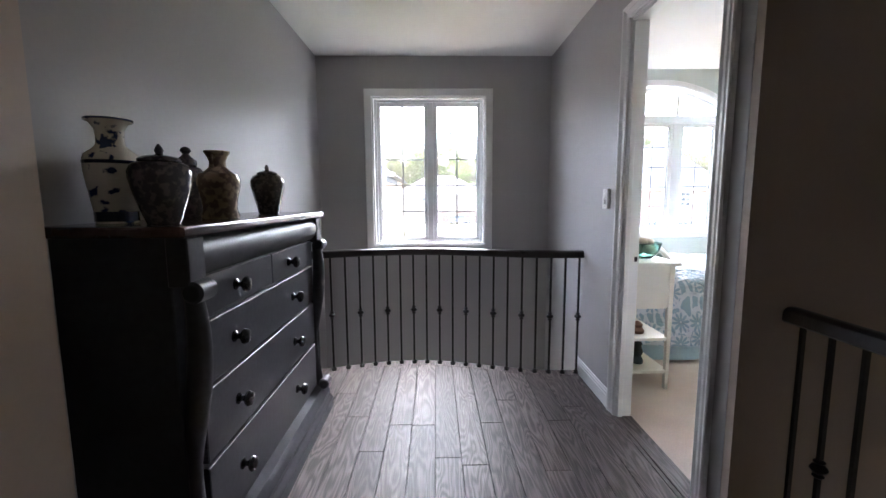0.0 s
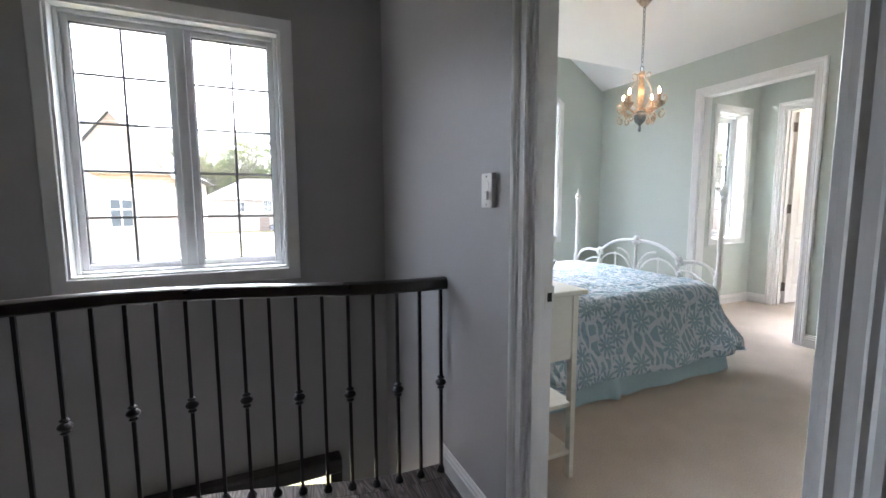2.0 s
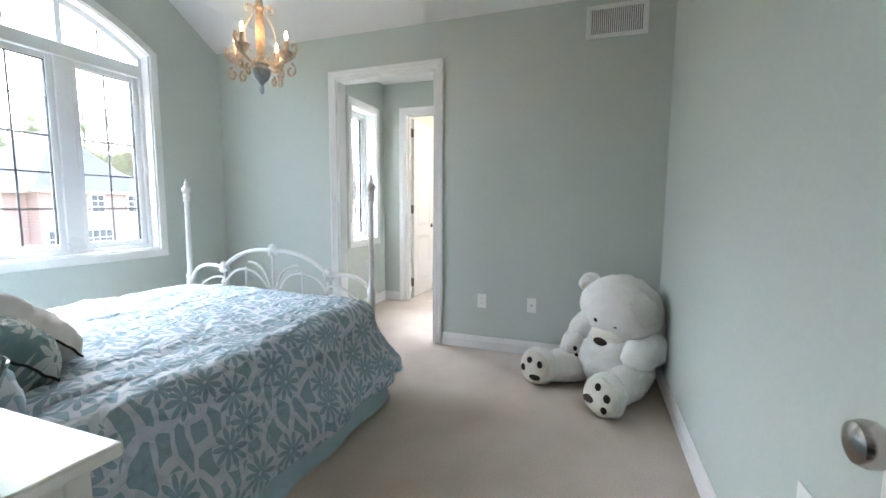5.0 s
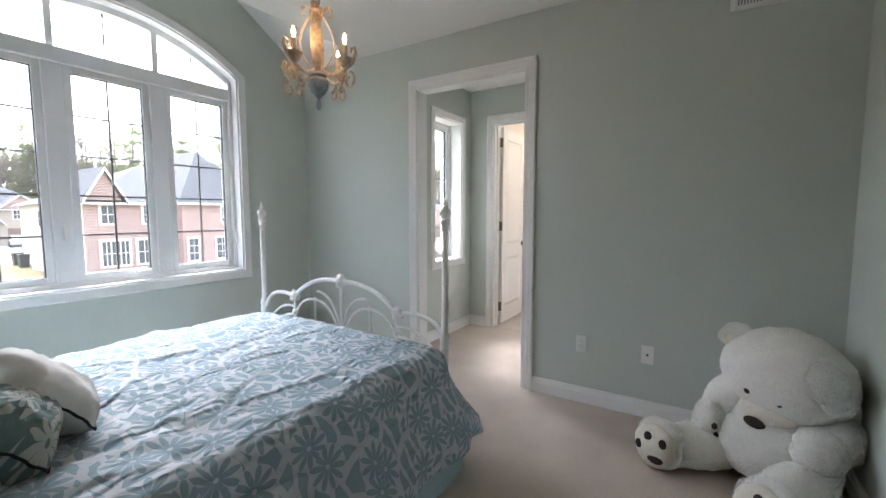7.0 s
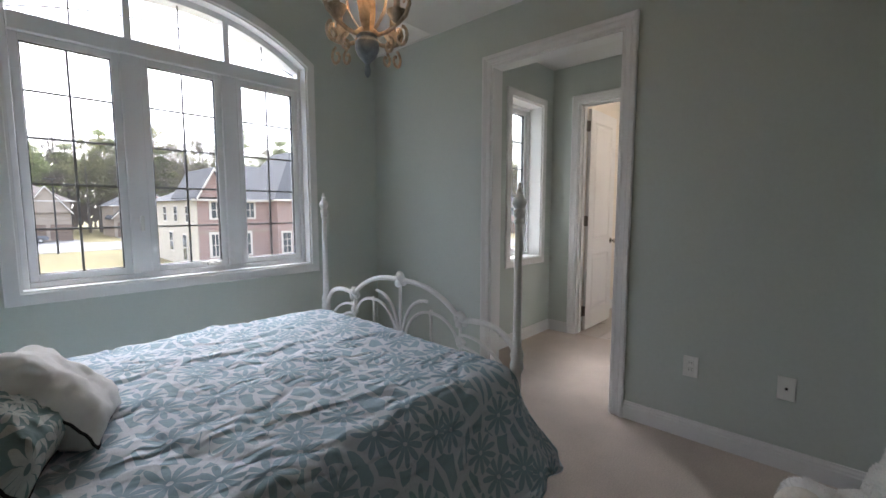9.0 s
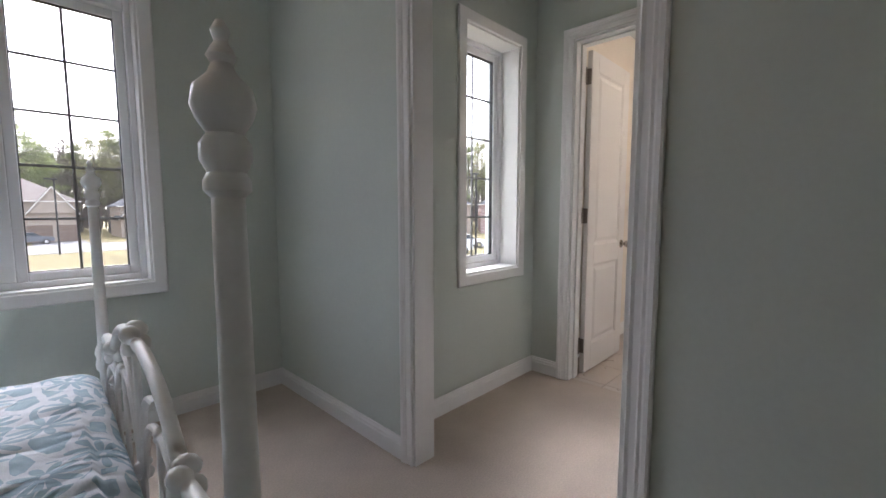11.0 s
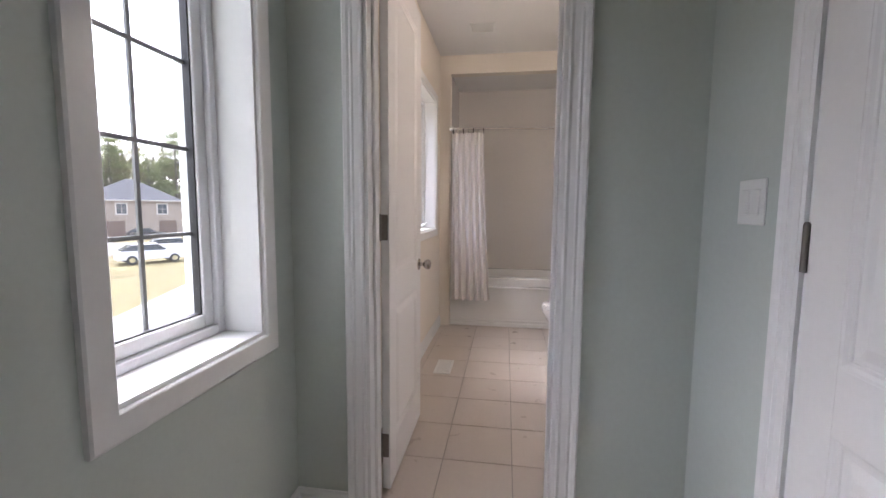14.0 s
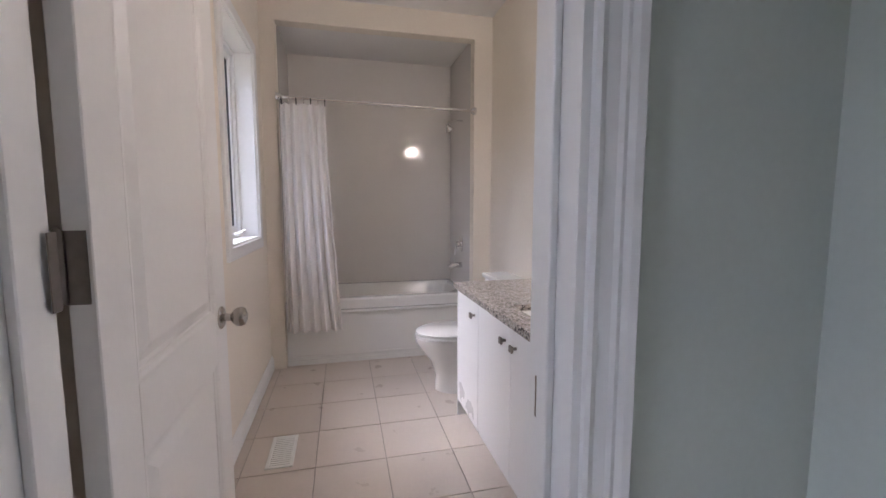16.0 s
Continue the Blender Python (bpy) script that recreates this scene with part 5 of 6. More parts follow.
        bulb = part("bulb", lathe(B(), [(0.006, 1.864), (0.0105, 1.874), (0.0125, 1.886), (0.009, 1.902), (0.004, 1.916), (0.001, 1.928)], (px, py, 0), 12), GLASS, arm, "clear flame-shaped bulb", True)
        bulb.visible_shadow = False
        part("filament", lathe(B(), [(0.002, 1.868), (0.006, 1.876), (0.0075, 1.884), (0.004, 1.896), (0.001, 1.904)], (px, py, 0), 10), flame, bulb, "glowing filament", True)


chandelier(2.815, 3.53)


# ---- stuffed bear ----
def bear(m):
    FUR = mat("white_plush", (0.86, 0.85, 0.82), 0.95, var=0.07, scale=9, fine=90, bump=0.6, bump_scale=120, spec=0.1)
    PAD = mat("cream_plush", (0.79, 0.75, 0.67), 0.95, var=0.1, scale=14, bump=0.8, bump_scale=150, spec=0.1)
    DARK = mat("dark_brown_felt", (0.035, 0.022, 0.018), 0.75, var=0.2, scale=30)
    bm = B()
    head = pose(0.0, -0.035, 0.515, 12, -31, -29)

    def add(at, size, rot=(0, 0, 0), mi=0, sub=4, rough=0.012, base=None, out=None):
        """An ellipsoid of plush; base: the frame it is set in; out: the way its thin side faces."""
        m = pose(*at, *rot)
        if out:
            m = Matrix.Translation(at) @ Vector(out).to_track_quat("X", "Z").to_matrix().to_4x4()
        m = (base or Matrix.Identity(4)) @ m
        vs = bmesh.ops.create_icosphere(bm, subdivisions=sub, radius=1.0, matrix=m @ Matrix.Diagonal((*size, 1)))["verts"]
        for v in vs:
            d = (v.co - m.translation).normalized()
            v.co += d * rough * (noise.noise(v.co * 16) + 0.6 * noise.noise(v.co * 45))
        for f in {f for v in vs for f in v.link_faces}:
            f.material_index = mi
        return vs

    # slumped body in the corner
    add((0.05, -0.01, 0.25), (0.235, 0.25, 0.26))
    add((-0.05, 0.03, 0.19), (0.205, 0.225, 0.19), (0, 0, -29))
    # drooping head, turned and tilted
    add((0, 0, 0), (0.225, 0.265, 0.222), base=head)
    add((-0.165, 0.0, -0.075), (0.125, 0.125, 0.085), (0, -6, 0), 1, base=head)
    add((-0.286, 0.01, -0.055), (0.024, 0.045, 0.034), (0, -15, 0), 2, 3, 0.0, base=head)
    for s in (-1, 1):
        add((-0.206, 0.01 + s * 0.062, 0.045), (0.012, 0.018, 0.018), (0, 0, 0), 2, 2, 0.0, base=head)
    add((0.045, 0.232, 0.105), (0.038, 0.068, 0.078), (35, 0, 25), base=head)
    add((0.020, 0.236, 0.100), (0.024, 0.046, 0.052), (35, 0, 25), 1, 3, base=head)
    add((-0.085, -0.172, 0.165), (0.028, 0.075, 0.095), base=head, out=(-0.45, -0.62, 0.62))
    add((-0.105, -0.212, 0.095), (0.024, 0.055, 0.045), (0, 0, 0), 0, 3, base=head, out=(-0.5, -0.75, 0.35))
    # one arm hangs down beside the belly with its paw on the leg
    add((-0.02, 0.20, 0.355), (0.085, 0.085, 0.15), (22, 10, -20))
    add((-0.075, 0.262, 0.255), (0.078, 0.076, 0.105), (14, 12, -20))
    for u, v in ((-0.012, 0.272), (-0.02, 0.222)):
        add((-0.152 + 0.3 * (0.272 - v), 0.255 + u, v - 0.02), (0.010, 0.015, 0.018), (0, 0, -25), 2, 2, 0.0)
    # the other arm bends across the lap
    add((0.02, -0.185, 0.375), (0.145, 0.125, 0.155), (0, 20, 15))
    add((-0.03, -0.205, 0.28), (0.17, 0.125, 0.14), (0, 0, -10))
    add((-0.165, -0.14, 0.255), (0.145, 0.10, 0.105), (0, -6, -32))
    # legs stretch forwards, soles outward
    for hx, hy, fx, fy, turn, roll in ((0.02, 0.12, -0.215, 0.470, 34, 20), (0.03, -0.20, -0.53, 0.06, -6, -72)):
        ang = math.degrees(math.atan2(fy - hy, fx - hx))
        L = math.hypot(fx - hx, fy - hy)
        add(((fx + hx) / 2, (fy + hy) / 2, 0.112), (L / 2 + 0.08, 0.118, 0.110), (0, 0, ang))
        ang += turn
        d = Vector((math.cos(radians(ang)), math.sin(radians(ang)), 0))
        add((fx, fy, 0.128), (0.088, 0.118, 0.128), (0, 0, ang))
        c = Vector((fx, fy, 0.128)) + d * 0.050
        add(c, (0.045, 0.104, 0.114), (0, 0, ang), 1, 3, 0.005)
        side = Vector((-d.y, d.x, 0))
        for a, b, r1, r2 in ((0.0, -0.052, 0.042, 0.026), (-0.062, 0.020, 0.019, 0.025), (0.0, 0.056, 0.022, 0.026), (0.062, 0.020, 0.019, 0.025)):
            a, b = a * math.cos(radians(roll)) - b * math.sin(radians(roll)), a * math.sin(radians(roll)) + b * math.cos(radians(roll))
            p = c + d * (0.037 - 0.5 * (a * a + b * b) * 2.0) + side * a + Vector((0, 0, b))
            add(p, (0.012, r1, r2), (0, 0, ang), 2, 2, 0.0)
    # short fur over the plush
    bm.normal_update()
    faces = [f for f in bm.faces if f.material_index == 0]
    tufts = []
    for f in faces:
        for k in range(3):
            w = np.random.dirichlet((1, 1, 1))
            p = sum((v.co * float(q) for v, q in zip(f.verts, w)), Vector())
            if p.z < 0.02:
                continue
            n = (f.normal + Vector(np.random.normal(0, 0.3, 3))).normalized()
            t = n.orthogonal().normalized()
            tufts.append((p - n * 0.004, p + n * float(np.random.uniform(0.004, 0.009)), t * 0.0028))
    for p, q, t in tufts:
        bm.faces.new([bm.verts.new(v) for v in (p - t, p + t, q)])
    for v in bm.verts:
        v.co.z = max(v.co.z, 0.002)
    ob = part("teddy_bear", bm, [FUR, PAD, DARK])
    ob.data.polygons.foreach_set("use_smooth", [True] * len(ob.data.polygons))
    ob.matrix_world = m
    tagged(ob, "large white plush teddy bear slumped on the carpet in the corner", "teddy bear")


bear(pose(4.08, 1.785, 0))

# ---- bathroom ----
ACRYL = mat("white_acrylic", (0.80, 0.80, 0.78), 0.12, var=0.01, coat=0.3)
PORC = mat("white_porcelain", (0.80, 0.79, 0.77), 0.08, var=0.01, coat=0.4)
LAMINATE = mat("white_laminate", (0.80, 0.80, 0.80), 0.3, var=0.01)


def bathtub():
    t = thing("bathtub", "white alcove bathtub with a moulded apron", "bathtub")
    x0, x1, y0, y1, rim = 8.645, 9.357, RY0 + 0.003, RY1 - 0.003, 0.515
    bm = box(B(), x0, x0 + 0.03, y0, y1, 0.0, rim - 0.09, 0.004)
    box(bm, x0 - 0.008, x0 + 0.02, y0, y1, 0.055, 0.075, 0.006, 2), box(bm, x0 - 0.012, x0 + 0.02, y0, y1, 0.0, 0.04, 0.006, 2)
    part("apron", bm, ACRYL, t)
    part("apron_ledge", box(B(), x0 - 0.018, x0 + 0.03, y0, y1, rim - 0.115, rim - 0.09, 0.008, 2), ACRYL, t)
    bm = B()

    def loop(inset, z, n=10, r=0.14):
        a0, a1, b0, b1 = x0 + inset * 1.0, x1 - inset, y0 + inset * 1.3, y1 - inset * 1.3
        pts = []
        for cx, cy, s in ((a1 - r, b1 - r, 0), (a0 + r, b1 - r, 90), (a0 + r, b0 + r, 180), (a1 - r, b0 + r, 270)):
            pts += [bm.verts.new((cx + r * math.cos(radians(s + 90 * k / n)), cy + r * math.sin(radians(s + 90 * k / n)), z)) for k in range(n + 1)]
        return pts

    loops = [loop(-0.0, rim - 0.085, r=0.012), loop(-0.004, rim - 0.012, r=0.012), loop(0.008, rim, r=0.02), loop(0.065, rim, r=0.14), loop(0.08, rim - 0.02, r=0.15), loop(0.11, rim - 0.25, r=0.17), loop(0.17, 0.12, r=0.17), loop(0.21, 0.10, r=0.13)]
    for a, b in zip(loops, loops[1:]):
        for k in range(len(a)):
            bm.faces.new((a[k], a[(k + 1) % len(a)], b[(k + 1) % len(a)], b[k]))
    bm.faces.new(loops[-1])
    part("basin", bm, ACRYL, t, smooth=True)


bathtub()


def shower_curtain():
    c = thing("shower_curtain", "white fabric shower curtain drawn to one side", "shower curtain")
    CUR = mat("white_curtain_fabric", (0.80, 0.77, 0.74), 0.85, var=0.02)

    def fn(u, v):
        spread = 0.31 + 0.09 * v ** 1.4
        y = 4.16 - spread * u
        x = 8.555 + 0.025 * math.sin(u * 2 * math.pi * 5.5 + 0.6 * math.sin(u * 7)) * (0.8 + 0.6 * v) - 0.035 * v
        return (x, y, 1.972 - (1.972 - 0.30) * v), (u * 1.2, v * 1.7)
    ob = cloth("fabric", 150, 30, fn, CUR, c)
    for i in range(7):
        y = 4.15 - 0.30 * i / 6
        part("ring", tube(B(), [(8.56 + 0.026 * math.cos(a), y, 1.992 + 0.026 * math.sin(a)) for a in [2 * math.pi * k / 14 for k in range(15)]], 0.003, 5), CHROME if i % 2 else SLOT, c)
    r = thing("curtain_rod", "chrome shower curtain rod across the tub recess", "curtain rod")
    part("rod", tube(B(), [(8.56, RY1, 2.018), (8.56, RY0, 1.992)], 0.0115, 12), CHROME, r)
    for y, s in ((RY1, -1), (RY0, 1)):
        part("flange", lathe(B(), [(0.03, 0), (0.03, 0.012), (0.016, 0.035)], (8.56, y, 2.018 if s < 0 else 1.992), 16, Euler((radians(-90 * s), 0, 0)).to_matrix().to_4x4()), CHROME, r)


shower_curtain()

sh = thing("shower_fixture", "chrome shower arm and head on the recess wall", "shower")
part("arm", tube(B(), [(8.93, RY0, 1.99), (8.93, RY0 + 0.06, 1.99), (8.93, RY0 + 0.12, 1.97), (8.93, RY0 + 0.15, 1.945)], 0.009, 10), CHROME, sh, smooth=True)
part("spray_head", lathe(B(), [(0.012, 0), (0.018, 0.02), (0.04, 0.05), (0.042, 0.06)], (8.93, RY0 + 0.145, 1.95), 18, Euler((radians(145), 0, 0)).to_matrix().to_4x4()), CHROME, sh, smooth=True)
fc = thing("tub_faucet", "chrome tub spout and valve on the recess wall", "faucet")
rot = Euler((radians(-90), 0, 0)).to_matrix().to_4x4()
part("valve", lathe(B(), [(0.07, 0), (0.07, 0.006), (0.03, 0.012), (0.026, 0.05), (0.018, 0.055)], (8.95, RY0, 0.90), 24, rot, 0.75, 1.0), CHROME, fc, smooth=True)
part("lever", tube(B(), [(8.95, RY0 + 0.05, 0.90), (8.94, RY0 + 0.06, 0.84), (8.935, RY0 + 0.065, 0.80)], [0.011, 0.009, 0.007], 8), CHROME, fc, smooth=True)
part("spout", tube(B(), [(8.95, RY0, 0.71), (8.95, RY0 + 0.08, 0.71), (8.95, RY0 + 0.12, 0.69)], [0.027, 0.025, 0.02], 12), CHROME, fc, smooth=True)
part("overflow_plate", lathe(B(), [(0.035, 0), (0.03, 0.008)], (9.0, RY0 + 0.115, 0.43), 18, rot), CHROME, fc, smooth=True)


def toilet(x):
    t = thing("toilet", "white porcelain toilet with closed lid", "toilet", at=pose(x, 0.105, 0))
    bm = B()
    back = TY0 - 0.105
    rows = [(0.0, 0.12, 0.15, 2.90), (0.02, 0.12, 0.15, 2.90), (0.10, 0.108, 0.145, 2.90), (0.20, 0.115, 0.16, 2.92), (0.28, 0.145, 0.20, 2.945), (0.34, 0.172, 0.225, 2.955), (0.372, 0.176, 0.23, 2.955)]
    seg, loops = 28, []
    for z, rx, ry, cy in rows:
        loops.append([bm.verts.new((rx * math.cos(2 * math.pi * k / seg), cy + ry * math.sin(2 * math.pi * k / seg) * (1.0 if math.sin(2 * math.pi * k / seg) > 0 else 0.9), z)) for k in range(seg)])
    for a, b in zip(loops, loops[1:]):
        for k in range(seg):
            bm.faces.new((a[k], a[(k + 1) % seg], b[(k + 1) % seg], b[k]))
    bm.faces.new(loops[0]), bm.faces.new(loops[-1])
    part("bowl", bm, PORC, t, smooth=True)
    for name, z0, z1, g in (("seat", 0.374, 0.392, 0.004), ("lid", 0.395, 0.416, 0.0)):
        part(name, lathe(B(), [(0.165 + g, z0), (0.178 + g, z0 + 0.004), (0.178 + g, z1 - 0.008), (0.165 + g, z1)], (0, 2.95, 0), 28, None, 1.0, 1.28), PORC, t, smooth=True)
    bm = box(B(), -0.20, 0.20, back + 0.012, back + 0.20, 0.36, 0.72, 0.025, 3)
    part("tank", bm, PORC, t)
    part("tank_lid", box(B(), -0.21, 0.21, back + 0.008, back + 0.21, 0.722, 0.755, 0.010, 2), PORC, t)
    part("neck", box(B(), -0.10, 0.10, back + 0.10, 2.80, 0.0, 0.365, 0.03, 2), PORC, t)
    part("flush_lever", tube(B(), [(-0.15, back + 0.20, 0.66), (-0.15, back + 0.225, 0.66), (-0.09, back + 0.228, 0.65)], 0.006, 8), CHROME, t)


toilet(7.99)


def granite():
    m = bpy.data.materials.new("speckled_granite")
    m.use_nodes = True
    n, l = m.node_tree.nodes, m.node_tree.links
    p = n["Principled BSDF"]
    p.inputs["Roughness"].default_value = 0.12
    tc, v, cr, b = n.new("ShaderNodeTexCoord"), n.new("ShaderNodeTexVoronoi"), n.new("ShaderNodeValToRGB"), n.new("ShaderNodeTexNoise")
    v.inputs["Scale"].default_value, b.inputs["Scale"].default_value = 130, 60
    l.new(tc.outputs["Object"], b.inputs["Vector"]), l.new(tc.outputs["Object"], v.inputs["Vector"])
    sc = n.new("ShaderNodeSeparateColor")
    l.new(v.outputs["Color"], sc.inputs[0])
    e = cr.color_ramp.elements
    e[0].position, e[0].color = 0.0, (0.04, 0.038, 0.04, 1)
    e[1].position, e[1].color = 1.0, (0.62, 0.58, 0.54, 1)
    for pos, col in ((0.18, (0.10, 0.09, 0.09, 1)), (0.22, (0.34, 0.31, 0.29, 1)), (0.55, (0.48, 0.44, 0.41, 1)), (0.72, (0.30, 0.25, 0.22, 1)), (0.78, (0.55, 0.52, 0.49, 1))):
        q = e.new(pos)
        q.color = col
    l.new(sc.outputs[0], cr.inputs[0]), l.new(cr.outputs[0], p.inputs["Base Color"])
    return m


def vanity():
    """Cabinet units with doors, under one worktop with a sunk basin."""
    yf, yb, h = 3.10, TY0 + 0.002, 0.765
    for a, b, fronts in ((6.02, 6.41, ((6.02, 6.41, 6.36),)), (6.41, 7.23, ((6.41, 6.82, 6.765), (6.82, 7.23, 6.875))), (7.23, 7.60, ((7.23, 7.60, 7.29),))):
        u = thing("vanity_cabinet", "white flat-front vanity cabinet with square knobs", "cabinet", "vanity units")
        part("body", box(B(), a, b, yb, yf - 0.02, 0.09, h), LAMINATE, u)
        part("toe_kick", box(B(), a + 0.002, b - 0.002, yb, yf - 0.08, 0.0, 0.09), LAMINATE, u)
        if b > 7.5:
            part("side_panel", box(B(), b, b + 0.016, yb, yf, 0.0, h), LAMINATE, u)
        for p, q, kk in fronts:
            d = part("door", box(B(), p + 0.002, q - 0.002, yf - 0.019, yf, 0.095, h - 0.004, 0.002), LAMINATE, u)
            part("knob", box(box(B(), kk - 0.005, kk + 0.005, yf, yf + 0.02, 0.68, 0.69), kk - 0.014, kk + 0.014, yf + 0.018, yf + 0.028, 0.671, 0.699, 0.002), HINGE, d, "square dark nickel knob")
    w = thing("countertop", "speckled grey granite vanity top with an undermount basin", "countertop")
    G = granite()
    sx0, sx1, sy0, sy1 = 6.52, 7.01, 2.68, 3.02
    bm = box(B(), 5.97, sx0, yb, yf + 0.022, h, h + 0.032, 0.002)
    box(bm, sx1, 7.635, yb, yf + 0.022, h, h + 0.032, 0.002)
    box(bm, sx0, sx1, yb, sy0, h, h + 0.032), box(bm, sx0, sx1, sy1, yf + 0.022, h, h + 0.032)
    part("slab", bm, G, w)
    bm = B()
    for q in ((sx0 - 0.01, sx0 + 0.004, sy0, sy1), (sx1 - 0.004, sx1 + 0.01, sy0, sy1), (sx0, sx1, sy0 - 0.01, sy0 + 0.004), (sx0, sx1, sy1 - 0.004, sy1 + 0.01)):
        box(bm, *q, h - 0.13, h + 0.004)
    box(bm, sx0, sx1, sy0, sy1, h - 0.14, h - 0.13)
    part("basin", bm, PORC, w, "white undermount basin")


vanity()
mirror = thing("wall_mirror", "large frameless mirror over the vanity", "mirror")
silver = mat("mirror_silver", (0.9, 0.9, 0.9), 0.08, metal=1.0, var=0.0)
part("mirror_glass", box(B(), 6.10, 7.28, TY0 + 0.001, TY0 + 0.007, 0.90, 1.95), silver, mirror)
lamp = thing("vanity_light", "three-bulb vanity light over the mirror", "wall lamp")
part("backplate", box(B(), 6.45, 7.05, TY0 + 0.001, TY0 + 0.025, 2.14, 2.22, 0.004), NICKEL, lamp)
bulb = glow("lit_clear_bulb", (1.0, 0.85, 0.70), 66.0)
for x in (6.52, 6.75, 6.98):
    part("arm", tube(B(), [(x, TY0 + 0.02, 2.18), (x, TY0 + 0.10, 2.18), (x, TY0 + 0.11, 2.15)], 0.008, 8), NICKEL, lamp)
    for k in range(3):
        blob_at = (x + 0.06 * math.cos(2.1 * k), TY0 + 0.12 + 0.055 * math.sin(2.1 * k), 2.12 - 0.02 * k)
        bm = B()
        blob(bm, blob_at, (0.009, 0.009, 0.014), (0, 0, 0), 2)
        part("bulb", bm, bulb, lamp, "small lit bulb", True)
        part("bulb_holder", tube(B(), [(x, TY0 + 0.11, 2.15), (blob_at[0], blob_at[1], blob_at[2] + 0.018)], 0.006, 6), NICKEL, lamp)


# ---- outside ----
GZ = -3.1
GRASS = mat("spring_lawn", (0.135, 0.118, 0.06), 0.95, var=0.35, scale=0.25, fine=6, spec=0.1)
ASPH = mat("asphalt", (0.12, 0.12, 0.12), 0.9, var=0.12, scale=0.5)
CONC = mat("concrete", (0.32, 0.31, 0.29), 0.85, var=0.1, scale=0.7)
SHINGLE = mat("grey_shingles", (0.072, 0.074, 0.079), 0.95, spec=0.15, var=0.42, scale=1.5, fine=5)
SHINGLE_B = mat("brown_shingles", (0.150, 0.132, 0.120), 0.95, spec=0.15, var=0.25, scale=1.5, fine=14)


def brickwork(name, a, b, mortar):
    """Courses of brick on upright walls, at real size."""
    m = bpy.data.materials.new(name)
    m.use_nodes = True
    n, l = m.node_tree.nodes, m.node_tree.links
    p = n["Principled BSDF"]
    p.inputs["Roughness"].default_value, p.inputs["Specular IOR Level"].default_value = 0.9, 0.2
    tc, sp, cb, br = n.new("ShaderNodeTexCoord"), n.new("ShaderNodeSeparateXYZ"), n.new("ShaderNodeCombineXYZ"), n.new("ShaderNodeTexBrick")
    ad = n.new("ShaderNodeMath")
    l.new(tc.outputs["Object"], sp.inputs[0])
    l.new(sp.outputs[0], ad.inputs[0]), l.new(sp.outputs[1], ad.inputs[1])
    l.new(ad.outputs[0], cb.inputs[0]), l.new(sp.outputs[2], cb.inputs[1])
    l.new(cb.outputs[0], br.inputs["Vector"])
    for k, v in (("Color1", a), ("Color2", b), ("Mortar", mortar)):
        br.inputs[k].default_value = (*v, 1)
    for k, v in (("Scale", 1.0), ("Brick Width", 0.30), ("Row Height", 0.10), ("Mortar Size", 0.018), ("Bias", -0.1)):
        br.inputs[k].default_value = v
    l.new(br.outputs["Color"], p.inputs["Base Color"])
    return m


BRICK = brickwork("red_brick", (0.28, 0.148, 0.122), (0.21, 0.115, 0.10), (0.42, 0.36, 0.33))
PEACH = brickwork("peach_brick", (0.52, 0.37, 0.28), (0.44, 0.32, 0.25), (0.5, 0.44, 0.38))
STONE = mat("beige_stone", (0.33, 0.275, 0.22), 0.9, var=0.2, scale=1.2, fine=6)
HTRIM = mat("cream_house_trim", (0.60, 0.56, 0.50), 0.6, var=0.05)
STUCCO = mat("cream_stucco", (0.46, 0.42, 0.345), 0.9, var=0.08, scale=1)
DARKGL = mat("dark_window_glass", (0.06, 0.07, 0.08), 0.1, var=0.1)
GARAGE = mat("brown_garage_door", (0.16, 0.11, 0.08), 0.6, var=0.1)
BARK = mat("bark", (0.10, 0.085, 0.07), 0.95, var=0.3, scale=4)


def foliage(name, col):
    """Thin leaves and needles that let some light through, varied clump by clump."""
    m = mat(name, col, 0.9, var=0.45, scale=0.5, fine=4, spec=0.1)
    n, l = m.node_tree.nodes, m.node_tree.links
    p = n["Principled BSDF"]
    tr, mx = n.new("ShaderNodeBsdfTranslucent"), n.new("ShaderNodeMixShader")
    l.new(p.inputs["Base Color"].links[0].from_socket, tr.inputs["Color"])
    mx.inputs[0].default_value = 0.45
    l.new(p.outputs[0], mx.inputs[1]), l.new(tr.outputs[0], mx.inputs[2])
    l.new(mx.outputs[0], n["Material Output"].inputs[0])
    return m


NEEDLE = foliage("pine_needles", (0.19, 0.22, 0.105))
NEEDLE_Y = foliage("light_foliage", (0.19, 0.19, 0.095))
TWIG = mat("bare_twigs", (0.14, 0.12, 0.105), 0.95, var=0.3, scale=1)

tagged(part("ground", box(B(), -900, 900, -900, 900, GZ - 0.3, GZ), GRASS), "patchy spring lawn with pale dry grass", "ground", "", "structure")
tagged(part("road", prism(B(), [(-120, 59), (30, 59), (36, 38), (44, 30), (120, 4), (124, 12), (50, 38), (42, 73), (-120, 73)], GZ, GZ + 0.03), ASPH), "pale grey residential road", "road", "", "structure")
tagged(part("pavement", prism(B(), [(9, 12), (30, 20), (60, 12), (60, 14.5), (31, 23.5), (9, 15)], GZ, GZ + 0.045), CONC), "pale concrete pavement", "pavement", "", "structure")
for a, b in ((4.6, 10.0), (14.8, 20.5)):
    tagged(part("driveway", box(B(), a, b, 73, 83, GZ, GZ + 0.035), ASPH), "grey driveway before a house", "driveway", "", "structure")


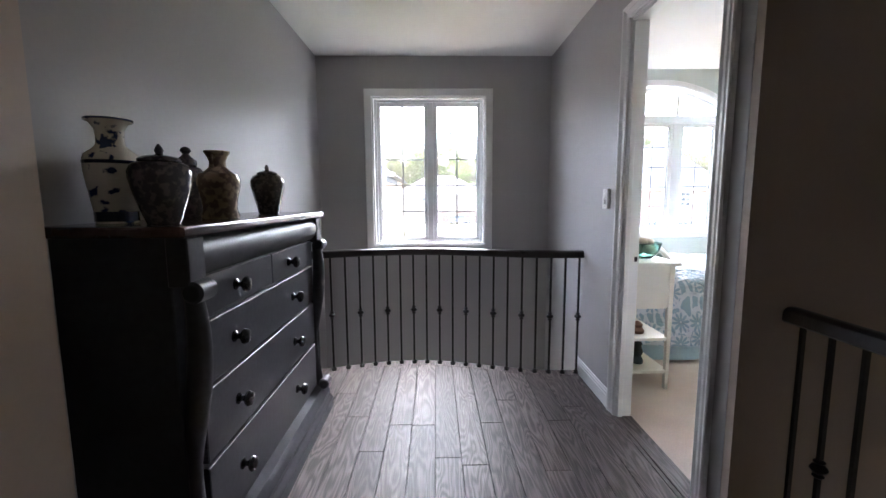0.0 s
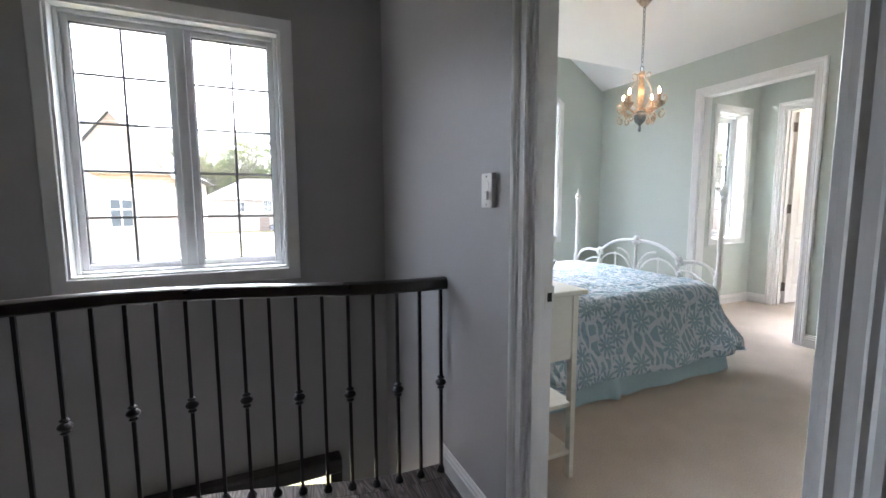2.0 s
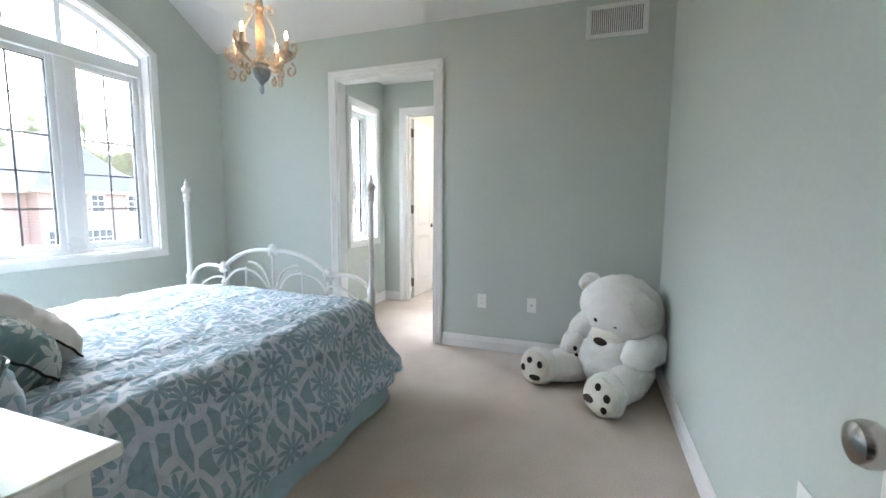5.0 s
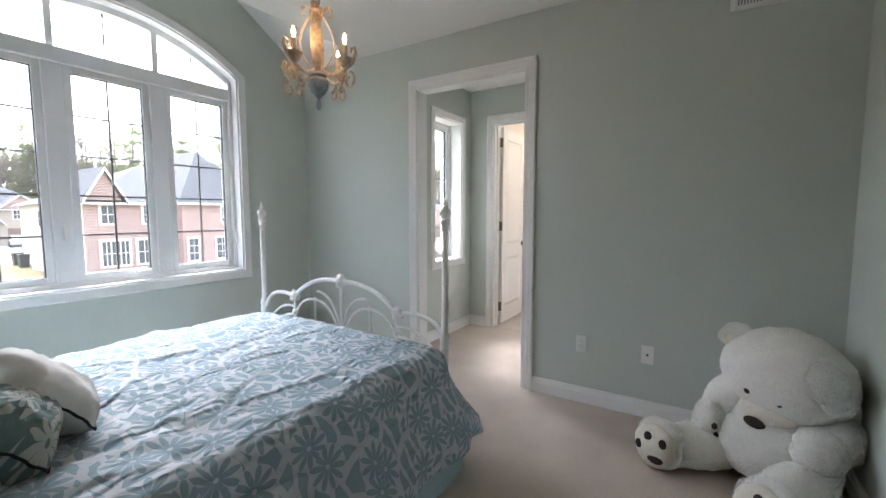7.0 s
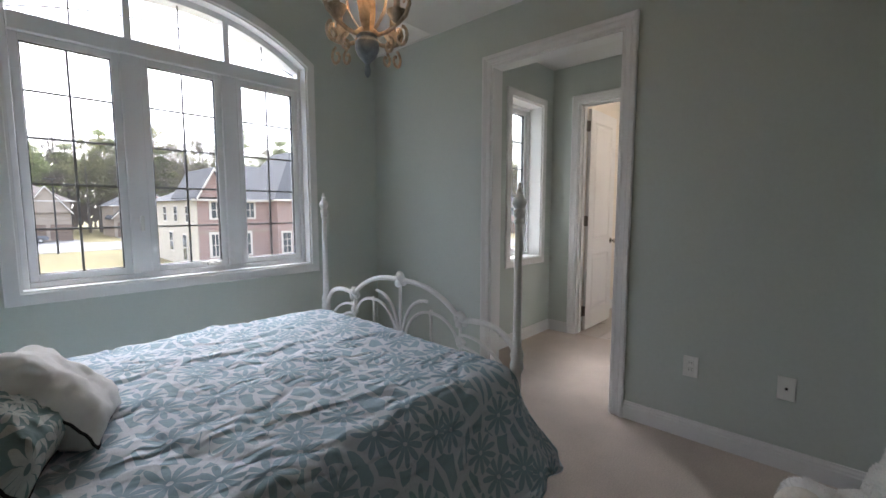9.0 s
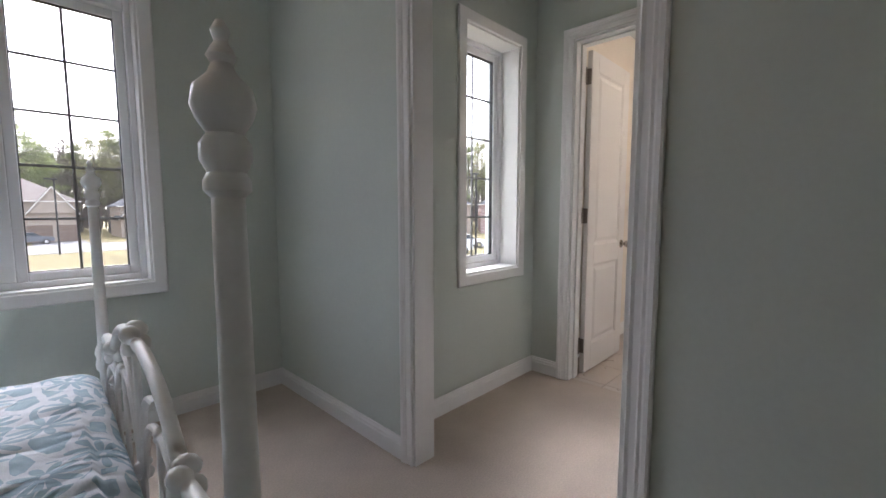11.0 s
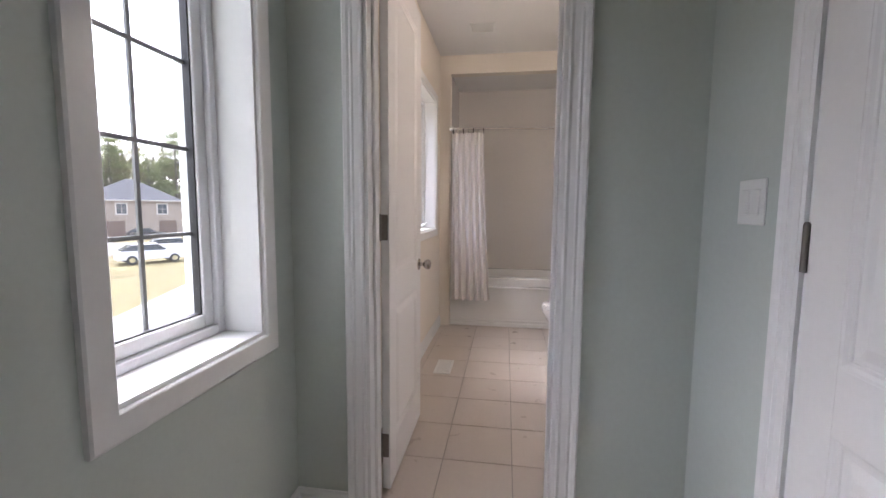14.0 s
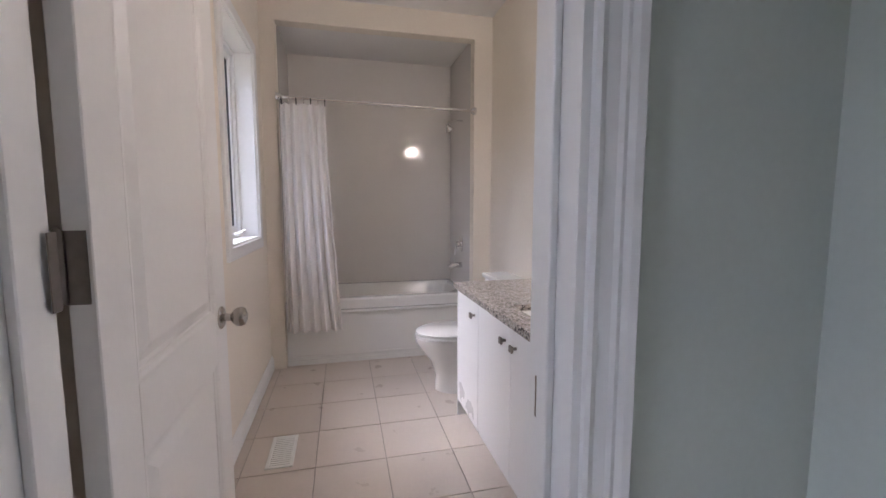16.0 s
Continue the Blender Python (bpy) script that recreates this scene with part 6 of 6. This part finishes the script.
def house(label, m, w, d, eave, rise, wall_m, roof_m, wins, gables=(), garages=(), band=True, hip=1.0):
    """A two-storey house; front along x at y 0, towards -y."""
    h = thing("house", label, "house", "houses along the road", m)
    part("wall", box(B(), -w / 2, w / 2, 0, d, 0, eave), wall_m, h)
    o, r = 0.45, hip * min(w, d) / 2
    bm = B()
    c = [bm.verts.new(v) for v in ((-w / 2 - o, -o, eave - 0.12), (w / 2 + o, -o, eave - 0.12), (w / 2 + o, d + o, eave - 0.12), (-w / 2 - o, d + o, eave - 0.12))]
    t = [bm.verts.new((-w / 2 + r, d / 2, eave + rise)), bm.verts.new((w / 2 - r + 0.01, d / 2, eave + rise))]
    for f in ((c[0], c[1], t[1], t[0]), (c[1], c[2], t[1]), (c[2], c[3], t[0], t[1]), (c[3], c[0], t[0]), (c[3], c[2], c[1], c[0])):
        bm.faces.new(f)
    part("roof", bm, roof_m, h)
    part("gutter", box(B(), -w / 2 - o - 0.06, w / 2 + o + 0.06, -o - 0.1, -o, eave - 0.2, eave - 0.05), HTRIM, h)
    if band:
        part("stone_band", box(B(), -w / 2 - 0.04, w / 2 + 0.04, -0.04, 0.02, eave * 0.5, eave * 0.5 + 0.16), STONE, h)
    for x, z, ww, wh, cols in wins:
        wd = part("window", box(B(), x - ww / 2 - 0.12, x + ww / 2 + 0.12, -0.06, 0.04, z - 0.12, z + wh + 0.16), HTRIM, h)
        for i in range(cols):
            a = x - ww / 2 + ww * i / cols
            part("pane", box(B(), a + 0.05, a + ww / cols - 0.05, -0.09, -0.055, z + 0.02, z + wh - 0.02), DARKGL, wd)
            part("glazing_bar", box(B(), a + ww / cols / 2 - 0.025, a + ww / cols / 2 + 0.025, -0.11, -0.06, z, z + wh), HTRIM, wd)
            part("glazing_bar", box(B(), a, a + ww / cols, -0.11, -0.06, z + wh * 0.5 - 0.025, z + wh * 0.5 + 0.025), HTRIM, wd)
    for x, gw, gz, gh, gm in gables:
        g = part("gable", prism(B(), [(x - gw / 2, gz), (x + gw / 2, gz), (x, gz + gh)], -0.5, d / 2, "y"), gm, h)
        bm = B()
        for s in (-1, 1):
            prism(bm, [(x + s * (gw / 2 + 0.3), gz - 0.25), (x, gz + gh), (x, gz + gh + 0.22), (x + s * (gw / 2 + 0.3), gz - 0.02)], -0.75, d / 2, "y")
        part("gable_roof", bm, roof_m, g)
        bm = B()
        for s in (-1, 1):
            prism(bm, [(x + s * (gw / 2 + 0.3), gz - 0.28), (x, gz + gh - 0.03), (x, gz + gh + 0.2), (x + s * (gw / 2 + 0.3), gz - 0.05)], -0.82, -0.76, "y")
        part("barge_board", bm, HTRIM, g)
    for x, gw in garages:
        gd = part("garage_door", box(B(), x - gw / 2, x + gw / 2, -0.05, 0.02, 0, 2.3), GARAGE, h)
        for k in range(1, 4):
            part("door_groove", box(B(), x - gw / 2, x + gw / 2, -0.06, -0.045, 2.3 * k / 4 - 0.02, 2.3 * k / 4 + 0.02), SLOT, gd)
    return h


brick_house = house("red brick two-storey house with dark grey roof", pose(20.07, 36, GZ), 16.0, 11, 5.16, 3.1, BRICK, SHINGLE,
      [(-6.75, 3.7, 0.75, 1.2, 1), (-4.3, 3.7, 0.7, 1.2, 1), (-6.4, 0.85, 1.6, 1.65, 3), (-4.7, 0.85, 0.8, 1.65, 1)],
      [(-7.0, 1.9, 5.25, 1.95, BRICK)])
part("wing", box(B(), -2.6, 4.2, -1.2, 6, 0, 5.2), BRICK, brick_house)
bm = B()
c = [bm.verts.new(v) for v in ((-3.05, -1.65, 5.1), (4.65, -1.65, 5.1), (4.65, 9, 5.1), (-3.05, 9, 5.1))]
apex = [bm.verts.new((0.8, 3.0, 9.6)), bm.verts.new((0.8, 6.5, 9.6))]
for q in ((c[0], c[1], apex[0]), (c[1], c[2], apex[1], apex[0]), (c[2], c[3], apex[1]), (c[3], c[0], apex[0], apex[1]), (c[3], c[2], c[1], c[0])):
    bm.faces.new(q)
part("wing_roof", bm, SHINGLE, brick_house)
part("gutter", box(B(), -3.1, 4.7, -1.75, -1.65, 5.02, 5.16), HTRIM, brick_house)
for x, z, w, hh in ((0.75, 3.7, 0.8, 1.2), (0.7, 0.85, 1.7, 1.65), (-1.9, 0.85, 0.7, 1.65), (3.2, 3.7, 0.8, 1.2)):
    wd = part("window", box(B(), x - w / 2 - 0.1, x + w / 2 + 0.1, -1.26, -1.19, z - 0.1, z + hh + 0.12), HTRIM, brick_house)
    k = 2 if w < 1.2 else 4
    for i in range(k):
        for jj in range(3):
            part("pane", box(B(), x - w / 2 + w * i / k + 0.03, x - w / 2 + w * (i + 1) / k - 0.03, -1.29, -1.255, z + hh * jj / 3 + 0.03, z + hh * (jj + 1) / 3 - 0.03), DARKGL, wd)
part("side_wall", box(B(), -8.06, -7.99, 0.05, 10.98, 0, 5.04), STUCCO, brick_house, "cream stucco side wall")
for y, z, w, hh in ((2.0, 3.4, 0.7, 1.2), (5.0, 3.4, 0.7, 1.2), (8.0, 3.4, 0.7, 1.2), (3.0, 0.4, 0.8, 2.0), (6.5, 1.0, 0.8, 1.5)):
    wd = part("window", box(B(), -8.11, -8.055, y - w / 2 - 0.1, y + w / 2 + 0.1, z - 0.1, z + hh + 0.1), HTRIM, brick_house)
    for jj in range(2):
        part("pane", box(B(), -8.13, -8.105, y - w / 2, y + w / 2, z + hh * jj / 2 + 0.03, z + hh * (jj + 1) / 2 - 0.03), DARKGL, wd)
house("cream stucco house beside the brick one", pose(15.6, 44, GZ), 5.4, 9, 5.15, 1.5, STUCCO, SHINGLE_B, [(-1.9, 0.9, 0.7, 1.8, 1), (-0.7, 3.3, 0.8, 1.3, 1), (-2.0, 3.3, 0.6, 1.3, 1)])
house("beige stone house with garage and brown roof", pose(0.95, 80, GZ), 17, 12, 5.6, 3.6, STONE, SHINGLE_B,
      [(1.2, 3.3, 1.3, 1.8, 2), (6.0, 4.1, 1.8, 1.5, 2), (-3.0, 3.3, 1.2, 1.6, 1)], [(6.0, 4.8, 3.9, 3.4, STONE), (1.0, 3.4, 5.2, 1.8, STONE)], [(4.6, 2.5), (7.4, 2.3), (0.6, 1.6)])
house("beige house with red gable and two garage doors", pose(19.3, 84, GZ), 9, 10, 5.0, 3.2, STONE, SHINGLE, [(0.6, 3.6, 1.5, 1.2, 2)], [(0.6, 4.4, 5.0, 1.9, BRICK), (-3.0, 3.2, 3.0, 1.9, STONE)], [(-3.0, 2.2), (0.8, 3.2)])
house("beige and red brick house beyond the road", pose(57, 56.5, GZ, 0, 0, -44), 12, 11, 5.3, 3.2, STONE, SHINGLE, [(-4, 3.3, 1.2, 1.4, 1), (-1.2, 3.3, 1.2, 1.4, 1), (3.6, 3.3, 1.2, 1.4, 1)], [], [(-3.2, 4.6), (4.2, 2.2)])
house("red brick house with grey roof beyond the road", pose(65.5, 47, GZ, 0, 0, -48), 10, 10, 5.3, 3.0, BRICK, SHINGLE, [(-2, 3.3, 1.2, 1.4, 1), (2, 3.3, 1.2, 1.4, 1)], [], [(1.5, 4.2)])
house("red brick house at the end of the street", pose(80, 24, GZ, 0, 0, -70), 13, 10, 5.5, 3.2, BRICK, SHINGLE_B, [(-3, 3.3, 1.4, 1.4, 2), (2, 3.3, 1.4, 1.4, 2)], [(2, 4, 5.2, 2.0, STUCCO)], [(-2, 4.6)])
house("peach brick house close by with white trim", pose(-6.6, 19, GZ), 8.5, 10, 5.6, 3.0, PEACH, SHINGLE, [(2.6, 0.8, 1.5, 1.3, 3), (0.2, 0.8, 1.2, 1.5, 2), (2.6, 3.6, 0.7, 1.2, 1), (-2.0, 3.4, 1.4, 1.4, 2)], [(2.6, 3.0, 5.4, 2.0, PEACH)])
house("pale stone house across the lawn", pose(-22, 60, GZ), 14, 11, 5.4, 3.4, STUCCO, SHINGLE, [(-3, 3.4, 1.4, 1.4, 2), (3, 3.4, 1.4, 1.4, 2)], [(3, 5, 5.0, 2.4, STONE)], [(-3, 4.6)])
own = thing("eave_corner", "shingled eave corner of the same house with a white gutter", "roof")
part("roof_slope", prism(B(), [(-4.2, 2.6), (-1.30, 1.32), (-1.30, 1.42), (-4.2, 2.72)], 5.0, 8.2, "y"), SHINGLE, own)
part("gutter", box(B(), -1.30, -1.16, 4.95, 8.25, 1.28, 1.42, 0.02, 2), TRIM, own, "white metal gutter")
part("downpipe", tube(B(), [(-1.24, 5.2, 1.28), (-1.26, 5.2, 1.1), (-1.7, 5.2, 0.9), (-1.75, 5.2, 0.6), (-1.75, 5.2, GZ)], 0.04, 8), STUCCO, own)
part("soffit_wall", box(B(), -4.0, -1.8, 5.15, 8.0, GZ, 1.32), PEACH, own)


def car(label, m, col):
    c = thing("car", label, "car", "parked cars", m)
    paint = mat("car_paint", col, 0.25, var=0.02, coat=0.6)
    bm = B()
    prof = [(-2.2, 0.35), (2.2, 0.35), (2.25, 0.75), (1.9, 0.92), (1.0, 1.0), (-2.0, 1.02), (-2.25, 0.8)]
    prism(bm, prof, -0.88, 0.88, "y")
    part("body", bm, paint, c)
    part("cabin", prism(B(), [(1.0, 1.0), (0.35, 1.45), (-1.3, 1.46), (-2.0, 1.02)], -0.72, 0.72, "y"), DARKGL, c)
    part("roof", box(B(), -1.3, 0.4, -0.73, 0.73, 1.44, 1.49, 0.03, 2), paint, c)
    for x in (-1.35, 1.4):
        for y in (-0.86, 0.86):
            wm = part("tyre", lathe(B(), [(0.33, -0.1), (0.34, 0.0), (0.33, 0.1)], (x, y, 0.33), 18, Euler((radians(90), 0, 0)).to_matrix().to_4x4()), SLOT, c)
            part("rim", lathe(B(), [(0.19, -0.105), (0.19, 0.105)], (x, y, 0.33), 14, Euler((radians(90), 0, 0)).to_matrix().to_4x4()), CHROME, wm)


car("grey sedan parked on a driveway", pose(4.4, 76.5, GZ + 0.035, 0, 0, 8), (0.12, 0.13, 0.15))
car("silver car parked before a garage", pose(18.4, 79, GZ + 0.035, 0, 0, 80), (0.35, 0.37, 0.40))
car("white sedan parked by the road", pose(33.0, 31.0, GZ, 0, 0, -35), (0.75, 0.75, 0.75))
car("white sedan parked by the road", pose(38.8, 34.0, GZ + 0.03, 0, 0, -35), (0.75, 0.75, 0.76))
car("black pickup parked in a driveway", pose(53.5, 51.0, GZ, 0, 0, -40), (0.02, 0.02, 0.022))
bin_ = thing("rubbish_bin", "dark wheeled rubbish bin on the lawn", "rubbish bin", "bins by the house", pose(12.0, 49, GZ))
part("bin_body", prism(B(), [(-0.25, 0.0), (0.25, 0.0), (0.32, 1.0), (-0.32, 1.0)], -0.3, 0.3, "y"), SLOT, bin_)
part("bin_lid", box(B(), -0.36, 0.36, -0.36, 0.34, 1.0, 1.08, 0.03), SLOT, bin_)
copy_thing(bin_, pose(12.2, 51.5, GZ))


def tree(kind, x, y, h, seed):
    rng = random.Random(seed)
    t = thing("tree", {"pine": "tall dark green pine in the wood", "light": "pale green spring tree in the wood", "bare": "bare grey-brown tree in the wood"}[kind], "tree", "trees of the wood", pose(x, y, GZ))
    lean = rng.uniform(-0.3, 0.3)
    trunk = [(lean * s, 0.15 * lean * s * s, h * s * 0.97) for s in [i / 6 for i in range(7)]]
    bm = tube(B(), trunk, [0.22 * h / 14 * (1 - 0.9 * i / 6) + 0.02 for i in range(7)], 6)
    limbs = []
    n = 34
    for i in range(n):
        s = rng.uniform(0.25, 0.95)
        a = rng.uniform(0, 6.283)
        L = h * (0.25 * (1.05 - s) + 0.05) * rng.uniform(0.6, 1.2) * (1.0 if kind == "pine" else 1.5)
        up = rng.uniform(-0.05, 0.15) if kind == "pine" else rng.uniform(0.5, 1.1)
        p0 = Vector((lean * s, 0, h * s))
        p1 = p0 + Vector((math.cos(a), math.sin(a), up)) * L
        limbs.append((p0, p1))
        tube(bm, [p0, (p0 + p1) / 2 + Vector((0, 0, -0.03 * L)), p1], [0.05, 0.035, 0.012], 4)
    part("trunk", bm, BARK if kind != "bare" else TWIG, t)
    vs, fs = [], []
    count = {"pine": 170, "light": 150, "bare": 60}[kind]
    for p0, p1 in limbs:
        for k in range(count):
            s = rng.uniform(0.2, 1.08)
            c = p0.lerp(p1, s) + Vector((rng.gauss(0, 0.034 * h), rng.gauss(0, 0.034 * h), rng.gauss(0, 0.014 * h if kind == "pine" else 0.03 * h)))
            e = (rng.uniform(0.06, 0.16) if kind != "bare" else rng.uniform(0.25, 0.6)) * h / 14
            u = Vector((rng.gauss(0, 1), rng.gauss(0, 1), rng.gauss(0, 0.5))).normalized()
            w = u.orthogonal().normalized() * (e * (0.45 if kind != "bare" else 0.035))
            i = len(vs)
            vs += [c - u * e, c + w, c + u * e, c - w]
            fs.append((i, i + 1, i + 2, i + 3))
    me = bpy.data.meshes.new("crown")
    me.from_pydata([tuple(v) for v in vs], [], fs)
    me.materials.append({"pine": NEEDLE, "light": NEEDLE_Y, "bare": TWIG}[kind])
    ob = new("crown", me)
    ob.parent = t
    return t


kinds = ["pine", "light", "bare", "pine", "bare", "light"]
protos = [tree(k, 0, 90, 15, 11 + i) for i, k in enumerate(kinds)]
rng = random.Random(5)
for i, p in enumerate(protos):
    p.matrix_world = pose(-20 + 9 * i, 102 + rng.uniform(-3, 3), GZ, 0, 0, rng.uniform(0, 360))
for i in range(120):
    a = radians(-42 + 100 * (i + rng.uniform(0, 1)) / 120)
    r = rng.uniform(100, 118)
    k = rng.choice(range(6))
    o = copy_thing(protos[k], pose(r * math.sin(a), r * math.cos(a), GZ, 0, 0, rng.uniform(0, 360)))
    s = rng.uniform(1.0, 1.42)
    o.scale = (s, s, s * rng.uniform(0.9, 1.15))
vs, fs = [], []
for i in range(14000):
    a = radians(-60 + 140 * rng.random())
    r, h = rng.uniform(118, 132), 15 * rng.random() ** 0.8
    c, e = Vector((r * math.sin(a), r * math.cos(a), GZ + h)), rng.uniform(0.4, 1.2)
    i0 = len(vs)
    u = Vector((math.cos(a), -math.sin(a), 0)) * e * rng.uniform(0.3, 0.8)
    vs += [c - u, c + Vector((0, 0, e * 1.4)) + u * 0.3, c + u, c - Vector((0, 0, e))]
    fs.append((i0, i0 + 1, i0 + 2, i0 + 3))
me = bpy.data.meshes.new("far_woods")
me.from_pydata([tuple(v) for v in vs], [], fs)
me.materials.append(TWIG)
tagged(new("far_woods", me), "dense grey-brown woods behind the houses", "woods", "", "stuff")
pole = thing("street_lamp", "tall dark street lamp by the road", "street lamp", at=pose(30.5, 25.5, GZ))
part("post", tube(B(), [(0, 0, 0), (0, 0, 7.2)], [0.09, 0.06], 8), IRON, pole)
part("lamp_head", box(B(), -0.7, 0.25, -0.1, 0.1, 7.2, 7.32, 0.03), IRON, pole)
pole2 = copy_thing(pole, pose(6.1, 57.5, GZ))


# ---- floor pieces ----
def wood_floor():
    m = bpy.data.materials.new("cerused_oak")
    m.use_nodes = True
    n, l = m.node_tree.nodes, m.node_tree.links
    p = n["Principled BSDF"]
    p.inputs["Specular IOR Level"].default_value = 0.26
    tc, oi = n.new("ShaderNodeTexCoord"), n.new("ShaderNodeObjectInfo")
    off = n.new("ShaderNodeVectorMath")
    off.operation = "MULTIPLY_ADD"
    off.inputs[1].default_value = (17.0, 9.0, 0)
    comb = n.new("ShaderNodeCombineXYZ")
    l.new(oi.outputs["Random"], comb.inputs[0]), l.new(oi.outputs["Random"], comb.inputs[1])
    l.new(comb.outputs[0], off.inputs[0]), l.new(tc.outputs["Object"], off.inputs[2])
    mp = n.new("ShaderNodeMapping")
    mp.inputs["Scale"].default_value = (9.0, 1.1, 1)
    l.new(off.outputs[0], mp.inputs["Vector"])
    a = n.new("ShaderNodeTexNoise")
    a.inputs["Scale"].default_value, a.inputs["Detail"].default_value, a.inputs["Distortion"].default_value = 1.0, 2.0, 0.4
    l.new(mp.outputs[0], a.inputs["Vector"])
    w = n.new("ShaderNodeMath")
    w.operation = "MULTIPLY"
    w.inputs[1].default_value = 120.0
    s = n.new("ShaderNodeMath")
    s.operation = "SINE"
    l.new(a.outputs[0], w.inputs[0]), l.new(w.outputs[0], s.inputs[0])
    mp2 = n.new("ShaderNodeMapping")
    mp2.inputs["Scale"].default_value = (160, 5, 1)
    l.new(off.outputs[0], mp2.inputs["Vector"])
    b = n.new("ShaderNodeTexNoise")
    b.inputs["Scale"].default_value = 1.0
    l.new(mp2.outputs[0], b.inputs["Vector"])
    mix = n.new("ShaderNodeMath")
    mix.operation = "MULTIPLY_ADD"
    mix.inputs[1].default_value = 0.2
    l.new(s.outputs[0], mix.inputs[0]), l.new(b.outputs[0], mix.inputs[2])
    cr = n.new("ShaderNodeValToRGB")
    e = cr.color_ramp.elements
    e[0].position, e[0].color = 0.30, (0.038, 0.029, 0.026, 1)
    e[1].position, e[1].color = 0.86, (0.135, 0.112, 0.103, 1)
    l.new(mix.outputs[0], cr.inputs[0])
    hs = n.new("ShaderNodeHueSaturation")
    mr = n.new("ShaderNodeMapRange")
    mr.inputs["To Min"].default_value, mr.inputs["To Max"].default_value = 0.7, 1.35
    l.new(oi.outputs["Random"], mr.inputs["Value"]), l.new(mr.outputs[0], hs.inputs["Value"])
    l.new(cr.outputs[0], hs.inputs["Color"]), l.new(hs.outputs[0], p.inputs["Base Color"])
    rr = n.new("ShaderNodeMapRange")
    rr.inputs["From Min"].default_value, rr.inputs["From Max"].default_value = 0.2, 0.9
    rr.inputs["To Min"].default_value, rr.inputs["To Max"].default_value = 0.54, 0.42
    l.new(mix.outputs[0], rr.inputs["Value"]), l.new(rr.outputs[0], p.inputs["Roughness"])
    bp = n.new("ShaderNodeBump")
    bp.inputs["Strength"].default_value, bp.inputs["Distance"].default_value = 0.35, 0.002
    l.new(mix.outputs[0], bp.inputs["Height"]), l.new(bp.outputs[0], p.inputs["Normal"])
    return m


OAK = wood_floor()
hall_floor = bpy.data.objects["floor_hall"]


def plank(x0, x1, y0, y1, curved=False):
    """One floor board with eased edges; the last of a row follows the curved edge."""
    g = 0.0012
    x0, x1, y0, y1 = x0 + g, x1 - g, y0 + g, y1 - g
    if curved:
        poly = [(x0, y0), (x1, y0)] + [(x0 + (x1 - x0) * k / 4, edge_y(x0 + (x1 - x0) * k / 4) - 0.085) for k in (4, 3, 2, 1, 0)]
    else:
        poly = [(x0, y0), (x1, y0), (x1, y1), (x0, y1)]
    bm = B()
    cx, cy = (x0 + x1) / 2, (y0 + y1) / 2
    lows = [bm.verts.new((x, y, -0.015)) for x, y in poly]
    mids = [bm.verts.new((x, y, -0.0015)) for x, y in poly]
    tops = [bm.verts.new((x + (0.0015 if x < cx else -0.0015), y + (0.0015 if y < cy else -0.0015), 0.0)) for x, y in poly]
    bm.faces.new(tops)
    k = len(poly)
    for a, b in ((lows, mids), (mids, tops)):
        for i in range(k):
            bm.faces.new((a[i], a[(i + 1) % k], b[(i + 1) % k], b[i]))
    part("plank", bm, OAK, hall_floor)


rng = random.Random(3)
PW = 0.128
x = HX0 + 0.004
while x < HX1 + 0.10:
    x1 = min(x + PW, HX1 + 0.10)
    limit = edge_y((x + x1) / 2) - 0.085
    y = -1.6 + rng.uniform(-0.8, 0.0)
    while y < limit - 0.25:
        nxt = y + rng.uniform(0.7, 1.5)
        last = nxt > limit - 0.3
        if x < HX1:
            plank(x, min(x1, HX1), max(y, -1.6), nxt, last) if nxt > -1.6 else None
        y = nxt
        if last:
            break
    x = x1
part("plank", box(B(), HX1 + 0.001, 1.045, D1[0] + 0.016, D1[1] - 0.016, -0.015, 0.003, 0.002), OAK, hall_floor)
bm, rows = B(), []
for x in np.linspace(HX0 + 0.002, HX1 - 0.002, 40):
    y = edge_y(x)
    rows.append([bm.verts.new((x, yy, z)) for yy, z in ((y - 0.084, -0.015), (y - 0.084, 0.0), (y + 0.012, 0.0), (y + 0.022, -0.008), (y + 0.022, -0.022), (y + 0.01, -0.03), (y + 0.006, -0.27), (y - 0.01, -0.27))])
for a, b in zip(rows, rows[1:]):
    for k in range(8):
        bm.faces.new((a[k], a[(k + 1) % 8], b[(k + 1) % 8], b[k]))
part("nosing", bm, OAK, hall_floor, "curved wooden nosing at the open edge")

TILE = mat("beige_ceramic_tile", (0.60, 0.53, 0.47), 0.30, var=0.03, scale=7, fine=50, per=0.04)
bath_floor = bpy.data.objects["floor_bath"]
TP = 0.3365
for i in range(-5, 5):
    for j in range(-4, 5):
        x0, y0 = 7.265 + i * TP, 3.560 + j * 0.335
        a0, a1, b0, b1 = max(x0, 5.86), min(x0 + TP, 8.66), max(y0, TY0), min(y0 + 0.335, TY1)
        if a1 - a0 > 0.02 and b1 - b0 > 0.02:
            part("tile", box(B(), a0 + 0.002, a1 - 0.002, b0 + 0.002, b1 - 0.002, -0.006, 0.0, 0.0012), TILE, bath_floor)
